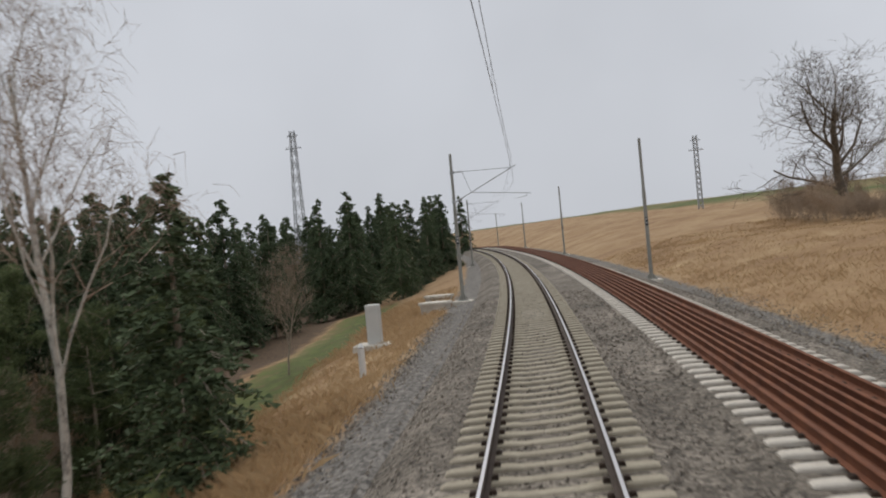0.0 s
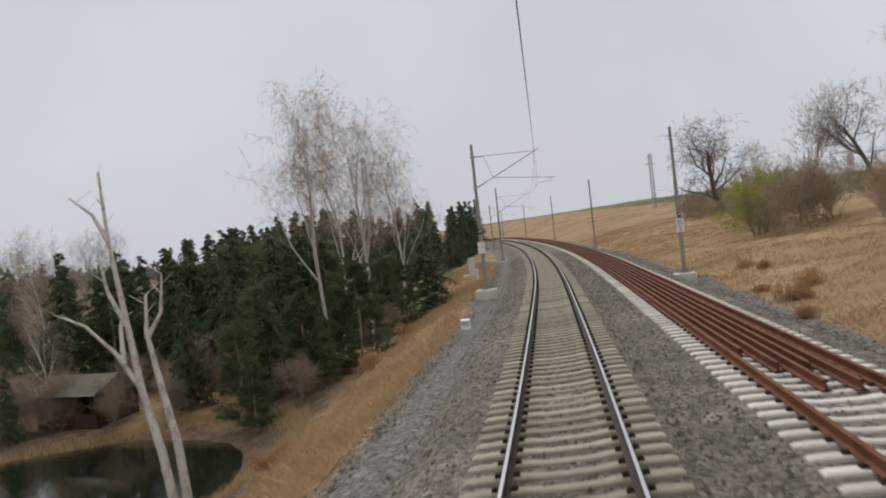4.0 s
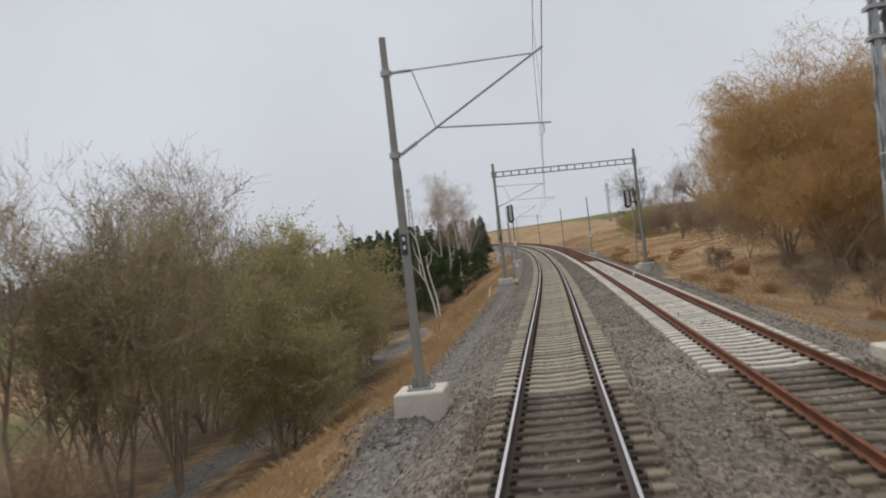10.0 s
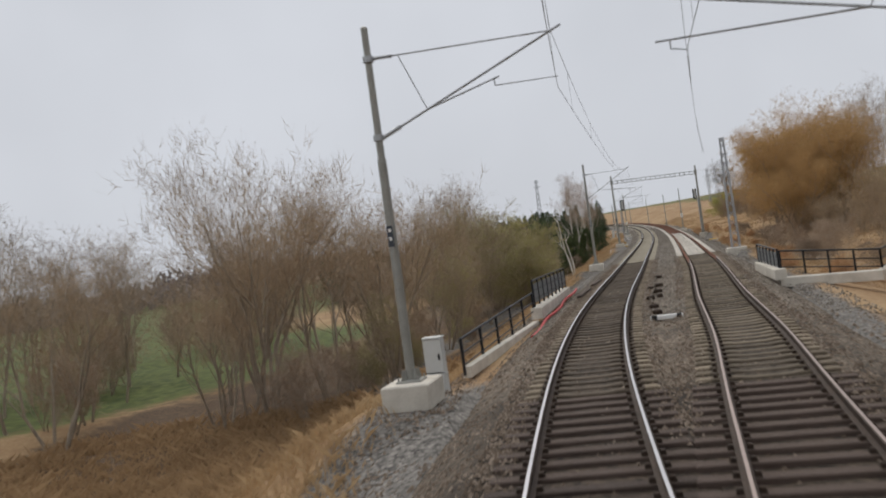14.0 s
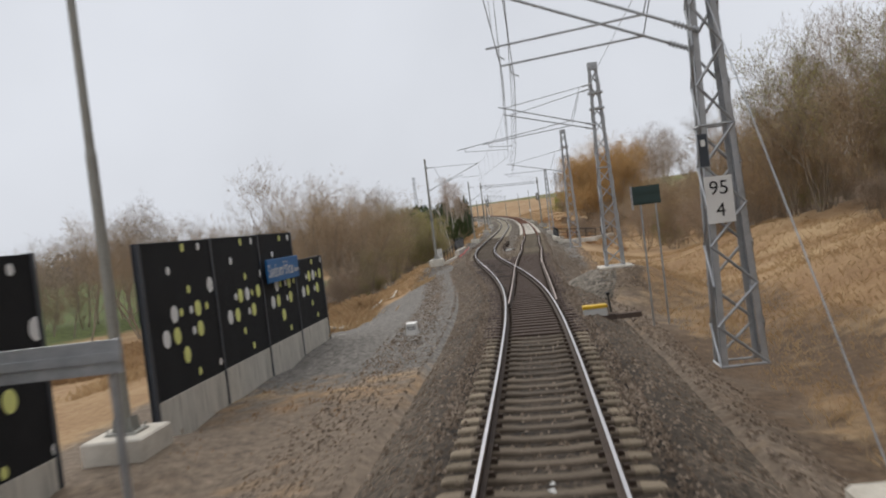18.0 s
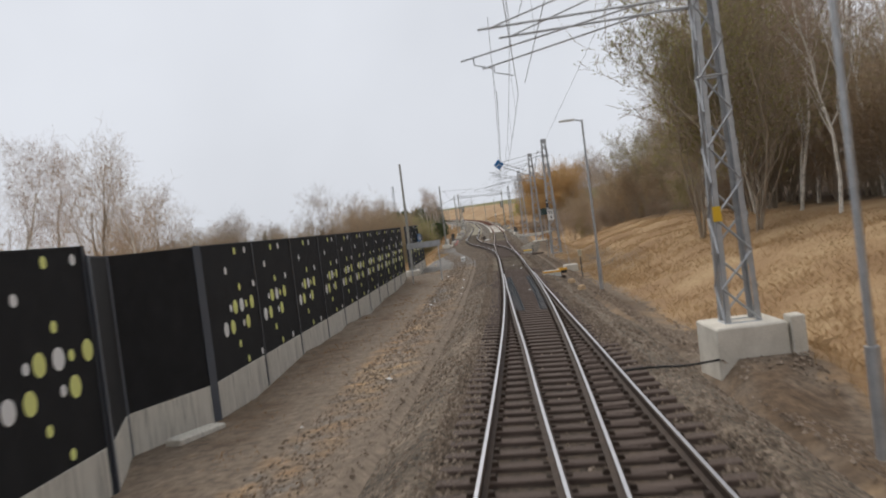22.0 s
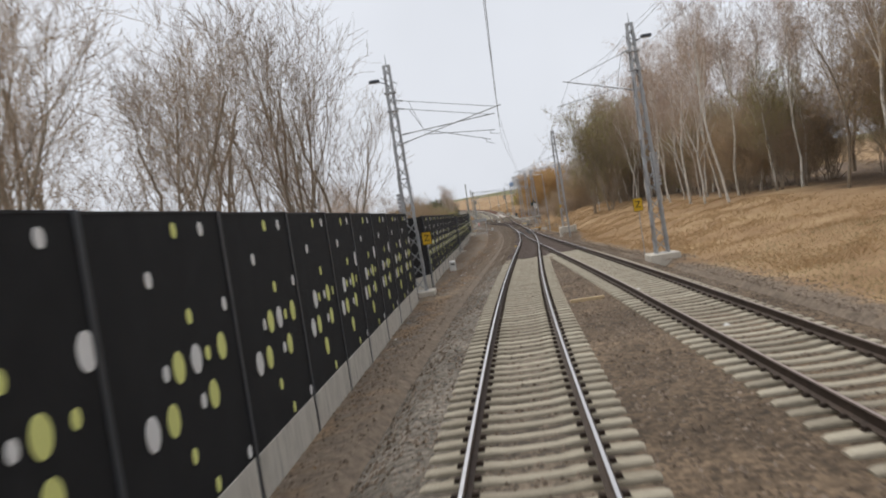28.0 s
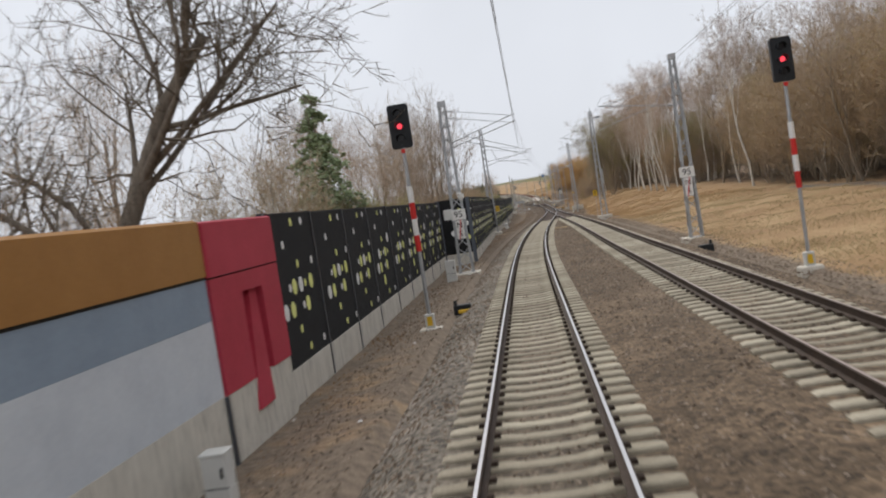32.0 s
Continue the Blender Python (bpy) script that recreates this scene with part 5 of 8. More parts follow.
for m_, sgn in ((mK, -1), (mL, 1)):
    h_ = 10.0
    part("finial", Mesh().tube((0, 0, h_), (0, 0, h_ + 0.55), 0.03, 0.012, 6).tube((-0.35, 0, h_ - 0.4), (0.35, 0, h_ - 0.75), 0.02, 0.02, 5), M_GALV, m_)
    lamp = part("floodlight", Mesh().box((0.62 * sgn, -0.1, h_ - 0.55), (0.46, 0.34, 0.12), 0, chamfer=0.03).tube((0.1 * sgn, 0, h_ - 0.7), (0.5 * sgn, -0.05, h_ - 0.58), 0.022, 0.022, 5), M_POST, m_, "dark floodlight on an arm")
    rod = part("weight_rod", Mesh().tube((0.28 * sgn, 0.2, 2.9), (0.28 * sgn, 0.2, 5.2), 0.018, 0.018, 6), M_GALV, m_)
    for k in range(9):
        part("balance_weight", Mesh().box((0.28 * sgn, 0.2, 3.0 + k * 0.17), (0.30, 0.30, 0.13), 0, chamfer=0.02), M_GALV, rod)
zl = thing("z_board", (-5.8, -285.6, rel(-285.6) - 0.5), "yellow board with a black Z on a thin post", "trackside sign", "yellow Z boards")
part("post", Mesh().tube((0, 0, 0), (0, 0, 2.0), 0.022, 0.022, 7), M_GALV, zl)
plate(zl, (0, -0.03, 2.55), 0.42, 0.58, (("Z", 0.42, 0.0),), M_YELLOW, name="board", rim=True)
part("back_stay", Mesh().tube((0, 0, 2.0), (0, 0, 2.4), 0.022, 0.022, 7), M_GALV, zl)
zr_ = thing("z_board", (3.92, -286.5, rel(-286.5) - 0.4), "yellow board with a black Z on a thin post", "trackside sign", "yellow Z boards")
part("post", Mesh().tube((0, 0, 0), (0, 0, 2.2), 0.022, 0.022, 7), M_GALV, zr_)
plate(zr_, (0, -0.03, 2.52), 0.42, 0.58, (("Z", 0.42, 0.0),), M_YELLOW, name="board", rim=True)
mM = lattice_mast(-6.98, -332.35, -4.75, 3.4, MAST_LABEL, 0.72, 0.36)
cantilever(mM, 7.9, 6.3, 3.2, 7.2, (3.4, 5.6), 1, y=-0.2)
cantilever(mM, 7.6, 6.1, 3.2, 6.9, (3.3, 5.4), 1, y=0.3)
mN = lattice_mast(4.35, -331.4, -4.75, 3.97, MAST_LABEL, 0.66, 0.32)
cantilever(mN, 7.6, 6.5, 3.6, 7.0, (3.9, 5.9), -1)
for m_, dz, dx in ((mM, 2.86, 0.02), (mN, 3.2, -0.12)):
    plate(m_, (dx, -0.42, dz), 0.72, 0.50, (("95", 0.44, 0.0),), name="kilometre_plate", label="white plate with black kilometre number")
    ns = plate(m_, (dx, -0.42, dz - 0.72), 0.38, 0.90, (("N", 0.38, 0.21), ("S", 0.38, -0.21)), name="ns_plate", label="white plate with letters struck through in red")
    part("red_stroke", Mesh().box((0, -0.016, 0), (0.042, 0.006, 0.94), 0), M_RED, ns, at=pose(0, 0, 0, 0, 10, 0))
part("relay_box", Mesh().box((-0.47, -0.40, 2.92), (0.42, 0.16, 0.50), 0, chamfer=0.015), M_CABINET, mM, "pale grey relay box")
cm = part("camera_arm", Mesh().tube((0.1, -0.3, 3.75), (0.25, -0.42, 3.80), 0.03, 0.03, 6), M_WHITE, mM)
dome = Mesh().tube((0.28, -0.45, 3.64), (0.28, -0.45, 3.82), 0.15, 0.15, 14).tube((0.28, -0.45, 3.52), (0.28, -0.45, 3.64), 0.06, 0.15, 14)
part("dome_camera", dome, M_WHITE, mM, "white dome camera")
part("sunshade", Mesh().box((0.20, -0.45, 3.88), (0.26, 0.14, 0.06), 0, chamfer=0.02), M_WHITE, mM)
lattice_mast(-9.0, -405, -4.8, 4.4, MAST_LABEL)

# ---- overhead wires ----
def wire(pts, r, name, label, droppers=()):
    t = thing(name, (0, 0, 0), label, "overhead wire", kind="structure")
    me = Mesh()
    for a, b in zip(pts[:-1], pts[1:]):
        me.tube(a, b, r, r, 5, caps=False)
    part("strand", me, M_WIRE, t)
    if droppers:
        d = Mesh()
        for a, b in droppers:
            d.tube(a, b, 0.0028, 0.0028, 4, caps=False)
        part("droppers", d, M_WIRE, t)
    return t


def catenary(supports, name, label):
    """supports: y, x of the wires, height of the carrying rope, height of the contact wire."""
    up, lo, dr = [], [], []
    for (y0, x0, m0, c0), (y1, x1, m1, c1) in zip(supports[:-1], supports[1:]):
        n = 14
        L = abs(y1 - y0)
        sag = 0.00045 * L * L
        for i in range(n + (1 if (y1, x1, m1, c1) == supports[-1] else 0)):
            t = i / n
            bow = (tx(y0 + (y1 - y0) * t) - (tx(y0) * (1 - t) + tx(y1) * t)) * 0.15
            x = x0 + (x1 - x0) * t + float(bow)
            y = y0 + (y1 - y0) * t
            zu, zc = m0 + (m1 - m0) * t - 4 * sag * t * (1 - t), c0 + (c1 - c0) * t
            up.append((x, y, zu))
            lo.append((x, y, zc))
            if i % 2 == 1:
                dr.append(((x, y, zu), (x, y, zc)))
    wire(up, 0.0052, name, label + " carrying rope", dr)
    wire(lo, 0.0055, name, label + " contact wire")


def sup(y, x, m, c):
    z = rel(y)
    return (y, x, z + m, z + c)


catenary([sup(200, -25.2, 6.5, 5.2), sup(164, -17.3, 6.5, 5.2), sup(128, -11.8, 6.5, 5.1), sup(87, -6.3, 6.45, 5.1), sup(44.6, -2.3, 6.4, 5.05), sup(-2.92, -0.25, 6.36, 4.85), sup(-50.5, 0.57, 6.36, 4.95), sup(-97.62, 0.25, 6.43, 4.85), sup(-144.78, 0.32, 6.6, 5.5), sup(-173.2, 2.55, 6.7, 5.05), sup(-194.4, 2.62, 6.6, 5.0), sup(-238.6, 1.35, 6.6, 5.2)], "contact_line", "thin dark overhead line above the ridden track:")
catenary([sup(-97.4, 5.6, 7.0, 6.6), sup(-147.8, 2.62, 6.3, 5.3), sup(-173.2, 2.85, 6.6, 5.1), sup(-194.4, 2.8, 6.4, 4.9), sup(-238.6, 1.75, 6.5, 5.1), sup(-287.6, -1.75, 7.3, 5.9), sup(-332.9, -3.6, 6.75, 5.0), sup(-380, -4.5, 6.7, 5.1), sup(-424, -4.7, 6.7, 5.1)], "contact_line", "thin dark overhead line of the station throat:")
catenary([sup(-238.6, 1.9, 6.5, 5.3), sup(-287.7, 1.5, 7.9, 6.6), sup(-331.4, 0.75, 7.0, 5.5), sup(-380, 0.2, 6.8, 5.3), sup(-424, 0.0, 6.8, 5.3)], "contact_line", "thin dark overhead line above the second track:")
wire([(6.2, -173, 3.2), (5.7, -194, 2.6), (5.35, -238.6, 4.6), (4.45, -287.7, 5.3), (4.35, -331.4, 3.8), (4.4, -380, 4.6), (4.6, -424, 4.6)], 0.0065, "feeder_wire", "thin dark feeder wire along the mast tops")
bl_ = thing("diamond_sign", (2.5, -198.6, 1.52), "blue diamond sign with white arrowhead hanging on the overhead line", "overhead sign")
part("board", Mesh().box((0, 0, 0), (0.46, 0.015, 0.46), 0), M_BLUE, bl_, at=pose(0, 0, 0, 0, 45, 0))
part("chevron", Mesh().box((-0.06, -0.012, 0.01), (0.20, 0.006, 0.05), 0), M_WHITE, bl_, at=pose(-0.03, 0, -0.02, 0, -40, 0))
part("chevron", Mesh().box((0.06, -0.012, 0.01), (0.20, 0.006, 0.05), 0), M_WHITE, bl_, at=pose(0.03, 0, -0.02, 0, 40, 0))
part("clamp", Mesh().tube((0, 0.02, -0.5), (0, 0.02, 0.5), 0.012, 0.012, 5), M_GALV, bl_)

# ---- noise barrier ----
bc = thing("bond_cable", (0, 0, 0), "black earthing cable lying on the ballast", "cable")
part("cable", Mesh().pipe([(float(tx(-239.2 - 0.1 * k)) + float(gap2(-239.2)) + 0.85 + k * (4.95 - float(tx(-239.2)) - float(gap2(-239.2)) - 0.85) / 8, -239.4 + 0.10 * math.sin(k), max(rel(-239.4) - 0.21, float(ground_at(float(tx(-239.2)) + float(gap2(-239.2)) + 0.85 + k * (4.95 - float(tx(-239.2)) - float(gap2(-239.2)) - 0.85) / 8, -239.4)[0]) + 0.03) if k > 3 else rel(-239.4) - 0.20) for k in range(9)], 0.022, 6), M_INK, bc)

# metres from the large white dot of the fifth row, row from the bottom, radius, colour
DOTS_A = [(1.31, 6, .09, 1), (2.19, 6, .087, 0), (0.45, 5, .088, 0), (1.38, 4, .09, 1), (2.63, 4, .174, 0), (0.51, 3, .174, 0), (0.87, 3, .086, 1), (1.40, 3, .086, 0), (1.77, 3, .170, 1), (2.29, 3, .087, 1),
          (0.0, 2, .174, 0), (0.53, 2, .172, 1), (1.43, 2, .088, 0), (1.79, 2, .168, 1), (0.91, 1, .170, 1), (1.47, 0, .087, 1), (2.72, 0, .087, 0)]
DOTS_B = [(1.34, 6, .09, 1), (2.20, 6, .087, 0), (0.46, 5, .088, 0), (1.39, 4, .09, 1), (2.64, 4, .09, 0), (0.53, 3, .085, 0), (0.88, 3, .170, 1), (1.41, 3, .166, 0), (1.79, 3, .087, 1), (2.30, 3, .168, 1),
          (0.0, 2, .170, 0), (0.53, 2, .169, 1), (1.43, 2, .085, 0), (1.79, 2, .168, 1), (0.92, 1, .088, 1), (1.46, 0, .086, 1), (2.71, 0, .086, 0)]
CORNER_DOTS = [(1.20, .20, .09, 1), (0.72, .62, .175, 0), (1.18, .49, .08, 0), (1.50, .46, .165, 0), (1.20, .60, .175, 1), (1.52, .72, .165, 1)]


def barrier(posts, tops, label, dots="AB", start=0.6, low=0.25, pitch=0.443, wide=1.0, flange=0.12):
    """posts: list of (x, y) on the front face; panels run from each post to the next, seen with the lower y at the viewer's left."""
    x0, y0 = posts[0]
    t = thing("noise_barrier", (x0, y0, 0), label, "noise barrier", "noise barrier lengths", kind="structure")
    for k, (x, y) in enumerate(posts):
        zr0 = rel(y)
        (ax, ay), (bx, by) = posts[max(k - 1, 0)], posts[min(k + 1, len(posts) - 1)]
        ang = math.atan2(by - ay, bx - ax)
        top = max(tops[min(max(k - 1, 0), len(tops) - 1)], tops[min(k, len(tops) - 1)]) + 0.03
        me = Mesh().box((0, 0, 0), (0.010, 0.12, top + 0.7), 0).box((0, 0.058, 0), (flange, 0.012, top + 0.7), 0).box((0, -0.058, 0), (flange, 0.012, top + 0.7), 0)
        part("post", me, M_POST if flange < 0.15 else M_CORNER, t, "dark grey steel channel post" if k == 0 else "", Matrix.Translation((x - x0 - 0.06, y - y0, zr0 + (top - 0.7) / 2)) @ Matrix.Rotation(ang, 4, 'Z'))
    for k in range(len(posts) - 1):
        (ax, ay), (bx, by) = posts[k], posts[k + 1]
        if ay > by:
            (ax, ay), (bx, by) = (bx, by), (ax, ay)
        L = math.hypot(bx - ax, by - ay) - 0.03
        ang = math.atan2(by - ay, bx - ax)
        top = tops[min(k, len(tops) - 1)]
        zr0 = rel((ay + by) / 2)
        zb, zt = zr0 + 0.10, zr0 + top
        m = Matrix.Translation(((ax + bx) / 2 - x0 - 0.06, (ay + by) / 2 - y0, 0)) @ Matrix.Rotation(ang, 4, 'Z')
        pl = Mesh().box((0, 0, zr0 - 0.40), (L, 0.10, 0.98), 0, chamfer=0.012)
        part("plinth", pl, M_PLINTH, t, "pale concrete plinth with dark rain streaks" if k == 0 else "", m)
        h = zt - zb
        pm = Mesh().box((0, 0, (zb + zt) / 2), (L, 0.09, h), 0)
        pn = part("panel", pm, M_BLACK, t, "black absorbent panel printed with white and lime dots" if k == 0 else "", m)
        part("top_edge", Mesh().box((0, 0, zt + 0.012), (L, 0.10, 0.024), 0), M_DARKSTEEL, pn)
        if dots is None:
            continue
        if dots[k % len(dots)] == "C":
            use = [(u, zt - v * h, r, c) for u, v, r, c in CORNER_DOTS]
        else:
            use = [((start[k] if isinstance(start, list) else start) + u * wide, zr0 + low + row * pitch, r, c) for u, row, r, c in {"A": DOTS_A, "B": DOTS_B}[dots[k % len(dots)]]]
        for kind, mt, nm in ((0, M_DOTW, "white_dots"), (1, M_DOTY, "lime_dots")):
            me = Mesh()
            for u, z, r, c in use:
                if c == kind and z + r < zt and u + r < L + 0.07:
                    me.disc((u - 0.5 * L, -0.048, z), r, 'y', 18, 0.010)
            part(nm, me, mt, pn)
    return t


def posts_at(x0, y0, x1, y1, ys):
    return [(x0 + (x1 - x0) * (y - y0) / (y1 - y0), y) for y in ys]


B_LABEL = "black noise barrier with white and lime dots on a concrete plinth"
barrier(posts_at(-4.10, -179.06, -4.30, -192.7, (-178.95, -182.45, -185.75, -189.25, -192.95)), [2.17, 3.03], B_LABEL, "BABA", 0.76, 0.33, 0.43)
barrier(posts_at(-4.38, -196.2, -5.25, -237.0, (-196.4, -199.75, -203.2, -206.7, -210.05, -213.5, -217.05, -220.5, -224.15, -228.45, -232.7, -236.8)), [3.02], B_LABEL, "AAABBBBBBBB", [0.58] * 10 + [1.2], 0.22, 0.438)
barrier([(-5.24, -236.95), (-6.10, -239.5), (-5.30, -242.1)], [3.0], "plain black recess between two noise barrier lengths", None, flange=0.26)
barrier(posts_at(-5.30, -242.2, -6.12, -281.0, (-242.25, -245.6, -249.0, -252.35, -255.87, -259.6, -263.2, -266.8, -270.45, -274.1, -277.65, -280.9)), [3.15], B_LABEL, "BBAAABAAABA", 0.79, 0.26, 0.453)
barrier([(-6.12, -280.9), (-7.25, -284.2), (-7.35, -286.9), (-6.38, -288.9)], [3.1], "plain black noise barrier recess round a mast", None)
barrier(posts_at(-6.38, -291.0, -6.80, -324.1, (-289.0, -292.9, -296.87, -300.9, -304.88, -308.45, -312.15, -316.05, -320.05, -323.9)), [3.26], B_LABEL, "AAAAAABBA", [0.85] * 4 + [0.60] + [0.85] * 4, 0.22, 0.475, 1.065)
barrier([(-6.80, -324.05), (-8.53, -324.5)], [3.25], "angled noise barrier panel with large white and lime dots", "C", flange=0.22)
barrier(posts_at(-8.58, -328.0, -9.05, -359.2, (-324.6, -328.45, -332.35, -336.4, -340.3, -344.1, -348.2, -351.9, -355.55, -359.3)), [3.20], B_LABEL, "AAAABABBB", [0.8] * 8 + [0.58], 0.33, 0.447)
fs_ = thing("foot_slab", pose(-5.2, -238.6, rel(-238.6) - 0.60, 0, 0, 66), "flat pale concrete slab lying at the barrier's recess", "concrete slab")
part("slab", Mesh().box((0, 0, 0), (1.3, 0.4, 0.16), 0, chamfer=0.03), M_PLINTH, fs_)


def mural():
    """The painted wall that follows the barrier: a crimson pier, then an ochre band over pale blue panels."""
    z = rel(-362)
    t = thing("painted_wall", (-9.05, -359.75, z), "painted wall with a crimson pier, ochre top band and pale blue panels", "noise barrier", kind="structure")
    t.matrix_basis = Matrix.Translation((-9.05, -359.75, z)) @ Matrix.Rotation(math.atan2(-24.0, -0.9), 4, 'Z')
    w = 3.12
    part("crimson_cap", Mesh().box((w / 2 - 0.17, 0, 2.725), (w + 0.34, 0.30, 0.87), 0, chamfer=0.03), M_MURALRED, t)
    part("cap_joint", Mesh().box((w / 2 - 0.17, 0, 2.28), (w + 0.30, 0.20, 0.03), 0), M_INK, t)
    pier = Mesh().box((0.19, 0, 1.367), (1.06, 0.26, 1.795), 0).box((2.45, 0, 1.367), (1.34, 0.26, 1.795), 0).box((1.25, 0, 2.10), (1.06, 0.26, 0.33), 0)
    part("crimson_pier", pier, M_MURALRED, t)
    part("recess", Mesh().box((1.25, -0.09, 1.2), (1.06, 0.05, 1.47), 0), M_MURALRED, t)
    fin = Mesh().add([(1.05, 0.16, -0.06), (1.86, 0.16, -0.06), (1.86, -0.06, -0.06), (1.05, -0.06, -0.06), (0.80, 0.03, 1.92), (1.15, 0.03, 1.92), (1.15, -0.06, 1.92), (0.80, -0.06, 1.92)], [(0, 1, 2, 3), (7, 6, 5, 4), (0, 4, 5, 1), (1, 5, 6, 2), (2, 6, 7, 3), (3, 7, 4, 0)])
    part("sloping_fin", fin, M_MURALRED, t)
    for k in range(3):
        a = w + 0.02 + k * 6.0
        part("ochre_band", Mesh().box((a + 2.98, 0, 2.755), (5.96, 0.24, 0.87), 0, chamfer=0.04), M_OCHRE, t)
        part("band_joint", Mesh().box((a + 2.98, 0, 2.30), (5.96, 0.16, 0.05), 0), M_INK, t)
        part("slate_strip", Mesh().box((a + 2.98, -0.02, 1.957), (5.96, 0.20, 0.635), 0), M_STEELBLUE, t)
        part("pale_panel", Mesh().box((a + 2.98, -0.02, 1.055), (5.96, 0.20, 1.165), 0), M_PALEBLUE, t)
        part("plinth", Mesh().box((a + 2.98, -0.01, -0.18), (5.96, 0.20, 1.30), 0), M_PLINTH, t)
        part("post", Mesh().box((a, 0.0, -0.18), (0.10, 0.27, 1.28), 0), M_POST, t)
    part("pier_plinth", Mesh().box((w / 2 - 0.17, 0, -0.18), (w + 0.3, 0.22, 1.28), 0), M_PLINTH, t)
    return t


mural()

# ---- signs and boxes beside the line ----
sb = thing("station_name_board", (-4.02, -184.2, rel(-184.2) + 2.05), "blue enamel station name board with white lettering on the barrier", "station sign")
sb.matrix_basis = Matrix.Translation((-4.02, -184.2, rel(-184.2) + 2.05)) @ Matrix.Rotation(radians(90 - 1.0), 4, 'Z')
part("board", Mesh().box((0, 0, 0), (3.1, 0.05, 0.62), 0, chamfer=0.01), M_BLUE, sb)
lettering("Sudoměřice", 0.50, M_WHITE, sb, (-0.30, -0.032, -0.02), "station_name")
lettering("u Tábora", 0.20, M_WHITE, sb, (1.15, -0.032, -0.08), "station_name_line")
gr = thing("plank_board", (-2.75, -199.6, rel(-199.6) - 0.5), "grey steel plank on two posts beside the barrier", "trackside board")
part("plank", Mesh().box((-0.05, 0, 2.28), (2.1, 0.06, 0.36), 0).box((-0.05, -0.04, 2.28), (2.1, 0.03, 0.10), 0), M_GALV, gr)
for dx in (-0.95, 0.85):
    part("post", Mesh().box((dx, 0.05, 1.1), (0.07, 0.07, 2.3), 0), M_GALV, gr)
bd = thing("sign_back", (6.12, -183.3, rel(-183.3) - 0.6), "dark green sign seen from behind on two thin posts", "trackside board")
part("panel", Mesh().box((0.10, 0, 3.47), (0.80, 0.04, 0.52), 0).box((0.12, -0.03, 3.56), (0.76, 0.03, 0.04), 0).box((0.12, -0.03, 3.28), (0.76, 0.03, 0.04), 0), plain("dark_green_sheet", (0.05, 0.08, 0.075), 0.6), bd)
part("frame_edge", Mesh().box((-0.29, -0.03, 3.42), (0.05, 0.06, 0.66), 0), M_GALV, bd)
for dx in (-0.06, 0.36):
    part("post", Mesh().tube((dx, 0.05, -0.2), (dx, 0.05, 3.68), 0.028, 0.028, 7), M_GALV, bd)


def marker(x, y, z, text, turn=0.0):
    t = thing("distance_marker", pose(x, y, z, 0, 0, turn), "small white concrete marker block with a black number", "distance marker", "white marker blocks")
    me = Mesh()
    me.add([(-0.16, -0.12, 0), (0.16, -0.12, 0), (0.16, 0.14, 0), (-0.16, 0.14, 0), (-0.15, -0.09, 0.32), (0.15, -0.09, 0.32), (0.15, 0.10, 0.36), (-0.15, 0.10, 0.36)], [(3, 2, 1, 0), (4, 5, 6, 7), (0, 1, 5, 4), (1, 2, 6, 5), (2, 3, 7, 6), (3, 0, 4, 7)])
    part("block", me, M_WHITE, t)
    if text:
        lettering(text, 0.17, M_INK, t, Matrix.Translation((0, -0.112, 0.19)) @ pose(0, 0, 0, -5, 0, 0), "kilometre_number")
    return t


marker(-2.95, -15.4, -3.42, "952")
marker(-3.1, -97.9, -4.72, "951", -4)
marker(-0.80, -182.9, -4.95, "950", -8)
mk = marker(-5.3, -269.2, rel(-269.2) - 0.60, "", 0)
mk.scale = (1.25, 1.0, 1.9)
bars(4, 0.22, 0.06, M_INK, mk, (0, -0.115, 0.25))


def cabinet(x, y, z, w, d, h, label):
    t = thing("relay_cabinet", (x, y, z), label, "relay cabinet", "pale relay cabinets")
    part("lower_body", Mesh().box((0, 0, h * 0.22), (w, d, h * 0.44), 0, chamfer=0.015), M_CABINET, t)
    up = part("upper_body", Mesh().box((0, 0, h * 0.72), (w * 0.98, d * 0.98, h * 0.54), 0, chamfer=0.015), M_CABINET, t)
    part("door_seam", Mesh().box((0, -d / 2 - 0.001, h * 0.45), (w, 0.006, 0.012), 0), M_INK, t)
    part("handle", Mesh().box((w * 0.30, -d / 2 - 0.006, h * 0.70), (0.035, 0.02, 0.13), 0), M_INK, up)
    part("lid", Mesh().box((0, 0, h + 0.012), (w * 1.06, d * 1.06, 0.03), 0, chamfer=0.01), M_CABINET, t)
    return t


cabinet(-3.28, -143.1, rel(-143.4) - 0.55, 0.42, 0.32, 1.36, "pale grey two-part relay cabinet beside a pole")
cabinet(-7.52, -335.3, rel(-335) - 0.64, 0.46, 0.36, 1.05, "pale grey relay cabinet with dark handle by the barrier")
cabinet(-8.62, -364.9, rel(-364.9) - 0.68, 0.34, 0.34, 0.78, "pale grey stump cabinet beside the painted wall")


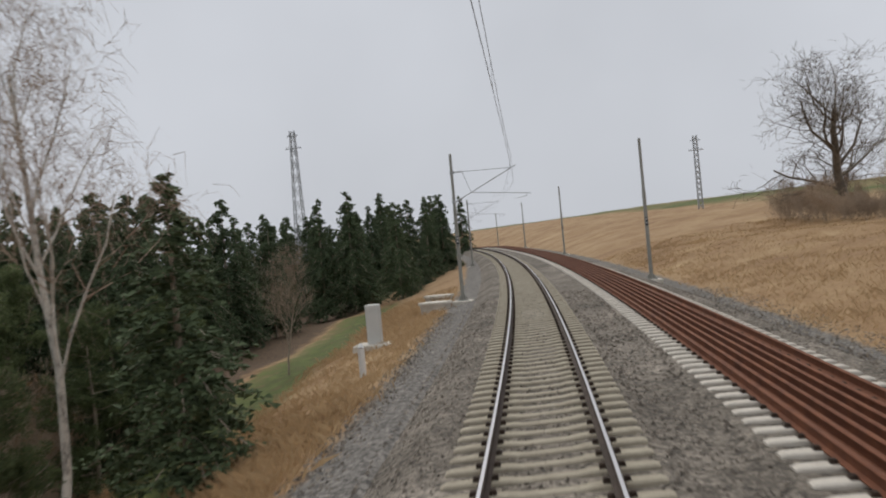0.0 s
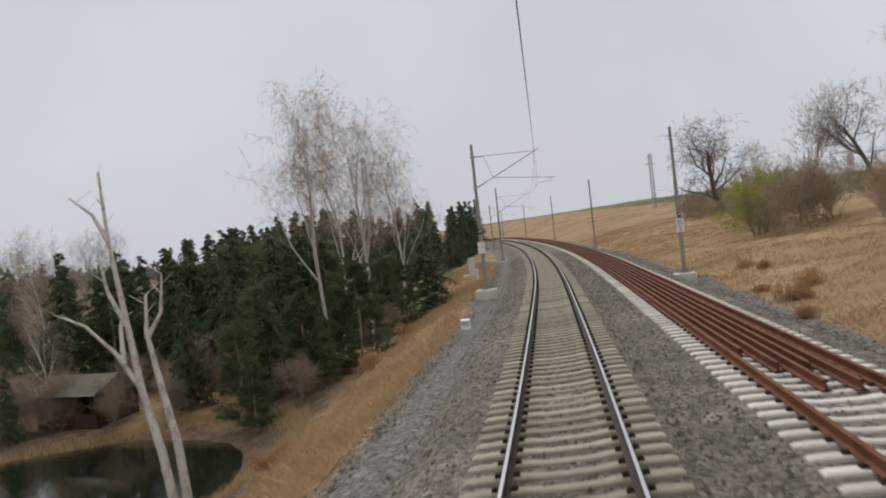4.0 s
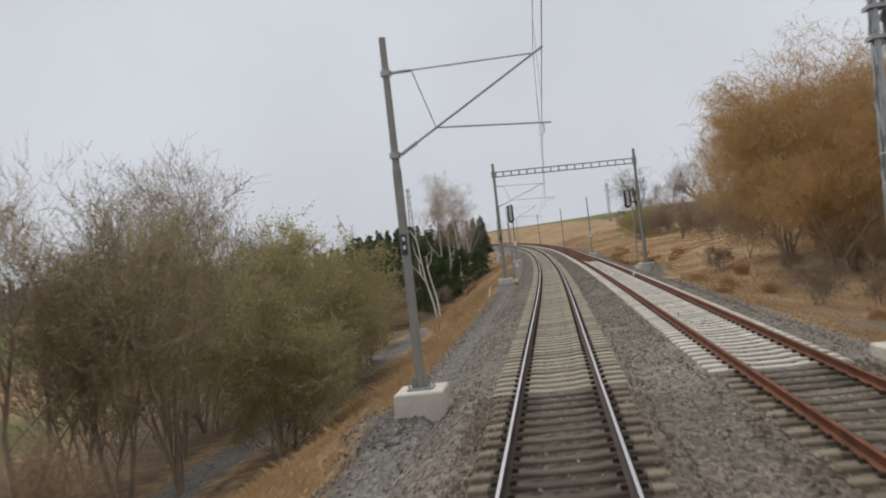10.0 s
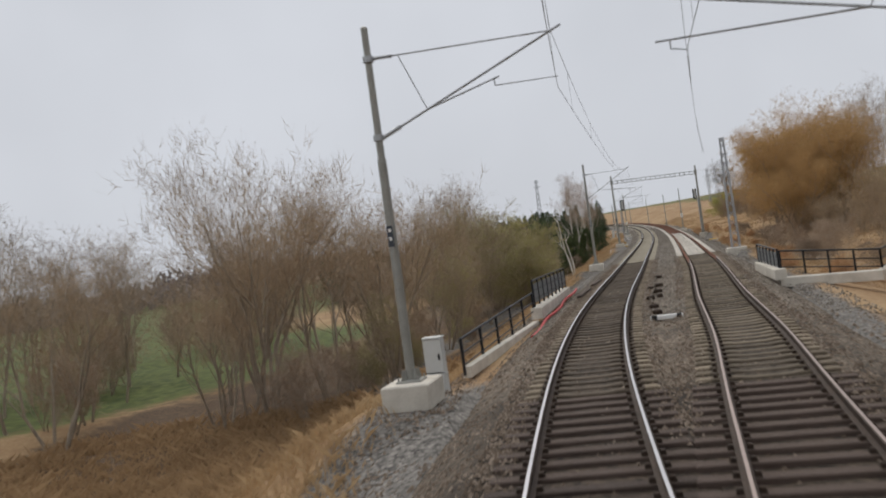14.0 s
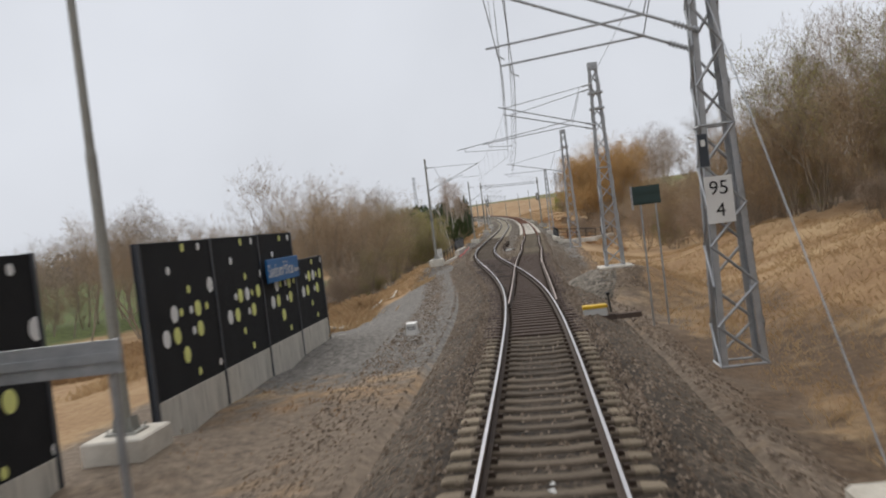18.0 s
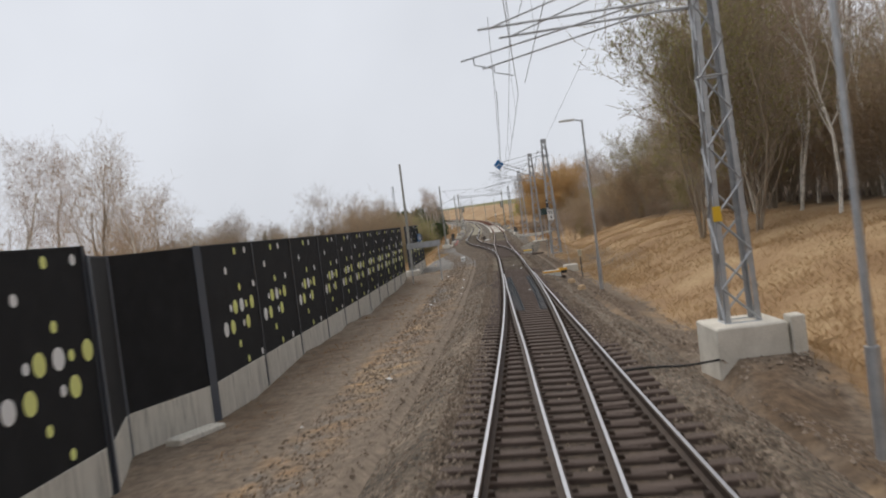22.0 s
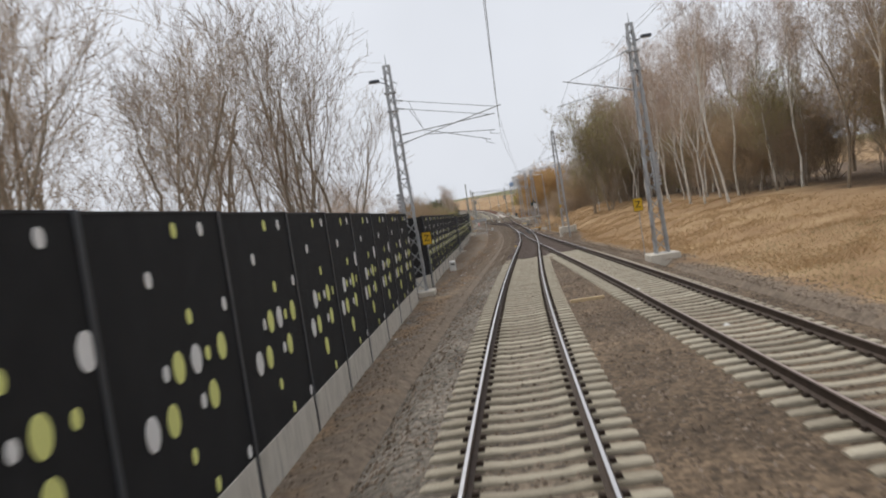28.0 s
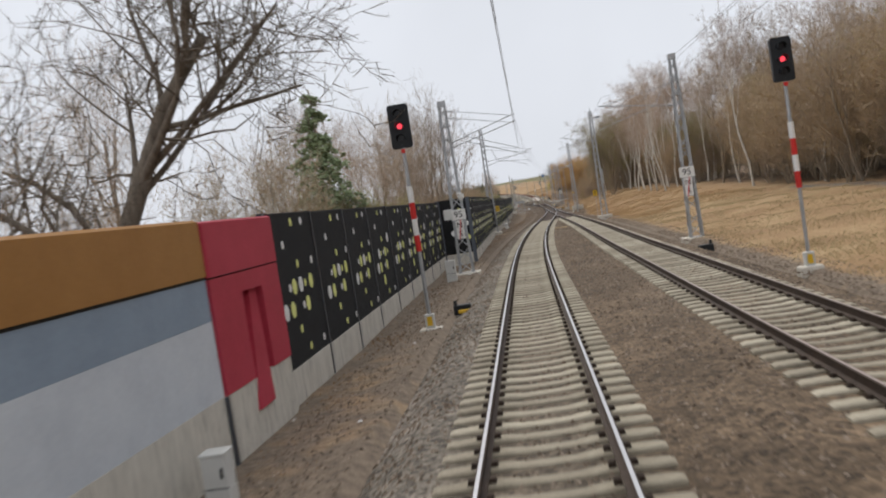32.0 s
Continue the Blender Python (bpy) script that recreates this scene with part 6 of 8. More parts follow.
def point_machine(x, y, s, label):
    """A switch motor with yellow lids and its drive rods."""
    t = thing("point_machine", (x, y, rel(y) - (0.44 if s else 0.36)), label, "point machine", "yellow switch motors")
    part("bearer", Mesh().box((-0.9, 0, -0.02), (3.4, 0.24, 0.16), 0, chamfer=0.01), M_TIMBER, t)
    w, d = (0.86, 0.44) if s else (0.66, 0.36)
    part("housing", Mesh().box((0.15, 0, 0.16), (w, d, 0.24), 0, chamfer=0.03), M_CABINET, t)
    part("lid", Mesh().box((0.15, 0, 0.31), (w + 0.02, d + 0.02, 0.09), 0, chamfer=0.025), M_ORANGE if s else M_YELLOW, t)
    if s:
        part("lid_plate", Mesh().box((0.15, 0, 0.36), (w - 0.12, d - 0.10, 0.02), 0, chamfer=0.008), M_CABINET, t, "pale grey lid plate with an orange rim")
    part("rod", Mesh().tube((-0.4, -0.05, 0.16), (-2.2, -0.05, 0.12), 0.022, 0.022, 6).tube((-0.4, 0.1, 0.14), (-1.9, 0.1, 0.12), 0.018, 0.018, 6), M_RAILSIDE, t)
    if not s:
        part("lever", Mesh().tube((0.60, 0.1, 0.1), (0.56, 0.1, 0.58), 0.028, 0.022, 7).box((0.56, 0.1, 0.62), (0.10, 0.10, 0.09), 0, chamfer=0.02), M_DARKSTEEL, t)
        part("bearer_end", Mesh().box((1.05, -0.1, -0.02), (0.7, 0.20, 0.14), 0, chamfer=0.01), M_TIMBER, t)
    if s:
        part("second_lid", Mesh().box((0.92, 2.75, 0.20), (0.50, 0.28, 0.12), 0, chamfer=0.02), M_ORANGE, t)
        part("second_housing", Mesh().box((0.92, 2.75, 0.07), (0.46, 0.26, 0.16), 0, chamfer=0.02), M_DARKSTEEL, t)
    return t


point_machine(4.30, -183.5, False, "yellow-lidded switch motor beside the crossing timbers")
point_machine(3.95, -210.5, True, "orange-yellow switch motor with twin lids beside the timbers")
lb = thing("lamp_stump", (5.86, -208.1, rel(-208.1) - 0.75), "beige box on a short dark post beside the ballast", "trackside box")
part("post", Mesh().tube((0, 0, 0), (0, 0, 1.05), 0.03, 0.03, 7), M_POST, lb)
part("box", Mesh().box((0, 0, 1.22), (0.18, 0.17, 0.24), 0, chamfer=0.02).box((0, 0, 1.38), (0.22, 0.20, 0.10), 0, chamfer=0.02), plain("beige_enamel", (0.50, 0.45, 0.33), 0.6), lb)
BLOCKS = ((4.95, -207.2), (4.66, -214.2), (4.66, -218.2))
M_BLOCK = plain("weathered_tan_block", (0.50, 0.36, 0.22), 0.9)
for k, (x, y) in enumerate(BLOCKS):
    st = thing("stone_block", (x, y, rel(y) - 0.5), "small weathered concrete block lying beside the ballast", "concrete block", "small concrete blocks")
    part("block", Mesh().box((0, 0, 0.09), (0.34, 0.28, 0.20), 0, rz=0.3 * k, chamfer=0.05, taper=0.85), M_BLOCK, st)
yb = thing("track_magnet", (-6.34, -348.2, rel(-348) - 0.55), "dark box with a yellow edge on the ballast slope", "trackside box", "dark and yellow track boxes")
part("body", Mesh().box((0, 0, 0.16), (0.55, 0.34, 0.30), 0, chamfer=0.02), M_DARKSTEEL, yb)
part("yellow_edge", Mesh().box((0.12, -0.2, 0.12), (0.50, 0.16, 0.10), 0, chamfer=0.02), M_YELLOW, yb)
part("stalk", Mesh().box((-0.2, -0.05, 0.36), (0.1, 0.1, 0.2), 0), M_DARKSTEEL, yb)
yb2 = copy_thing(yb, pose(2.9, -340.4, rel(-340) - 0.45, 0, 0, 180))
rb = thing("rodding_bar", (1.72, -134.9, rel(-134.9) - 0.20), "white-painted bar with black ends lying between the tracks", "rodding cover")
part("bar", Mesh().box((0, 0, 0), (0.95, 0.20, 0.12), 0, chamfer=0.02), M_WHITE, rb)
part("black_end", Mesh().box((-0.36, 0, 0.004), (0.16, 0.21, 0.12), 0), M_INK, rb)
part("black_end", Mesh().box((0.36, 0, 0.004), (0.14, 0.21, 0.12), 0), M_INK, rb)
tm = thing("rodding_bar", (-0.55, -300.9, rel(-300.9) - 0.20), "pale wooden bar lying between the tracks", "rodding cover")
part("bar", Mesh().box((0, 0, 0), (1.0, 0.16, 0.10), 0, chamfer=0.015), plain("weathered_board", (0.55, 0.42, 0.25), 0.8), tm)
jy = -62.95
jc = thing("joint_clamp", (float(tx(jy)) + float(gap2(jy)) + GAUGE, jy, rel(jy) + 0.01), "white clamp over the rusty rail joint", "rail clamp")
part("clamp", Mesh().box((0, 0, 0), (0.17, 0.30, 0.10), 0, chamfer=0.03).box((0.10, 0, -0.06), (0.05, 0.26, 0.16), 0, chamfer=0.015).box((-0.10, 0, -0.06), (0.05, 0.26, 0.16), 0, chamfer=0.015), M_WHITE, jc)
yk = thing("yellow_board", (7.5, -59.5, float(ground_at(7.5, -59.5)[0])), "yellow board on a pale slab beside the second track", "board")
part("slab", Mesh().box((0, 0, 0.04), (1.1, 0.5, 0.14), 0, chamfer=0.02), M_CASTCONC, yk)
part("board", Mesh().box((0, 0, 0.15), (0.85, 0.20, 0.08), 0, chamfer=0.015), M_YELLOW, yk)
cb = thing("cable_trough", (2.95, -133.0, rel(-133)), "weathered rodding and dark rail anchors beside the rail", "cables")
for y0, y1 in ((-113.4, -121.6), (-121.9, -130.2)):
    pts = [(float(tx(y)) + 1.55 + 0.05 * math.sin(y * 0.8) - 2.95, y + 133.0, rel(y) - rel(-133) - 0.20) for y in np.linspace(y0, y1, 9)]
    part("rod", Mesh().pipe(pts, 0.045, 7), M_CONC_OLD, cb, "long weathered steel rod on the ballast" if y0 > -114 else "")
for yy, o in ((-117.0, 1.7), (-122.4, 1.78), (-123.6, 1.5), (-125.4, 1.76), (-127.5, 1.83), (-128.2, 1.5), (-131.5, 1.62), (-133.4, 1.7)):
    part("anchor_clip", Mesh().box((float(tx(yy)) + o - 2.95, yy + 133.0, rel(yy) - rel(-133) - 0.18), (0.34, 0.20, 0.14), 0, rz=0.4 + yy, chamfer=0.04), M_CLIP, cb)
for y0, y1, o0, o1 in ((-119.5, -124.2, -1.44, -1.50), (-113.8, -117.8, -1.36, -1.44)):
    gt = thing("guard_timber", pose(float(tx((y0 + y1) / 2)) + (o0 + o1) / 2, (y0 + y1) / 2, rel((y0 + y1) / 2) - 0.17, 0, 0, math.degrees(-math.atan2(float(tx(y0)) + o0 - float(tx(y1)) - o1, y0 - y1))), "dark guard plank along the rail ends", "plank", "dark guard planks")
    part("plank", Mesh().box((0, 0, 0), (0.16, y0 - y1, 0.13), 0, chamfer=0.02), M_TIMBER, gt)

# ---- small bridge: edge beams, railings, conduit ----
M_INFILL = plain("grey_infill_sheet", (0.20, 0.21, 0.21), 0.55)


def railing(x0, y0, x1, y1, z0, z1, h, n, label, mesh_from=None):
    t = thing("bridge_railing", (x0, y0, z0), label, "railing", "dark steel bridge railings")
    a, b = Vector((0, 0, 0)), Vector((x1 - x0, y1 - y0, z1 - z0))
    for i in range(n + 1):
        p = a.lerp(b, i / n)
        part("post", Mesh().box((p.x, p.y, p.z + h / 2), (0.07, 0.07, h), 0), M_DARKSTEEL, t)
    for f in (1.0, 0.62, 0.28):
        part("rail_bar", Mesh().tube(a + Vector((0, 0, h * f)), b + Vector((0, 0, h * f)), 0.035 if f == 1.0 else 0.022, None, 7), M_DARKSTEEL, t)
    if mesh_from is not None:
        for i in range(mesh_from, n):
            p, q = a.lerp(b, i / n), a.lerp(b, (i + 1) / n)
            me = Mesh()
            L = (q - p).length
            me.box((0, 0, 0), (L * 0.9, 0.012, h * 0.72), 0)
            c = (p + q) / 2
            part("infill", me, M_INFILL, t, "", Matrix.Translation((c.x, c.y, c.z + h * 0.5)) @ Matrix.Rotation(math.atan2((q - p).y, (q - p).x), 4, 'Z'))
    return t


R_LABEL = "dark painted steel railing on a concrete edge beam"
railing(-3.0, -117.2, -3.08, -128.2, -4.25, -4.22, 1.0, 8, R_LABEL, 0)
railing(-3.12, -128.4, -3.5, -139.5, -4.62, -4.95, 0.95, 5, R_LABEL)
eb = thing("edge_beam", (-3.05, -122.7, -4.45), "pale concrete edge beam of the small bridge", "bridge beam", kind="structure")
part("beam", Mesh().box((0.02, 0, 0), (0.45, 11.6, 0.42), 0, rz=0.006, chamfer=0.03), M_CASTCONC, eb)
part("lower_curb", Mesh().box((-0.20, -11.3, -0.42), (0.22, 11.0, 0.30), 0, rz=-0.034, rx=0.0, chamfer=0.02), M_CASTCONC, eb)
ho = thing("red_conduit", (0, 0, 0), "red plastic conduit lying along the bridge edge", "conduit")
part("hose", Mesh().pipe([(-2.55 + 0.07 * math.sin(k * 0.9), -116.6 - k * 1.0, rel(-116.6 - k) - 0.30 - 0.012 * k) for k in range(18)], 0.055, 8), M_REDHOSE, ho)
railing(6.2, -117.6, 6.3, -124.0, -4.15, -4.25, 0.85, 6, R_LABEL, 0)
railing(6.35, -124.2, 9.6, -126.2, -4.35, -4.65, 0.9, 4, R_LABEL)
railing(9.6, -126.2, 11.6, -121.5, -4.65, -4.55, 0.9, 3, R_LABEL)
eb2 = thing("edge_beam", (6.25, -121.0, -4.35), "pale concrete edge beam of the small bridge", "bridge beam", kind="structure")
part("beam", Mesh().box((0, 0, 0), (0.45, 7.4, 0.42), 0, chamfer=0.03), M_CASTCONC, eb2)
part("wing_slab", Mesh().box((1.75, -4.4, -0.33), (3.9, 0.5, 0.38), 0, rz=-0.55, chamfer=0.03).box((4.3, -3.2, -0.25), (0.45, 4.8, 0.3), 0, rz=-0.4, chamfer=0.03), M_CASTCONC, eb2)
wl_ = thing("white_pipe", (0, 0, 0), "thin pale pipe lying along the foot of the ballast", "pipe")
part("pipe", Mesh().pipe([(float(tx(y)) + float(np.interp(y, [-178, -160, -146], [-7.2, -7.7, -6.3])) + 0.1 * math.sin(y), y, float(ground_at(float(tx(y)) + float(np.interp(y, [-178, -160, -146], [-7.2, -7.7, -6.3])) + 0.1 * math.sin(y), y)[0]) + 0.17) for y in np.arange(-180, -146, 2.0)], 0.05, 7), M_CASTCONC, wl_)
wp2 = thing("white_pipe", (0, 0, 0), "thin pale pipe lying in the grass below the path", "pipe")
part("pipe", Mesh().pipe([(float(tx(y)) - 4.35, y, float(ground_at(float(tx(y)) - 4.35, y)[0]) + 0.06) for y in np.arange(-64, -48, 2.0)], 0.04, 7), M_CASTCONC, wp2)
ga = thing("anchor_block", (6.15, -199.3, rel(-199.3) - 1.0), "pale concrete anchor block with a guy rod", "anchor block")
part("block", Mesh().box((0, 0, 0.12), (0.85, 0.95, 0.62), 0, chamfer=0.04), M_CASTCONC, ga)
part("guy_rod", Mesh().tube((0, 0.1, 0.4), (-0.35, 4.7, 6.9), 0.013, 0.011, 6), M_GALV, ga)


def street_lamp(x, y, z0, h, label, sgn=-1):
    t = thing("platform_lamp", (x, y, z0), label, "street lamp", "tall grey lamp posts")
    part("base_sleeve", Mesh().tube((0, 0, -0.2), (0, 0, 1.1), 0.085, 0.085, 12), M_GALV, t)
    part("shaft", Mesh().tube((0, 0, 1.0), (0, 0, h), 0.052, 0.04, 12), M_GALV, t)
    part("arm", Mesh().tube((0, 0, h - 0.05), (0.35 * sgn, -0.1, h + 0.03), 0.03, 0.025, 7), M_GALV, t)
    part("luminaire", Mesh().box((0.62 * sgn, -0.15, h + 0.02), (0.62, 0.22, 0.08), 0, chamfer=0.025), M_CABINET, t)
    return t


street_lamp(5.35, -219.3, -5.0, 6.65, "tall pale steel lamp post with a flat lamp head")
street_lamp(4.95, -245.3, -4.95, 6.6, "tall pale steel lamp post with a flat lamp head")
sp = thing("wooden_post", (13.5, -205.0, float(ground_at(13.5, -205)[0])), "slim pale post with a small box on the bank", "post")
part("shaft", Mesh().tube((0, 0, 0), (0, 0, 5.6), 0.07, 0.055, 9), M_CASTCONC, sp)
part("box", Mesh().box((0, -0.1, 1.1), (0.22, 0.14, 0.34), 0), M_CABINET, sp)

# ---- clearing with well covers, far pylons, cabin ----
def well(x, y, kind):
    z = float(ground_at(x, y)[0])
    t = thing("well_shaft", (x, y, z), "weathered concrete shaft top in the grass clearing", "concrete shaft", "concrete shafts in the clearing")
    if kind == 0:
        part("column", Mesh().box((0, 0, 0.75), (0.5, 0.5, 1.7), 0, chamfer=0.03), M_CABINET, t, "grey-green metal cabinet")
        part("slab", Mesh().box((0, 0, 0.02), (1.5, 1.3, 0.24), 0, chamfer=0.04), M_CASTCONC, t)
    elif kind == 1:
        part("ring", Mesh().tube((0, 0, -0.2), (0, 0, 0.35), 0.75, 0.75, 16), M_CASTCONC, t)
        part("cover", Mesh().tube((0, 0, 0.35), (0, 0, 0.47), 0.85, 0.85, 16), M_CASTCONC, t)
    else:
        part("post", Mesh().tube((0, 0, -0.1), (0, 0, 0.85), 0.10, 0.10, 10).tube((0, 0, 0.85), (0, 0.05, 1.0), 0.10, 0.02, 10), M_WHITE, t, "white vent pipe")
    return t


well(-7.4, 33.0, 0)
well(-6.6, 43.5, 1)
well(-7.2, 49.0, 1)
well(-6.3, 26.0, 2)


def pylon(x, y, h, w0, label, arms):
    z = float(ground_at(x, y)[0])
    t = thing("power_pylon", (x, y, z), label, "power pylon")
    cs = ((-1, -1), (1, -1), (1, 1), (-1, 1))

    def at(c, q):
        w = (w0 * (1 - q) + 0.5 * q) / 2
        return Vector((c[0] * w, c[1] * w, h * q))
    for c in cs:
        part("leg", Mesh().tube(at(c, 0), at(c, 1), 0.06, 0.05, 4), M_GALV, t)
    n = 13
    for k in range(4):
        me = Mesh()
        for i in range(n):
            a, b = cs[k], cs[(k + 1) % 4]
            me.tube(at(a, i / n), at(b, (i + 1) / n), 0.03, 0.03, 4, caps=False)
            me.tube(at(b, i / n), at(a, (i + 1) / n), 0.03, 0.03, 4, caps=False)
        part("bracing", me, M_GALV, t)
    for zz, L in arms:
        part("cross_arm", Mesh().tube((-L, 0, h * zz), (L, 0, h * zz), 0.05, 0.05, 5).tube((-L, 0, h * zz), (0, 0, h * zz + 0.5), 0.03, 0.03, 4).tube((L, 0, h * zz), (0, 0, h * zz + 0.5), 0.03, 0.03, 4), M_GALV, t)
    return t


pylon(-31.1, 104, 21.0, 1.6, "distant grey lattice pylon above the spruce wood", ((0.90, 1.0), (0.97, 0.7)))
pylon(18.9, 128, 10.2, 0.6, "slender dark lattice pole on the hill", ((0.80, 1.0), (0.93, 0.7)))


def cabin(x, y):
    z = float(ground_at(x, y)[0]) - 0.1
    t = thing("garden_cabin", pose(x, y, z, 0, 0, -18), "dark brown wooden cabin with an open porch beside the pond", "cabin")
    wd = material("dark_stained_boards", (0.035, 0.018, 0.012), (0.10, 0.052, 0.035), 2.0, 0.85, 0, 0.5, 20, stretch=(6, 6, 1))
    part("wall", Mesh().box((0, 1.3, 1.1), (5.2, 2.4, 2.2), 0), wd, t)
    part("side_wall", Mesh().box((-2.5, -0.4, 0.55), (0.12, 1.2, 1.1), 0).box((2.5, -0.4, 0.55), (0.12, 1.2, 1.1), 0), wd, t)
    part("porch_rail", Mesh().box((0, -0.95, 0.55), (5.1, 0.08, 1.0), 0), wd, t)
    for xx in (-2.5, -0.8, 0.8, 2.5):
        part("porch_post", Mesh().box((xx, -0.95, 1.1), (0.12, 0.12, 2.2), 0), wd, t)
    roof = Mesh().add([(-3.0, -1.5, 2.15), (3.0, -1.5, 2.15), (3.0, 2.9, 2.15), (-3.0, 2.9, 2.15), (-3.0, 0.7, 3.15), (3.0, 0.7, 3.15)], [(3, 2, 1, 0), (0, 1, 5, 4), (2, 3, 4, 5), (1, 2, 5), (3, 0, 4)])
    part("roof", roof, material("mossy_roofing", (0.09, 0.09, 0.07), (0.22, 0.22, 0.17), 1.0, 0.9), t)
    part("window", Mesh().box((0.6, 0.08, 1.3), (0.9, 0.05, 0.7), 0), M_LENS, t)
    return t


cabin(-27.0, 1.2).scale = (0.88, 0.88, 0.95)
pond = Mesh()
ring = [(-20 + (9.3 + 0.8 * math.sin(3 * a) + 0.8 * math.sin(5 * a + 1)) * math.cos(a), -13.5 + (11.8 + 0.8 * math.sin(2 * a + 1)) * math.sin(a)) for a in [2 * math.pi * k / 60 for k in range(60)]]
WATER_Z = -8.62
pond.prism(ring, WATER_Z - 0.05, WATER_Z)
M_WATER = material("dark_pond_water", (0.010, 0.012, 0.008), (0.018, 0.020, 0.013), 0.2, 0.06, 0, 0.05, 2.0, spec=0.5)
tagged(part("pond_water", pond, M_WATER), "dark still pond water with reflections", "pond", kind="structure")

hz = float(ground_at(-11.75, 12.4)[0])
hut = thing("small_hut", pose(-11.9, 12.6, hz - 0.1, 0, 0, 12), "small faded teal hut with a dark roof below the bank", "hut")
part("wall", Mesh().box((0, 0, 0.6), (1.3, 1.0, 1.25), 0), plain("faded_teal_boards", (0.13, 0.19, 0.17), 0.8), hut)
part("roof", Mesh().box((0, 0, 1.29), (1.5, 1.2, 0.07), 0, rx=0.10, chamfer=0.02), M_CLIP, hut)
part("door", Mesh().box((0.25, -0.52, 0.55), (0.6, 0.05, 1.05), 0), plain("grey_door_boards", (0.20, 0.21, 0.19), 0.85), hut)
fl_ = thing("pond_float", (-17.5, -23.0, -8.60), "white float on the dark pond", "float")
part("float_body", Mesh().box((0, 0, 0.08), (0.85, 0.35, 0.18), 0, chamfer=0.04), M_WHITE, fl_)
yt = thing("yellow_tag", (-0.60, -256.3, rel(-256.3) - 0.17), "bright yellow crumpled tag lying by the rail", "litter")
part("sheet", Mesh().add([(-0.14, -0.10, 0.0), (0.12, -0.12, 0.02), (0.15, 0.10, 0.01), (-0.10, 0.12, 0.03), (0.0, 0.0, 0.09)], [(0, 1, 4), (1, 2, 4), (2, 3, 4), (3, 0, 4), (3, 2, 1, 0)]), M_YELLOW, yt)
LIT = random.Random(31)
for k in range(46):
    y = LIT.uniform(-372, -196)
    o = LIT.choice([LIT.uniform(-4.6, -2.4), LIT.uniform(-4.6, -2.4), LIT.uniform(1.4, 2.6), float(gap2(y)) + LIT.uniform(-0.4, 0.5)])
    if o > 1 and y > -300:
        o = -LIT.uniform(2.4, 4.4)
    x = float(tx(y)) + o
    z = max(float(ground_at(x, y)[0]), rel(y) - 0.55 if o < -2.3 else rel(y) - 0.24)
    sc = thing("paper_scrap", pose(x, y, z + 0.015, LIT.uniform(-14, 14), LIT.uniform(-14, 14), LIT.uniform(0, 360)), "small pale crumpled scrap lying on the stones", "litter", "pale litter scraps")
    s_ = LIT.uniform(0.03, 0.075)
    part("scrap", Mesh().add([(-s_, -s_, 0), (s_, -s_ * 0.7, 0.01), (s_ * 0.8, s_, 0), (-s_ * 0.9, s_ * 0.8, 0.015), (0, 0, s_ * 0.8)], [(0, 1, 4), (1, 2, 4), (2, 3, 4), (3, 0, 4), (3, 2, 1, 0)]), M_WHITE, sc)


# ---- trees ----
def tubes(seg, n):
    """seg: array of rows x0 y0 z0 x1 y1 z1 r0 r1; returns vertices and quads of open n-sided tapering tubes."""
    seg = np.asarray(seg, float)
    a, b, ra, rb = seg[:, 0:3], seg[:, 3:6], seg[:, 6], seg[:, 7]
    d = b - a
    d /= np.maximum(np.linalg.norm(d, axis=1, keepdims=True), 1e-9)
    h = np.where(np.abs(d[:, 2:3]) < 0.9, np.array([[0, 0, 1.0]]), np.array([[1.0, 0, 0]]))
    u = np.cross(d, h)
    u /= np.maximum(np.linalg.norm(u, axis=1, keepdims=True), 1e-9)
    w = np.cross(d, u)
    v = []
    for p, r in ((a, ra), (b, rb)):
        for i in range(n):
            q = 2 * math.pi * i / n
            v.append(p + (u * math.cos(q) + w * math.sin(q)) * r[:, None])
    v = np.stack(v, 1).reshape(-1, 3)
    base = (np.arange(len(seg)) * 2 * n)[:, None]
    f = np.concatenate([base + np.array([[i, i + n, (i + 1) % n + n, (i + 1) % n]]) for i in range(n)])
    return v, f


def ribbons(seg, seed):
    """Slim flat twigs for the same rows, one quad each, turned at random."""
    rng = np.random.RandomState(seed)
    seg = np.asarray(seg, float)
    a, b, ra, rb = seg[:, 0:3], seg[:, 3:6], seg[:, 6:7] * 1.35, seg[:, 7:8] * 1.2
    u = np.cross(b - a, rng.normal(0, 1, a.shape))
    u /= np.maximum(np.linalg.norm(u, axis=1, keepdims=True), 1e-9)
    v = np.stack([a - u * ra, a + u * ra, b + u * rb, b - u * rb], 1).reshape(-1, 3)
    return v, np.arange(len(seg) * 4).reshape(-1, 4)


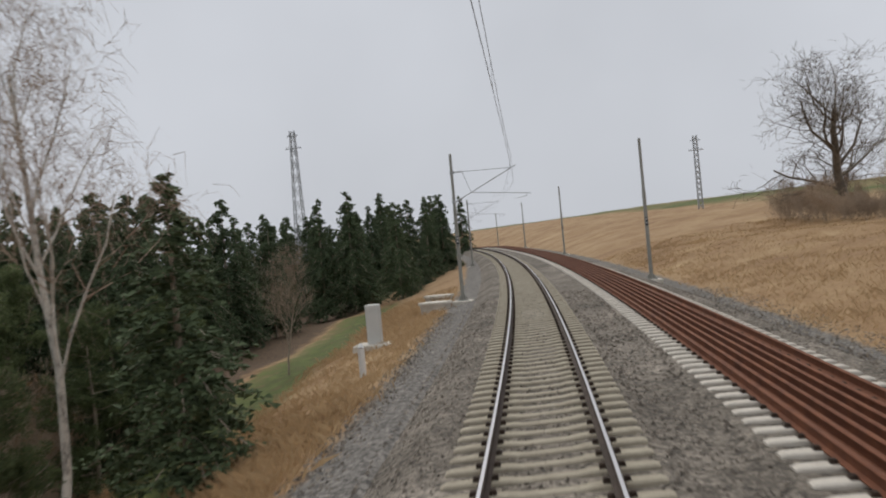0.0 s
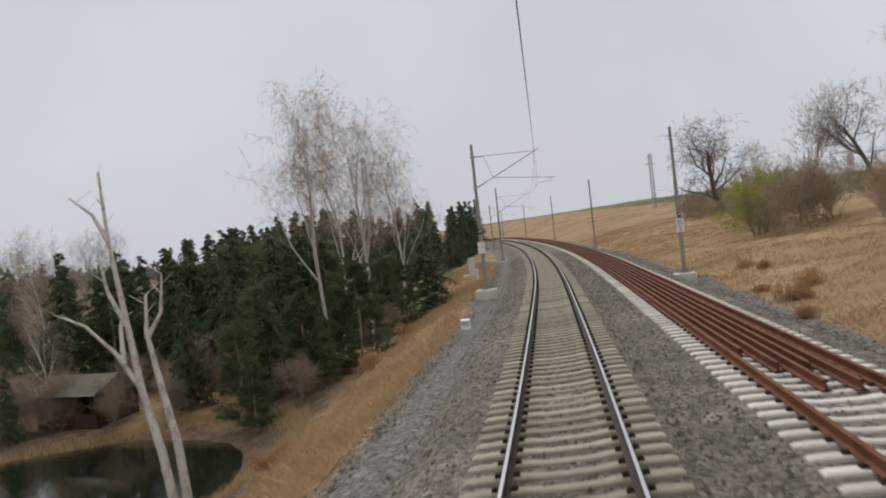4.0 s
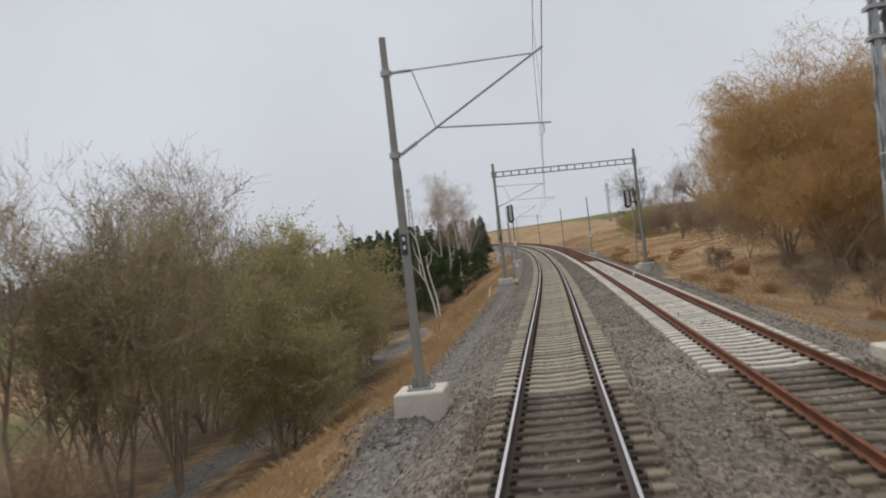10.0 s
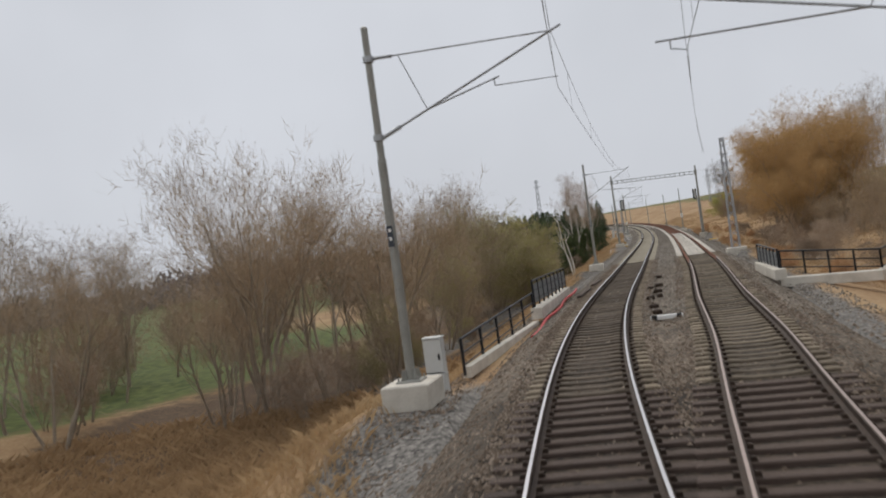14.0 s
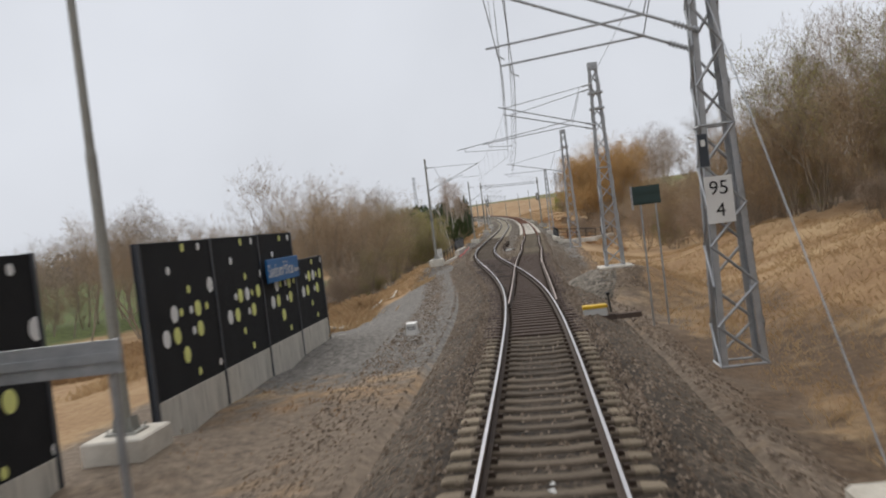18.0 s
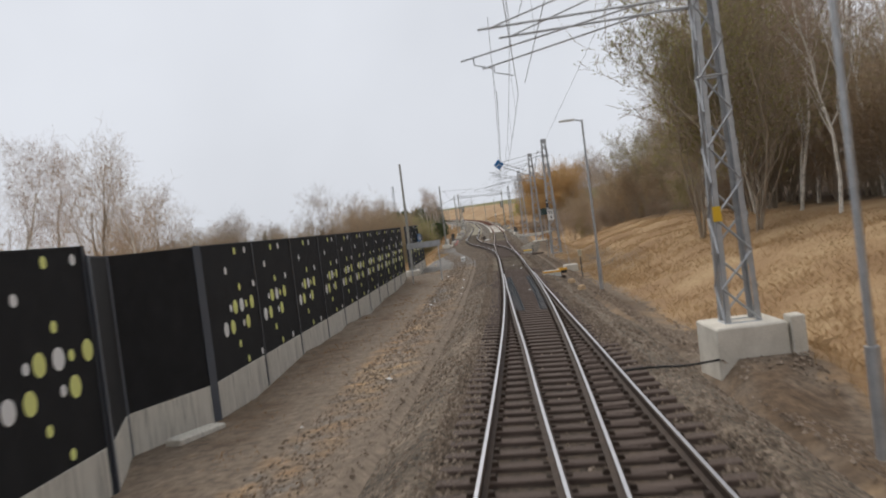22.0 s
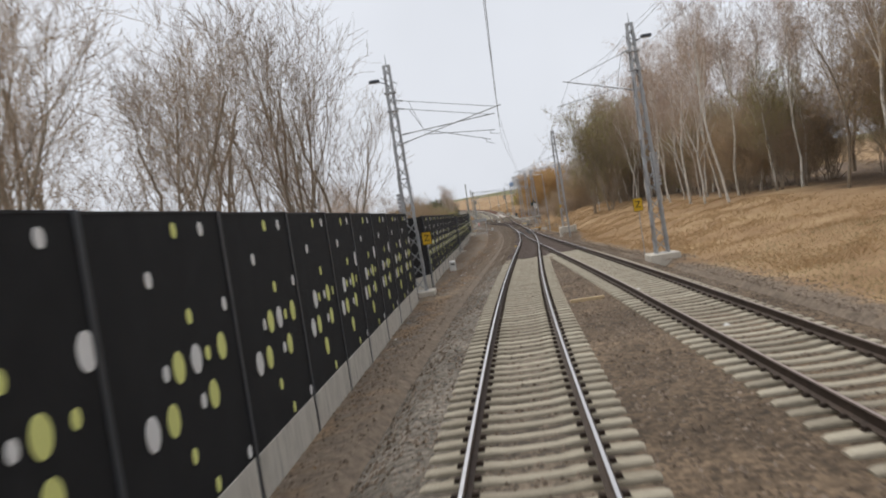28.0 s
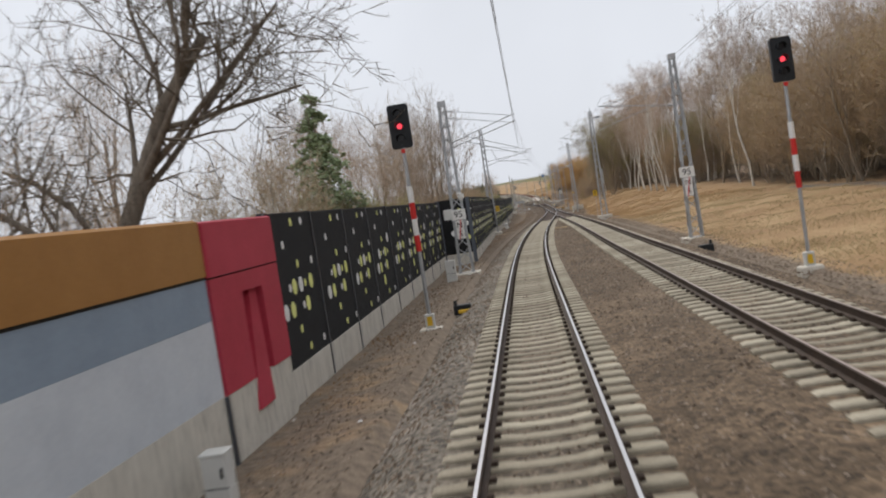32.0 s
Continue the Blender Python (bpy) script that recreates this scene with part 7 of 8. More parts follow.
def clumps(c, s, rng, flat=0.6):
    """Small uneven four-sided leaf clumps (tetrahedra) at the places c with sizes s."""
    n = len(c)
    base = np.array([(1, 0, -0.4), (-0.5, 0.87, -0.4), (-0.5, -0.87, -0.4), (0, 0, 0.9)])
    v = base[None] * (s[:, None, None] * rng.uniform(0.55, 1.3, (n, 4, 3)))
    v[:, :, 2] *= flat
    q, t = rng.uniform(0, 6.28, n), rng.normal(0, 0.7, n)
    cq, sq, ct, st_ = np.cos(q)[:, None], np.sin(q)[:, None], np.cos(t)[:, None], np.sin(t)[:, None]
    x, y, z = v[:, :, 0], v[:, :, 1], v[:, :, 2]
    y, z = y * ct - z * st_, y * st_ + z * ct
    x, y = x * cq - y * sq, x * sq + y * cq
    v = np.stack([x, y, z], -1) + c[:, None]
    tri = np.array([(0, 2, 1), (0, 1, 3), (1, 2, 3), (2, 0, 3)])
    return v.reshape(-1, 3), (tri[None] + (np.arange(n) * 4)[:, None, None]).reshape(-1, 3)


def grow(seed, h, spread, trunk_r, levels, splits, droop=0.0, lean=0.0, up=0.5, fork=0.35, stems=1, twig_r=0.010, wob=0.16, reach=1.0):
    """A bare tree by repeated branching. Returns thick segments and fine segments."""
    rng = np.random.RandomState(seed)
    thick, fine = [], []

    def unit(v):
        return v / max(np.linalg.norm(v), 1e-9)

    def limb(p, d, L, r, lev):
        n = 5 if lev == 0 else (4 if lev < levels - 1 else 2)
        pts, dirs = [p], [d]
        for i in range(n):
            d = unit(d + rng.normal(0, wob, 3) + np.array([0, 0, (up if lev < levels - 1 else up * 0.3 - droop) * 0.28]))
            p = p + d * L / n
            pts.append(p)
            dirs.append(d)
        for i in range(n):
            r0, r1 = r * (1 - 0.62 * i / n), r * (1 - 0.62 * (i + 1) / n)
            (thick if lev < 2 else fine).append([*pts[i], *pts[i + 1], max(r0, twig_r), max(r1, twig_r * 0.7), lev == levels - 1])
        if lev + 1 < levels:
            k = splits[lev]
            for j in range(k):
                t = (fork + (1 - fork) * (j + rng.uniform(0, 1)) / k) if lev == 0 else rng.uniform(0.22, 1.0)
                i = min(int(t * n), n - 1)
                q = pts[i] + (pts[i + 1] - pts[i]) * (t * n - i)
                side = unit(np.cross(dirs[i], rng.normal(0, 1, 3)))
                dd = unit(dirs[i] * (0.75 if lev else 0.85) + side * spread * (1.15 if lev else 1.0 - 0.25 * t))
                limb(q, dd, L * rng.uniform(0.42, 0.66) * (1.0 if lev else reach * (1.15 - 0.5 * t)), r * (1 - 0.6 * t) * rng.uniform(0.38, 0.58), lev + 1)

    for s in range(stems):
        q = rng.uniform(0, 6.28)
        b = np.array([math.cos(q), math.sin(q), 0]) * (0.28 if stems > 1 else 0)
        limb(b - np.array([0, 0, 0.3]), unit(np.array([math.cos(q) * (lean + 0.22 * (stems > 1)), math.sin(q) * (lean + 0.22 * (stems > 1)), 1.0])), h * (0.80 if stems == 1 else rng.uniform(0.6, 0.85)), trunk_r * (1 if stems == 1 else 0.7), 0)
    return np.array(thick), np.array(fine)


def sprays(fine, k, length, r, seed, droop=0.0, up=0.0, scatter=0.55):
    """k thin twiglets from each of the outermost twigs, hanging or rising."""
    rng = np.random.RandomState(seed)
    tips = np.repeat(fine[fine[:, 8] > 0.5], k, axis=0)
    n = len(tips)
    t = rng.rand(n, 1)
    a, d = tips[:, 0:3], tips[:, 3:6] - tips[:, 0:3]
    p = a + d * t
    d = d / np.maximum(np.linalg.norm(d, axis=1, keepdims=True), 1e-9) + rng.normal(0, scatter, (n, 3))
    d[:, 2] += up - droop * 0.5
    d /= np.maximum(np.linalg.norm(d, axis=1, keepdims=True), 1e-9)
    L = length * rng.uniform(0.5, 1.2, (n, 1))
    m = p + d * L * 0.5
    d2 = d + np.array([[0, 0, up - droop]])
    d2 /= np.maximum(np.linalg.norm(d2, axis=1, keepdims=True), 1e-9)
    one = np.ones((n, 1))
    return np.concatenate([fine, np.concatenate([p, m, one * r, one * r * 0.8, one], 1), np.concatenate([m, m + d2 * L * 0.5, one * r * 0.8, one * r * 0.5, one], 1)])


def specks(c, s, rng, flat=1.0):
    """Small bent leaves, two triangles each, at the places c with sizes s."""
    n = len(c)
    u = rng.normal(0, 1, (n, 3)) * [1, 1, flat]
    u /= np.maximum(np.linalg.norm(u, axis=1, keepdims=True), 1e-9)
    w = np.cross(u, rng.normal(0, 1, (n, 3)))
    w /= np.maximum(np.linalg.norm(w, axis=1, keepdims=True), 1e-9)
    k = np.cross(u, w)
    s = s[:, None]
    v = np.stack([c - u * s, c + w * s * 0.5 + k * s * 0.2, c + u * s, c - w * s * 0.5 + k * s * 0.2], 1)
    tri = np.array([(0, 1, 2), (0, 2, 3)])
    return v.reshape(-1, 3), (tri[None] + (np.arange(n) * 4)[:, None, None]).reshape(-1, 3)


KINDS = {}


def tree_kind(key, thick, fine, bark, twig, extra=None, n_thick=6, solid=False):
    v, f = tubes(thick, n_thick)
    trunk = raw_mesh("trunk", v, f, bark, None, True)
    stout = (fine[:, 8] < 0.5) if solid else (fine[:, 6] > 0.017)
    v, f = ribbons(fine[~stout], len(fine))
    if stout.any():
        v2, f2 = tubes(fine[stout], 3)
        v, f = np.concatenate([v, v2]), np.concatenate([f, f2 + len(v)])
    crown = raw_mesh("crown", v, f, twig)
    KINDS[key] = (trunk, crown, extra)


def leaf_extra(fine, seed, n, size, mat, zmin=0.0, flat=1.0):
    rng = np.random.RandomState(seed)
    fine = fine[np.minimum(fine[:, 2], fine[:, 5]) > zmin]
    i = rng.randint(0, len(fine), n)
    t = rng.rand(n, 1)
    c = fine[i, 0:3] * (1 - t) + fine[i, 3:6] * t + rng.normal(0, size * 0.9, (n, 3))
    v, f = specks(c, rng.uniform(0.5, 1.25, n) * size, rng, flat)
    return raw_mesh("leaves", v, f, mat)


for i in range(3):
    a, b = grow(20 + i, 12, 0.62, 0.13, 5, (11, 7, 6, 4), up=0.60, fork=0.24, twig_r=0.0058)
    tree_kind(("bare", i), a, b, M_BARK, M_TWIG)
for i in range(3):
    a, b = grow(25 + i, 11, 0.52, 0.12, 5, (7, 6, 4, 3), up=0.75, fork=0.12, stems=3, twig_r=0.0055, wob=0.13)
    tree_kind(("fan", i), a, b, M_BARK, M_TWIG)
for i in range(2):
    a, b = grow(30 + i, 10.5, 1.0, 0.30, 5, (13, 8, 6, 3), up=0.30, fork=0.16, twig_r=0.008, wob=0.20)
    tree_kind(("oak", i), a, sprays(b, 1, 0.35, 0.004, 330 + i), M_OAK, M_OAK, solid=True)
for i in range(3):
    a, b = grow(40 + i, 13, 0.52, 0.11, 5, (13, 7, 6, 4), droop=0.9, up=0.42, fork=0.34, twig_r=0.0045, wob=0.14, reach=0.72)
    tree_kind(("birch", i), a, sprays(b[::2], 1, 0.85, 0.0028, 340 + i, droop=1.4), M_BIRCH, M_TWIGRED)
for i in range(3):
    a, b = grow(45 + i, 15, 0.40, 0.11, 5, (12, 6, 5, 4), droop=0.6, up=0.6, fork=0.50, twig_r=0.005, wob=0.10, reach=0.7)
    tree_kind(("talbirch", i), a, sprays(b[::2], 1, 0.7, 0.0032, 345 + i, droop=0.9), M_BIRCH, M_TWIGRED)
for i in range(2):
    a, b = grow(55 + i, 10, 0.60, 0.09, 5, (7, 6, 5, 3), up=0.7, fork=0.14, stems=5, twig_r=0.007, wob=0.18)
    tree_kind(("tallbud", i), a, b, M_BARK, M_TWIG, leaf_extra(b, 57 + i, 11000, 0.05, M_BUD, 1.2), 5)
for i in range(3):
    a, b = grow(50 + i, 10.5, 0.62, 0.14, 5, (7, 6, 5, 4), up=0.7, fork=0.34, stems=4, lean=0.12, twig_r=0.0055, wob=0.15)
    tree_kind(("poplar", i), a, sprays(b[::2], 1, 0.6, 0.0036, 350 + i, up=0.5, scatter=0.4), M_BARK, M_TWIGPALE)
for i in range(3):
    a, b = grow(60 + i, 4.2, 0.80, 0.045, 4, (6, 6, 5), up=0.55, fork=0.05, stems=6, twig_r=0.006, wob=0.25)
    tree_kind(("shrub", i), a, sprays(b, 3, 0.4, 0.0042, 360 + i), M_BARK, M_TWIG, None, 4)
for i in range(2):
    a, b = grow(70 + i, 5.5, 0.85, 0.06, 4, (8, 6, 5), up=0.5, fork=0.05, stems=6, twig_r=0.006, wob=0.22)
    b = sprays(b, 2, 0.45, 0.004, 370 + i)
    tree_kind(("bud", i), a, b, M_BARK, M_TWIG, leaf_extra(b, 71 + i, 22000, 0.045, M_BUD, 0.5), 5)
for i in range(2):
    a, b = grow(440 + i, 8.0, 0.55, 0.06, 4, (8, 6, 5), up=0.7, fork=0.10, stems=6, twig_r=0.006, wob=0.16)
    b = sprays(b, 1, 0.5, 0.004, 445 + i, up=0.3)
    tree_kind(("blossom", i), a, b[::2], M_BARK, M_TWIGPALE, leaf_extra(b, 450 + i, 4500, 0.034, M_PALEBUD, 1.5), 5)
a, b = grow(80, 4.0, 0.85, 0.06, 4, (7, 7, 5), up=0.4, fork=0.05, stems=6, twig_r=0.007, wob=0.25)
tree_kind(("sprout", 0), a, b, M_BARK, M_SPROUT, leaf_extra(b, 81, 12000, 0.045, M_SPROUT), 5)
for i in range(2):
    a, b = grow(85 + i, 11.5, 0.72, 0.16, 5, (9, 7, 6, 3), droop=0.7, up=0.50, fork=0.05, stems=5, twig_r=0.008, wob=0.18)
    b = sprays(b, 1, 0.9, 0.0042, 385 + i, droop=1.1, scatter=0.35)
    tree_kind(("willow", i), a, b, M_BARK, M_WILLOW, leaf_extra(b, 88 + i, 3500, 0.036, M_WILLOW, 0.6, 2.5))
for i in range(2):
    a, b = grow(95 + i, 6.5, 0.7, 0.06, 4, (7, 6, 5), up=0.55, fork=0.1, stems=5, twig_r=0.007, wob=0.22)
    tree_kind(("thicket", i), a, sprays(b, 2, 0.5, 0.0042, 395 + i), M_BARK, M_TWIG, leaf_extra(b, 97 + i, 2600, 0.05, M_DEADLEAF), 5)
for i in range(3):
    a, b = grow(400 + i, 8.0, 0.66, 0.06, 4, (8, 6, 5), up=0.65, fork=0.05, stems=7, twig_r=0.007, wob=0.18)
    b = sprays(b, 1, 0.6, 0.0045, 405 + i, up=0.1)
    tree_kind(("brush", i), a, b, M_BARK, M_TWIGDARK, leaf_extra(b, 410 + i, 5000, 0.05, M_DUSKLEAF, 0.2), 5)
for i in range(2):
    a, b = grow(420 + i, 1.7, 1.1, 0.018, 4, (6, 6, 4), droop=0.5, up=0.2, fork=0.05, stems=9, twig_r=0.005, wob=0.35)
    b = sprays(b, 2, 0.25, 0.004, 425 + i, droop=0.3)
    tree_kind(("bramble", i), a, b, M_RUSSET, M_RUSSET, leaf_extra(b, 430 + i, 3500, 0.03, M_RUSSET), 4)
DEAD = (((0.0, 0, -0.3), (-0.35, 0, 2.2), (-0.85, 0.1, 4.2), (-1.15, 0.1, 6.6), (-1.40, 0, 9.0), (-1.55, 0.1, 11.2)), ((0.3, 0.2, -0.3), (0.10, 0.2, 2.4), (-0.30, 0.3, 4.3), (-0.60, 0.3, 6.0), (-0.55, 0.4, 7.2)),
        ((-0.85, 0.1, 4.2), (-1.5, 0, 5.4), (-2.4, -0.1, 6.4), (-3.4, -0.2, 6.9)), ((-1.15, 0.1, 6.3), (-1.7, 0.2, 7.4), (-1.9, 0.2, 8.6)), ((-0.60, 0.3, 5.8), (-0.1, 0.4, 6.6), (0.1, 0.3, 7.8)), ((-1.40, 0, 9.0), (-1.9, 0.1, 9.9), (-2.6, 0.1, 10.5)), ((-1.3, 0, 5.1), (-1.5, 0.4, 6.2), (-1.45, 0.6, 7.0)))
a, b = [], []
for k, pts in enumerate(DEAD):
    for i in range(len(pts) - 1):
        r0, r1 = [(0.15 if k < 2 else 0.075) * (1 - 0.8 * j / (len(pts) - 1)) + 0.012 for j in (i, i + 1)]
        a.append([*pts[i], *pts[i + 1], r0, r1, 0])
    for j in range(4):
        q = Vector(pts[-1]).lerp(Vector(pts[-2]), j * 0.25)
        b.append([*q, q.x + 0.5 * math.sin(3 * j + k), q.y + 0.3 * math.cos(2 * j + k), q.z + 0.35, 0.016, 0.008, 1])
a, b = np.array(a), np.array(b)
tree_kind(("dead", 0), a, b, M_BIRCH, M_BIRCH)


def conifer(seed, h, r0, mat, sparse=1.0, key=None):
    rng = np.random.RandomState(seed)
    thick = [[0, 0, -0.3, 0, 0, h * 0.5, 0.13, 0.085], [0, 0, h * 0.5, 0, 0, h, 0.085, 0.015]]
    fine, cs, ss = [], [], []
    z = h * 0.08
    while z < h * 0.985:
        f = 1 - z / h
        for k in range(int(5 + 5 * f * sparse)):
            q = rng.uniform(0, 6.28)
            L = r0 * (f ** 0.8) * rng.uniform(0.55, 1.2) + 0.12
            m = 5
            zj = rng.uniform(-0.035, 0.035) * h
            pts = [np.array([math.cos(q) * L * t, math.sin(q) * L * t, z + zj + 0.22 * L * t - 0.62 * L * t * t]) for t in np.linspace(0, 1, m)]
            for p0, p1 in zip(pts[:-1], pts[1:]):
                fine.append([*p0, *p1, 0.018, 0.010, 0])
            nn = int(14 + 24 * L)
            t = rng.uniform(0.18, 1.0, nn)
            i = np.minimum((t * (m - 1)).astype(int), m - 2)
            P = np.array(pts)
            w = (t * (m - 1) - i)[:, None]
            cs.append(P[i] * (1 - w) + P[i + 1] * w + rng.normal(0, 0.06 + 0.05 * L, (nn, 3)) * [1, 1, 0.5])
            ss.append(rng.uniform(0.07, 0.15, nn))
        z += h * 0.030 + 0.10
    v, f = clumps(np.concatenate(cs), np.concatenate(ss), rng, 0.55)
    tv, tf = tubes(np.array(thick), 7)
    bv, bf = ribbons(np.array(fine), seed)
    KINDS[(key or ("conifer" if sparse >= 1 else "pine"), seed % 10)] = (raw_mesh("trunk", tv, tf, M_BARK, None, True), raw_mesh("branches", bv, bf, M_BARK), raw_mesh("needles", v, f, mat))


def bushy_pine(seed, h, mat=None, key="pine", cone=False):
    """A pine with rising limbs and soft rounded tufts of needles; a cone-shaped fir if cone."""
    rng = np.random.RandomState(seed)
    thick = [[0, 0, -0.3, 0.1, 0, h * 0.45, 0.13, 0.09], [0.1, 0, h * 0.45, 0.0, 0.1, h * 0.95, 0.09, 0.02]]
    fine, cs, ss = [], [], []
    for k in range(90 if cone else 46):
        f = rng.uniform(0.04, 0.99)
        q = rng.uniform(0, 6.28)
        L = h * 0.30 * (1.15 - f) ** 0.6 * rng.uniform(0.55, 1.1) + 0.2
        if cone:
            L = h * 0.27 * (1 - f) * rng.uniform(0.6, 1.1) + 0.22
        p = np.array([0.05, 0, h * f])
        pts = [p + np.array([math.cos(q) * L * t, math.sin(q) * L * t, (0.15 + 0.45 * f) * L * t * t - 0.05 * L * t]) for t in np.linspace(0, 1, 5)]
        for a_, b_ in zip(pts[:-1], pts[1:]):
            fine.append([*a_, *b_, 0.022, 0.013, 0])
        for t in np.linspace(0.35, 1.0, 6):
            c = p + (np.array(pts[-1]) - p) * t + rng.normal(0, 0.16, 3)
            n = 70
            r = (0.30 + 0.12 * rng.rand()) * (0.45 + 0.75 * (1 - f) if cone else 1.0)
            d = rng.normal(0, 1, (n, 3))
            cs.append(c + d / np.linalg.norm(d, axis=1, keepdims=True) * r * rng.rand(n, 1) ** 0.4 * [1, 1, 0.75])
            ss.append(rng.uniform(0.04, 0.10, n))
    v, f = specks(np.concatenate(cs), np.concatenate(ss), rng)
    tv, tf = tubes(np.array(thick), 7)
    bv, bf = ribbons(np.array(fine), seed)
    KINDS[(key, seed % 10)] = (raw_mesh("trunk", tv, tf, M_BARK, None, True), raw_mesh("branches", bv, bf, M_BARK), raw_mesh("needles", v, f, mat or M_PINE))


for i in range(3):
    conifer(110 + i, 10, 2.2 + 0.35 * i, M_NEEDLE)
for i in range(2):
    bushy_pine(120 + i, 8.5)
conifer(120, 9, 2.1, M_NEEDLE, 0.45, "openpine")
conifer(130, 9.8, 2.7, material("fir_needles", (0.080, 0.115, 0.055), (0.27, 0.325, 0.18), 1.5, 0.85, 0, 0, 20.0, each=0.2, island=0.35), 0.8, "fir")

bushy_pine(131, 9.6, M_PINE, "darkfir", True)

LABELS = {
    "darkfir": ("fir_tree", "bushy dark green fir with dense soft branches", "tree"),
    "blossom": ("flowering_bush", "tall bush with pale grey catkins behind the barrier", "shrub"),
    "fan": ("bare_tree", "leafless tree fanning out in many rising grey-brown stems", "tree"), "brush": ("brushwood", "tall dense brown brushwood with withered leaves", "shrub"), "bramble": ("bramble", "low tangled russet bramble in the dry grass", "shrub"),
    "bare": ("bare_tree", "tall leafless grey-brown tree with fine twigs", "tree"), "oak": ("oak_tree", "broad leafless oak with a wide round crown", "tree"),
    "birch": ("birch_tree", "slender birch with white bark and hanging reddish twigs", "tree"), "poplar": ("poplar_tree", "bushy leafless tree with pale ochre upright shoots", "tree"),
    "talbirch": ("birch_tree", "tall slim birch with a long bare white trunk", "tree"), "tallbud": ("budding_tree", "tall many-stemmed tree with olive green spring buds", "tree"), "shrub": ("shrub", "leafless brown shrub with many thin stems", "shrub"), "bud": ("budding_shrub", "tall shrub with olive green spring buds", "shrub"),
    "sprout": ("green_shrub", "round shrub with fresh yellow-green leaves", "shrub"), "willow": ("willow_tree", "wide willow with dense orange-brown shoots", "tree"),
    "thicket": ("thicket_shrub", "tangled brown shrub with withered leaves", "shrub"), "dead": ("dead_birch", "dead birch with forked bare white trunks", "tree"),
    "conifer": ("spruce_tree", "dark green spruce with drooping branches", "tree"), "fir": ("fir_tree", "tall light green fir with spreading branches", "tree"), "openpine": ("pine_tree", "loose dark green pine with gaps in its crown", "tree"), "pine": ("pine_tree", "bushy green pine with soft rounded needle tufts", "tree")}
COUNT = {}


def plant(kind, x, y, size=1.0, turn=None, var=None, dz=0.0, wide=1.0, lean=0.0, tilt=0.0):
    ks = [k for k in KINDS if k[0] == kind]
    COUNT[kind] = COUNT.get(kind, 0) + 1
    trunk, crown, extra = KINDS[ks[(COUNT[kind] if var is None else var) % len(ks)]]
    name, label, cat = LABELS[kind]
    turn = (COUNT[kind] * 137.5) % 360 if turn is None else turn
    z = float(ground_at(x, y)[0]) + dz
    t = tagged(new(name), label, cat, name.replace("_", " ") + "s beside the line")
    t.matrix_basis = pose(x, y, z, lean, tilt, 0) @ pose(0, 0, 0, 0, 0, turn) @ Matrix.Diagonal((size * wide, size * wide, size, 1))
    part("trunk", trunk, None, t)
    part("crown" if kind not in ("conifer", "pine", "fir", "openpine", "darkfir") else "branches", crown, None, t)
    if extra:
        part("needles" if kind in ("conifer", "pine", "fir", "openpine", "darkfir") else "leaves", extra, None, t)
    return t


RNG = random.Random(77)


def wood(kinds, n, y0, y1, o0, o1, s0, s1, gap=1.2, right=False, slope=0.0):
    """Plants n trees of the kinds in a strip; o is the distance from the ridden track (to the right if right)."""
    done = []
    for _ in range(n * 12):
        if len(done) >= n:
            break
        y = RNG.uniform(y0, y1)
        o = RNG.uniform(o0, o1) + slope * (y - y0)
        x = float(tx(y)) + (o if right else -o)
        if any((x - a)**2 + (y - b)**2 < gap * gap for a, b in done):
            continue
        done.append((x, y))
        plant(RNG.choice(kinds), x, y, RNG.uniform(s0, s1))


# left of the line, ahead: spruce wood, birches at its edge
wood(["conifer"], 44, 64, 125, 12.5, 26, 0.88, 1.12, 1.7)
wood(["conifer"], 40, 34, 68, 20, 33, 0.92, 1.15, 1.7)
wood(["conifer", "conifer", "conifer", "pine"], 40, 8, 40, 17, 33, 0.78, 1.0, 1.6)
wood(["conifer", "pine", "conifer", "thicket"], 13, 8, 30, 12, 17, 0.45, 0.7, 1.8)
for x, y, s in ((-13.2, 97, 0.85), (-14.6, 104, 0.9), (-13.8, 90, 0.85), (-16.5, 112, 0.95), (-19, 122, 0.95), (-17, 150, 1.0), (-19, 140, 0.9), (-14.6, 84, 0.85), (-14.2, 78, 0.82), (-13.6, 72, 0.8)):
    plant("conifer", x, y, s)
plant("openpine", -9.7, 21.1, 0.86, 40, dz=-0.1, wide=1.35)
plant("pine", -10.4, 14.5, 0.5)
plant("pine", -10.7, 1.8, 0.66, wide=1.15)
for x, y, s in ((-13.5, -0.4, 0.46), (-11.7, 1.6, 0.36), (-15.6, -3.6, 0.5), (-14.4, 3.4, 0.5), (-16.5, 1.5, 0.6), (-17.8, 6.5, 0.7), (-18.5, 12, 0.8), (-10.4, 4.4, 0.34), (-20.5, 2.0, 0.6), (-17.4, 17, 0.75)):
    plant("conifer" if x < -17 else "pine", x, y, s * 1.15)
for x, y, s, v, l in ((-11.1, 17.5, 1.05, 0, -6), (-11.45, 8.9, 1.22, 1, 1), (-12.8, 5.2, 1.2, 2, -6), (-12.9, 6.8, 1.12, 0, -4)):
    plant("birch", x, y, s, None, v, tilt=l)
wood(["thicket", "pine"], 7, 2, 30, 11, 17, 0.3, 0.42, 1.4)
wood(["conifer"], 10, 4, 40, 16, 22, 0.5, 0.7, 2.0)
wood(["bramble"], 8, -40, 28, 8.5, 12, 0.5, 0.9, 1.6)
plant("bare", -12.5, 38, 0.42)
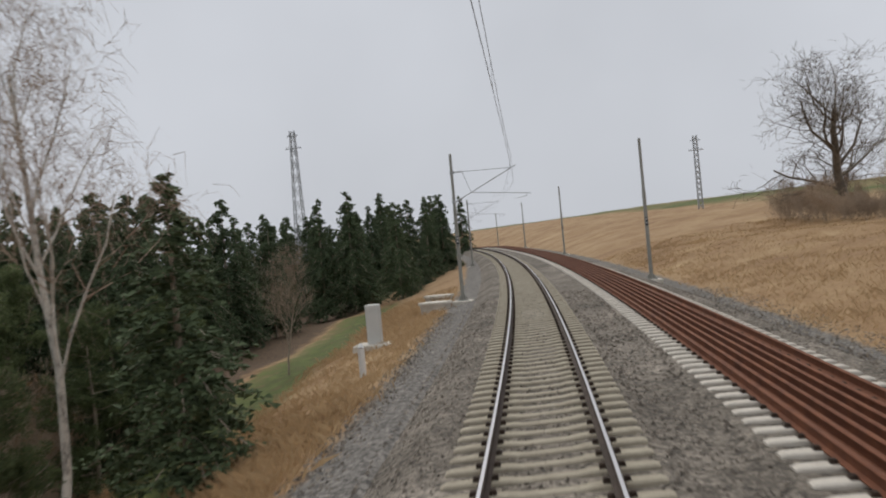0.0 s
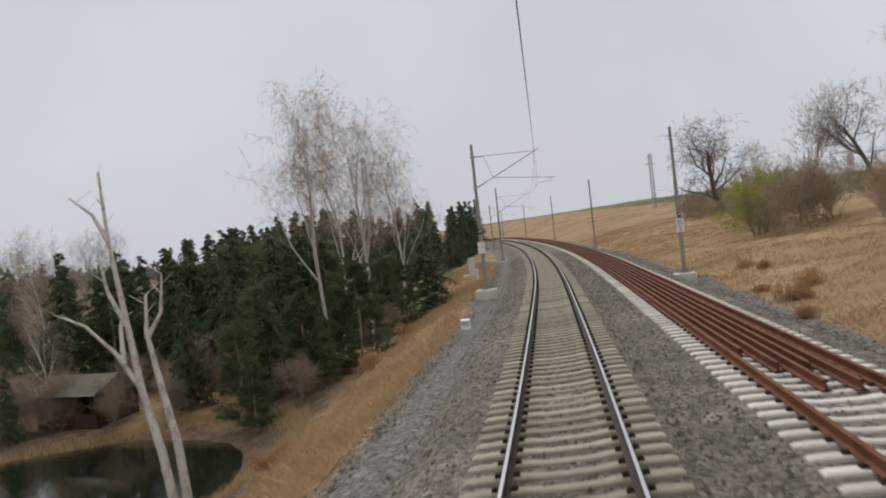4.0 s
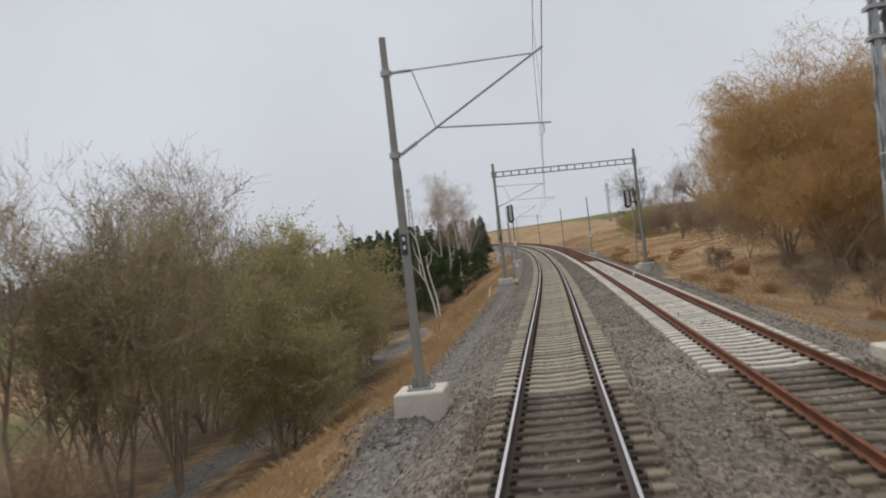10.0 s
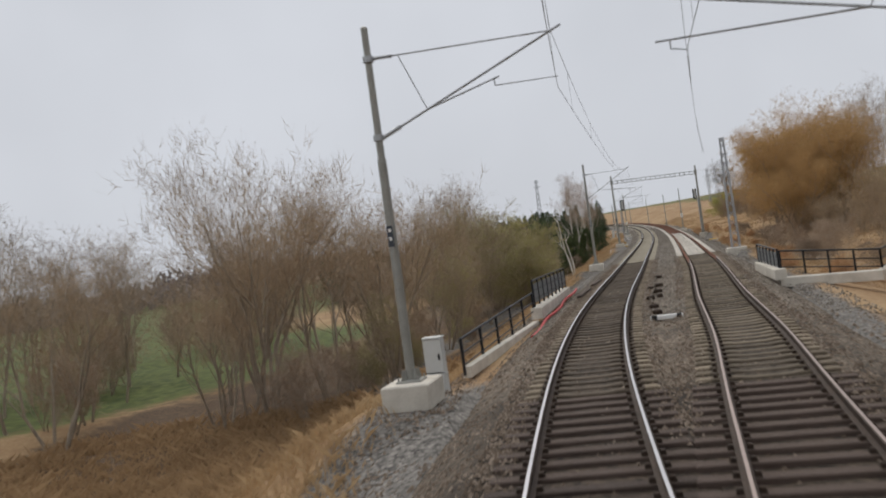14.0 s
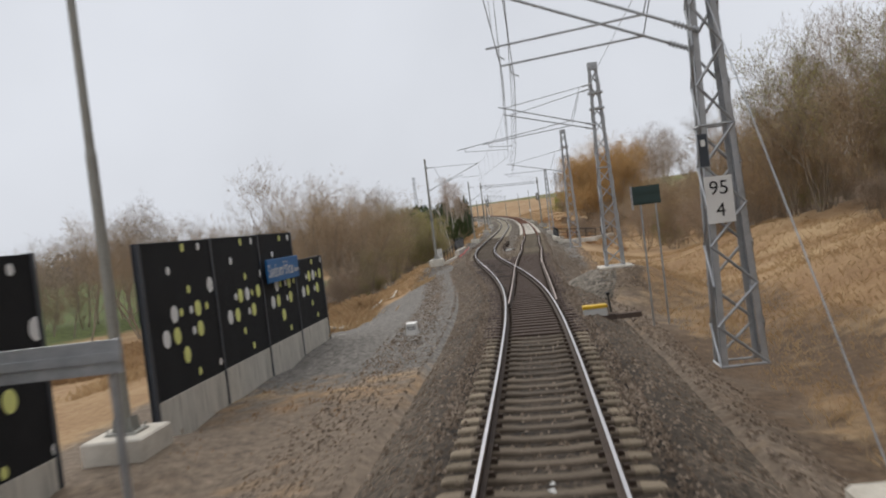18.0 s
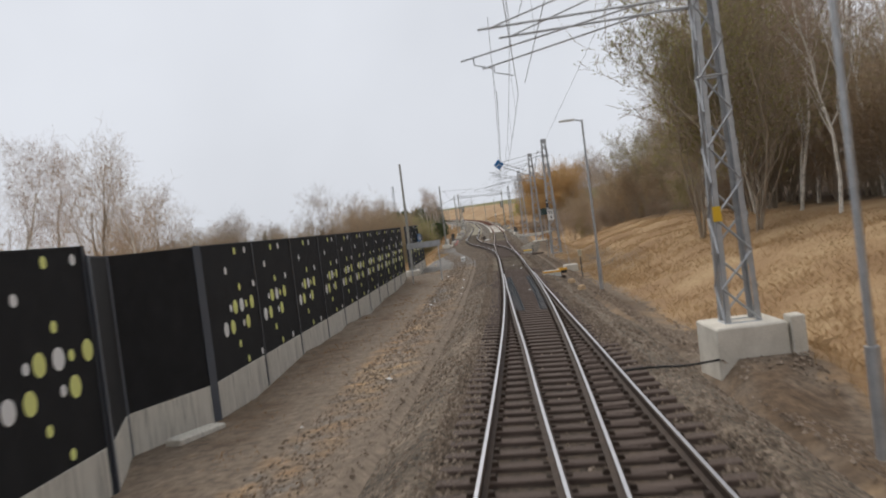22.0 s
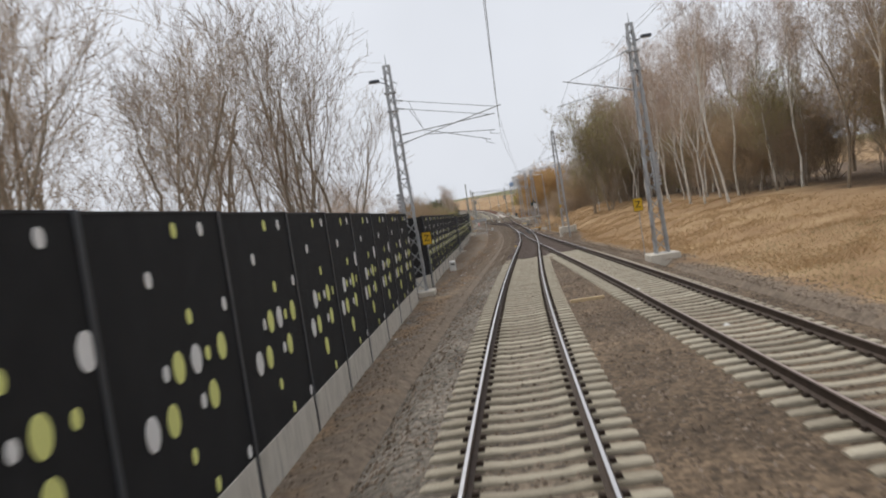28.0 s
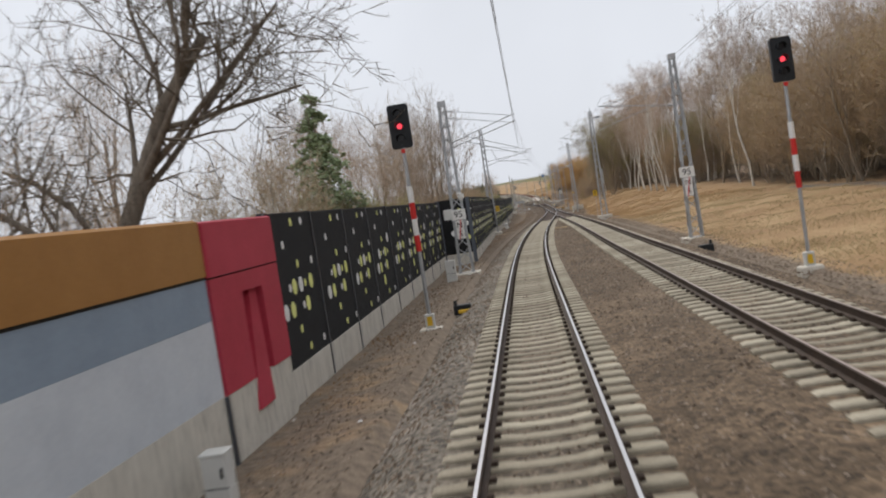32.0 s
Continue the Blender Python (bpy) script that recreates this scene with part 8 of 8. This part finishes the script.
# the pond's banks
plant("dead", -11.85, -19.7, 0.98, 0)
plant("darkfir", -12.8, -1.6, 0.58, wide=1.2)
plant("conifer", -29.2, -1.9, 0.38)
plant("birch", -33.0, 9.5, 0.86)
wood(["brush"], 12, -2, 8, 15, 40, 0.30, 0.45, 2.4)
for x, y, s in ((-31, 12, 0.8), (-25, 17, 0.85), (-20.5, 15, 0.8), (-36, 16, 0.85), (-22, 22, 0.95), (-28, 22, 0.9), (-33.5, 21, 0.9), (-18.5, 9.5, 0.72), (-30.5, 5.5, 0.42), (-31.5, -4.5, 0.36), (-15.3, -0.5, 0.62), (-38.5, 10, 0.8)):
    plant("conifer" if int(x) % 2 else "pine", x, y, s)
wood(["conifer", "conifer", "bare"], 26, 28, 70, 38, 78, 0.8, 1.05, 3.0)
wood(["birch", "bare", "thicket", "conifer"], 26, -14, 24, 36, 62, 0.45, 0.75, 3.0)
for x, y, s in ((-29.5, 2.5, 0.58), (-37, -8, 0.5), (-39, -14, 0.52), (-43, -20, 0.5)):
    plant("birch", x, y, s)
wood(["shrub", "thicket", "bud"], 22, -46, -18, 27, 42, 0.6, 1.0, 2.0)
wood(["shrub", "thicket"], 14, -30, -22, 20, 34, 0.3, 0.6, 1.4)
wood(["shrub", "thicket", "shrub"], 12, -1, 8, 16, 46, 0.5, 0.8, 1.6)
wood(["thicket", "pine"], 6, -6, 6, 12.2, 14.5, 0.3, 0.42, 1.4)
# the valley with its shrubs and tall trees
for x, y, s in ((-13.4, -67, 1.65), (-14.8, -71, 1.6), (-16.2, -64.5, 1.5)):
    plant("bud", x, y, s)
for x, y, s in ((-13.0, -86.2, 0.96), (-14.8, -86.4, 0.93), (-16.4, -86.6, 0.94), (-15.6, -80.0, 0.82)):
    plant("tallbud", x, y, s)
for x, y, s in ((-17.8, -88.5, 1.18), (-19.0, -95.8, 1.13), (-21.5, -93.0, 0.95), (-18.3, -120.5, 1.25), (-15.6, -118.5, 1.15), (-13.9, -112.0, 1.0), (-13.2, -102.0, 0.80), (-16.4, -105.5, 0.84), (-22.4, -111.8, 1.3), (-28.0, -124.0, 1.0), (-33.0, -128.0, 0.95), (-33, -6, 1.1), (-36, -2, 1.05)):
    plant("poplar", x, y, s)
for x, y, s, k in ((-17.5, -70.0, 0.98, "bare"), (-19.5, -72.5, 1.0, "bare"), (-21.0, -69.0, 1.02, "bare"), (-16.6, -74.0, 1.0, "brush"), (-13.6, -42.5, 0.6, "tallbud"), (-14.4, -40.0, 0.95, "thicket"), (-15.2, -44.0, 0.66, "tallbud"), (-12.3, -56.0, 0.66, "tallbud"), (-13.6, -58.5, 0.72, "tallbud"), (-13.2, -53.5, 1.05, "bud"), (-15.0, -55.5, 0.72, "tallbud"), (-15.8, -60.0, 0.8, "tallbud"), (-12.9, -61.0, 1.1, "bud")):
    plant(k, x, y, s)
wood(["thicket", "tallbud", "thicket"], 7, -126, -104, 11, 16, 0.5, 0.62, 2.4)
wood(["shrub", "shrub", "thicket"], 20, -122, -52, 9.5, 26, 0.16, 0.34, 1.5)
wood(["brush", "bud"], 8, -118, -92, 12, 17, 0.32, 0.5, 2.4)
wood(["brush", "tallbud"], 6, -86, -48, 14, 19, 0.4, 0.55, 2.4)
wood(["bare"], 11, -134, -100, 34, 50, 0.78, 0.98, 3.0)
wood(["bare", "birch"], 12, -190, -130, 60, 110, 0.6, 0.85, 4.0)
wood(["bare"], 12, -150, -104, 46, 60, 0.6, 0.8, 2.6)
plant("bud", -9.5, -84.8, 1.08)
plant("bud", -10.4, -81.5, 0.95)
# behind the noise barrier
for x, y, s, k in ((-24.5, -182, 0.85, "bare"), (-27, -185, 0.9, "poplar"), (-23.5, -196, 0.78, "poplar"), (-18.5, -205, 0.80, "birch"), (-21, -209, 0.85, "birch"), (-16.5, -214, 0.72, "bare"), (-20, -216, 0.8, "birch"), (-17.5, -236, 0.62, "birch")):
    plant(k, x, y, s)
wood(["bare", "thicket", "birch"], 22, -250, -160, 60, 110, 0.45, 0.7, 4.0)
wood(["bare", "shrub"], 8, -270, -225, 24, 44, 0.5, 0.65, 3.0)
for x, y, s, k in ((-17, -256, 0.7, "bare"), (-10.8, -279, 1.1, "fan"), (-12.2, -283, 1.25, "fan"), (-10.6, -287.5, 1.22, "fan"), (-13.5, -290, 1.2, "fan"), (-15.5, -286, 1.05, "bare"), (-12.4, -301, 0.95, "fan"), (-14.8, -306, 1.05, "fan"), (-13.4, -310, 0.9, "fan"), (-16.5, -300, 1.0, "bare"), (-17.5, -315, 0.9, "bare"), (-13.0, -320, 0.75, "birch"), (-16, -325, 0.8, "bare"),
                   (-15.0, -353.9, 1.2, "oak"), (-16.2, -354.4, 0.85, "bare"), (-19, -368, 1.0, "oak"), (-18.9, -342.2, 0.9, "bare"), (-19.5, -344, 0.7, "poplar")):
    plant(k, x, y, s)
for x, y, s, w in ((-13.3, -332.5, 1.05, 1.15),):
    plant("fir", x, y, s, wide=w)
wood(["thicket", "shrub", "bud"], 12, -334, -276, 10, 16, 0.55, 0.8, 1.7)
wood(["bud"], 5, -334, -326, 8.2, 10, 0.75, 0.95, 1.5)
for x, y, s in ((-12.6, -340.5, 0.9), (-13.6, -343.5, 0.92), (-15.0, -346.0, 0.85)):
    plant("blossom", x, y, s)
wood(["brush"], 8, -322, -276, 8.5, 12, 0.42, 0.55, 1.6)
wood(["brush", "shrub"], 7, -338, -325, 10, 14, 0.42, 0.55, 1.6)
# right of the line: the hill's oak, the green shrub, the hedge
plant("oak", 20.6, 69.0, 1.02, 30, 1, wide=1.35)
wood(["thicket", "shrub"], 18, 58, 80, 20, 27, 0.35, 0.6, 1.3, True)
wood(["thicket", "bare"], 6, 52, 62, 24, 34, 0.5, 0.7, 1.6, True)
plant("sprout", 14.5, 20.5, 1.4)
wood(["bare", "bare", "oak"], 12, -32, 30, 19, 34, 0.62, 0.92, 3.0, True)
wood(["thicket", "shrub", "thicket"], 26, -46, 34, 15.5, 27, 0.55, 0.85, 1.5, True)
wood(["brush"], 26, -48, 40, 17.5, 25, 0.42, 0.62, 1.9, True)
wood(["bramble"], 22, -76, 10, 6.8, 12, 0.3, 0.55, 1.4, True)
wood(["bramble"], 14, -125, -80, 8.0, 13, 0.35, 0.65, 1.2, True)
wood(["brush"], 12, -76, -52, 15.0, 21, 0.38, 0.55, 1.7, True)
for x, y, s in ((14.8, -58.5, 0.95), (16.8, -62.5, 1.1), (18.8, -56.5, 1.12), (15.6, -66.5, 0.88), (19.6, -66, 1.0), (19.6, -47.5, 1.12)):
    plant("willow", x, y, s)
wood(["birch", "bare"], 8, -62, -36, 20, 30, 0.7, 0.95, 2.5, True)
wood(["bare", "bare", "oak"], 12, -125, -66, 22, 42, 0.8, 1.05, 3.4, True)
wood(["thicket", "shrub", "brush"], 16, -120, -70, 17, 28, 0.5, 0.75, 2.0, True)
wood(["thicket", "shrub", "bud", "thicket"], 34, -204, -122, 14.5, 27, 0.55, 0.9, 1.8, True)
wood(["tallbud", "bare"], 14, -204, -140, 17, 27, 0.7, 0.95, 2.4, True)
wood(["bare", "poplar", "bare"], 22, -196, -120, 20, 40, 0.85, 1.1, 2.6, True)
# the birch wood along the station throat
for x, y, s in ((12.6, -207, 0.95), (14.0, -211, 1.05), (15.9, -205, 1.1), (18.0, -199, 1.0)):
    plant("tallbud", x, y, s * 1.2)
wood(["talbirch", "talbirch", "birch"], 34, -262, -198, 13.0, 22, 0.92, 1.15, 2.2, True, 0.02)
wood(["tallbud", "thicket", "bud"], 26, -262, -194, 16.5, 26, 0.6, 0.95, 2.0, True, 0.02)
wood(["brush", "brush", "brush", "tallbud"], 32, -262, -190, 17.5, 24, 0.75, 1.1, 1.8, True, 0.02)
wood(["brush"], 30, -190, -118, 16.0, 24, 0.65, 0.95, 2.0, True)
wood(["tallbud", "tallbud", "poplar"], 13, -200, -176, 15.5, 21, 1.0, 1.35, 2.0, True)
wood(["brush"], 60, -372, -262, 22, 31, 1.05, 1.45, 1.8, True)
wood(["brush", "bare"], 44, -372, -240, 30, 46, 1.2, 1.5, 2.6, True)
wood(["talbirch", "birch", "talbirch", "bare"], 22, -345, -262, 20, 34, 0.95, 1.15, 2.4, True)
wood(["thicket", "tallbud", "bud"], 46, -350, -262, 23, 36, 0.7, 1.0, 1.9, True)
wood(["bare", "talbirch"], 18, -345, -262, 27, 40, 0.8, 1.0, 2.4, True)
wood(["bare", "birch", "brush"], 24, -420, -345, 20, 36, 1.1, 1.4, 2.8, True)
wood(["thicket", "bud"], 14, -400, -345, 21, 30, 0.8, 1.1, 2.2, True)

wood(["shrub", "thicket", "shrub"], 16, -104, -54, 10.5, 15.5, 0.32, 0.55, 1.5, True)
wood(["bare", "thicket", "poplar", "poplar"], 10, -128, -104, 18, 34, 0.68, 0.92, 2.4)
wood(["bare", "thicket"], 20, -112, -70, 34, 58, 0.7, 0.9, 3.0)


# ---- grass ----
def tufts(name, count, y0, y1, d0, d1, right, seed, hmin, hmax, mat, label, hang=0.7):
    rng = np.random.RandomState(seed)
    y = rng.uniform(y0, y1, count)
    d = d0 + (d1 - d0) * rng.rand(count) ** 1.3
    own = rng.randint(0, max(count // 16, 1), count)
    y, d = y[own] + rng.normal(0, 0.33, count), d[own] + rng.normal(0, 0.33, count)
    o = gap2(y) + 1.9 + d if right else -1.9 - d
    x = o + tx(y)
    keep = lumps(x, y, seed) + rng.normal(0, 0.5, count) > -0.55
    x, y = x[keep], y[keep]
    n = len(x)
    z = ground_at(x, y)
    h = rng.uniform(hmin, hmax, n) * (0.75 + 0.35 * lumps(x * 0.7, y * 0.7, seed + 1)) * (0.6 + 0.8 * rng.rand(count)[own][keep])
    q = rng.uniform(0, 6.28, n)
    w = rng.uniform(0.005, 0.011, n)
    l = rng.normal(0, hang, n) * h
    c, s = np.cos(q), np.sin(q)
    a = np.stack([x - c * w, y - s * w, z - 0.03], -1)
    b = np.stack([x + c * w, y + s * w, z - 0.03], -1)
    m1 = np.stack([x + c * w * 0.7 - s * l * 0.35, y + s * w * 0.7 + c * l * 0.35, z + h * 0.62], -1)
    t = np.stack([x - s * l, y + c * l, z + h], -1)
    v = np.stack([a, b, m1, t], 1).reshape(-1, 3)
    f = (np.array([(0, 1, 2), (0, 2, 3)])[None] + (np.arange(n) * 4)[:, None, None]).reshape(-1, 3)
    return tagged(new(name, raw_mesh(name, v, f, mat)), label, "grass", kind="stuff")


tufts("dry_grass", 110000, -150, 60, 2.4, 7.5, False, 21, 0.10, 0.34, M_BLADE, "tall straw-coloured dry grass on the embankment side")
tufts("dry_grass", 32000, -182, -140, 5.6, 13.0, False, 22, 0.14, 0.4, M_BLADE, "tall straw-coloured dry grass below the curve")
tufts("dry_grass", 130000, -120, 75, 1.9, 16.0, True, 23, 0.07, 0.22, M_BLADE, "tall straw-coloured dry grass on the hillside")
tufts("dry_grass", 130000, -300, -140, 2.6, 13.0, True, 24, 0.07, 0.22, M_BLADE, "tall straw-coloured dry grass on the bank")
tufts("tall_dry_grass", 90000, -172, -120, 6.0, 26.0, False, 27, 0.25, 0.8, M_WEED, "tall tangled brown grass below the curve")
tufts("dry_grass", 75000, -390, -290, 2.2, 14.0, True, 25, 0.05, 0.14, M_SHORT, "short dry grass beside the second track")
tufts("dry_grass", 9000, -380, -186, 1.6, 4.6, False, 26, 0.03, 0.09, M_DEADLEAF, "sparse withered weeds at the foot of the barrier")


def reeds():
    rng = np.random.RandomState(9)
    n = 9000
    a = rng.uniform(0, 6.28, n)
    rr = rng.normal(1.03, 0.04, n)
    x = -20 + 9.2 * rr * np.cos(a)
    y = -13.5 + 11.6 * rr * np.sin(a)
    z = np.maximum(ground_at(x, y), WATER_Z - 0.1)
    h = rng.uniform(0.15, 0.5, n)
    l = rng.normal(0, 0.12, (n, 2))
    w = 0.014
    v = np.stack([np.stack([x - w, y, z], -1), np.stack([x + w, y, z], -1), np.stack([x + l[:, 0], y + l[:, 1], z + h], -1)], 1).reshape(-1, 3)
    f = np.arange(3 * n).reshape(-1, 3)
    tagged(new("reeds", raw_mesh("reeds", v, f, M_REED)), "straw-coloured dry reeds round the pond", "reeds", kind="stuff")


reeds()


def far_woods():
    """Low woods along the horizon, as uneven clumps with the haze in their colour."""
    rng = np.random.RandomState(15)
    cs, ss = [], []
    for k in range(15000):
        y = rng.uniform(-420, 420)
        o = -rng.uniform(150, 210) + 25 * math.sin(y / 60)
        cs.append((o, y, 0))
        ss.append(rng.uniform(0.5, 1.3))
    c, s = np.array(cs), np.array(ss)
    h = 3.0 + 2.5 * np.sin(c[:, 1] / 23.0) + 2.0 * np.sin(c[:, 1] / 9.0 + 1) + rng.uniform(-1.5, 2.5, len(c))
    c[:, 2] = ground_at(c[:, 0], c[:, 1]) + rng.rand(len(c)) * np.maximum(h, 1.5)
    v, f = clumps(c, s, rng, 1.6)
    tagged(new("far_woods", raw_mesh("far_woods", v, f, M_FAR)), "hazy grey-brown woods along the horizon", "woods", kind="stuff")


far_woods()
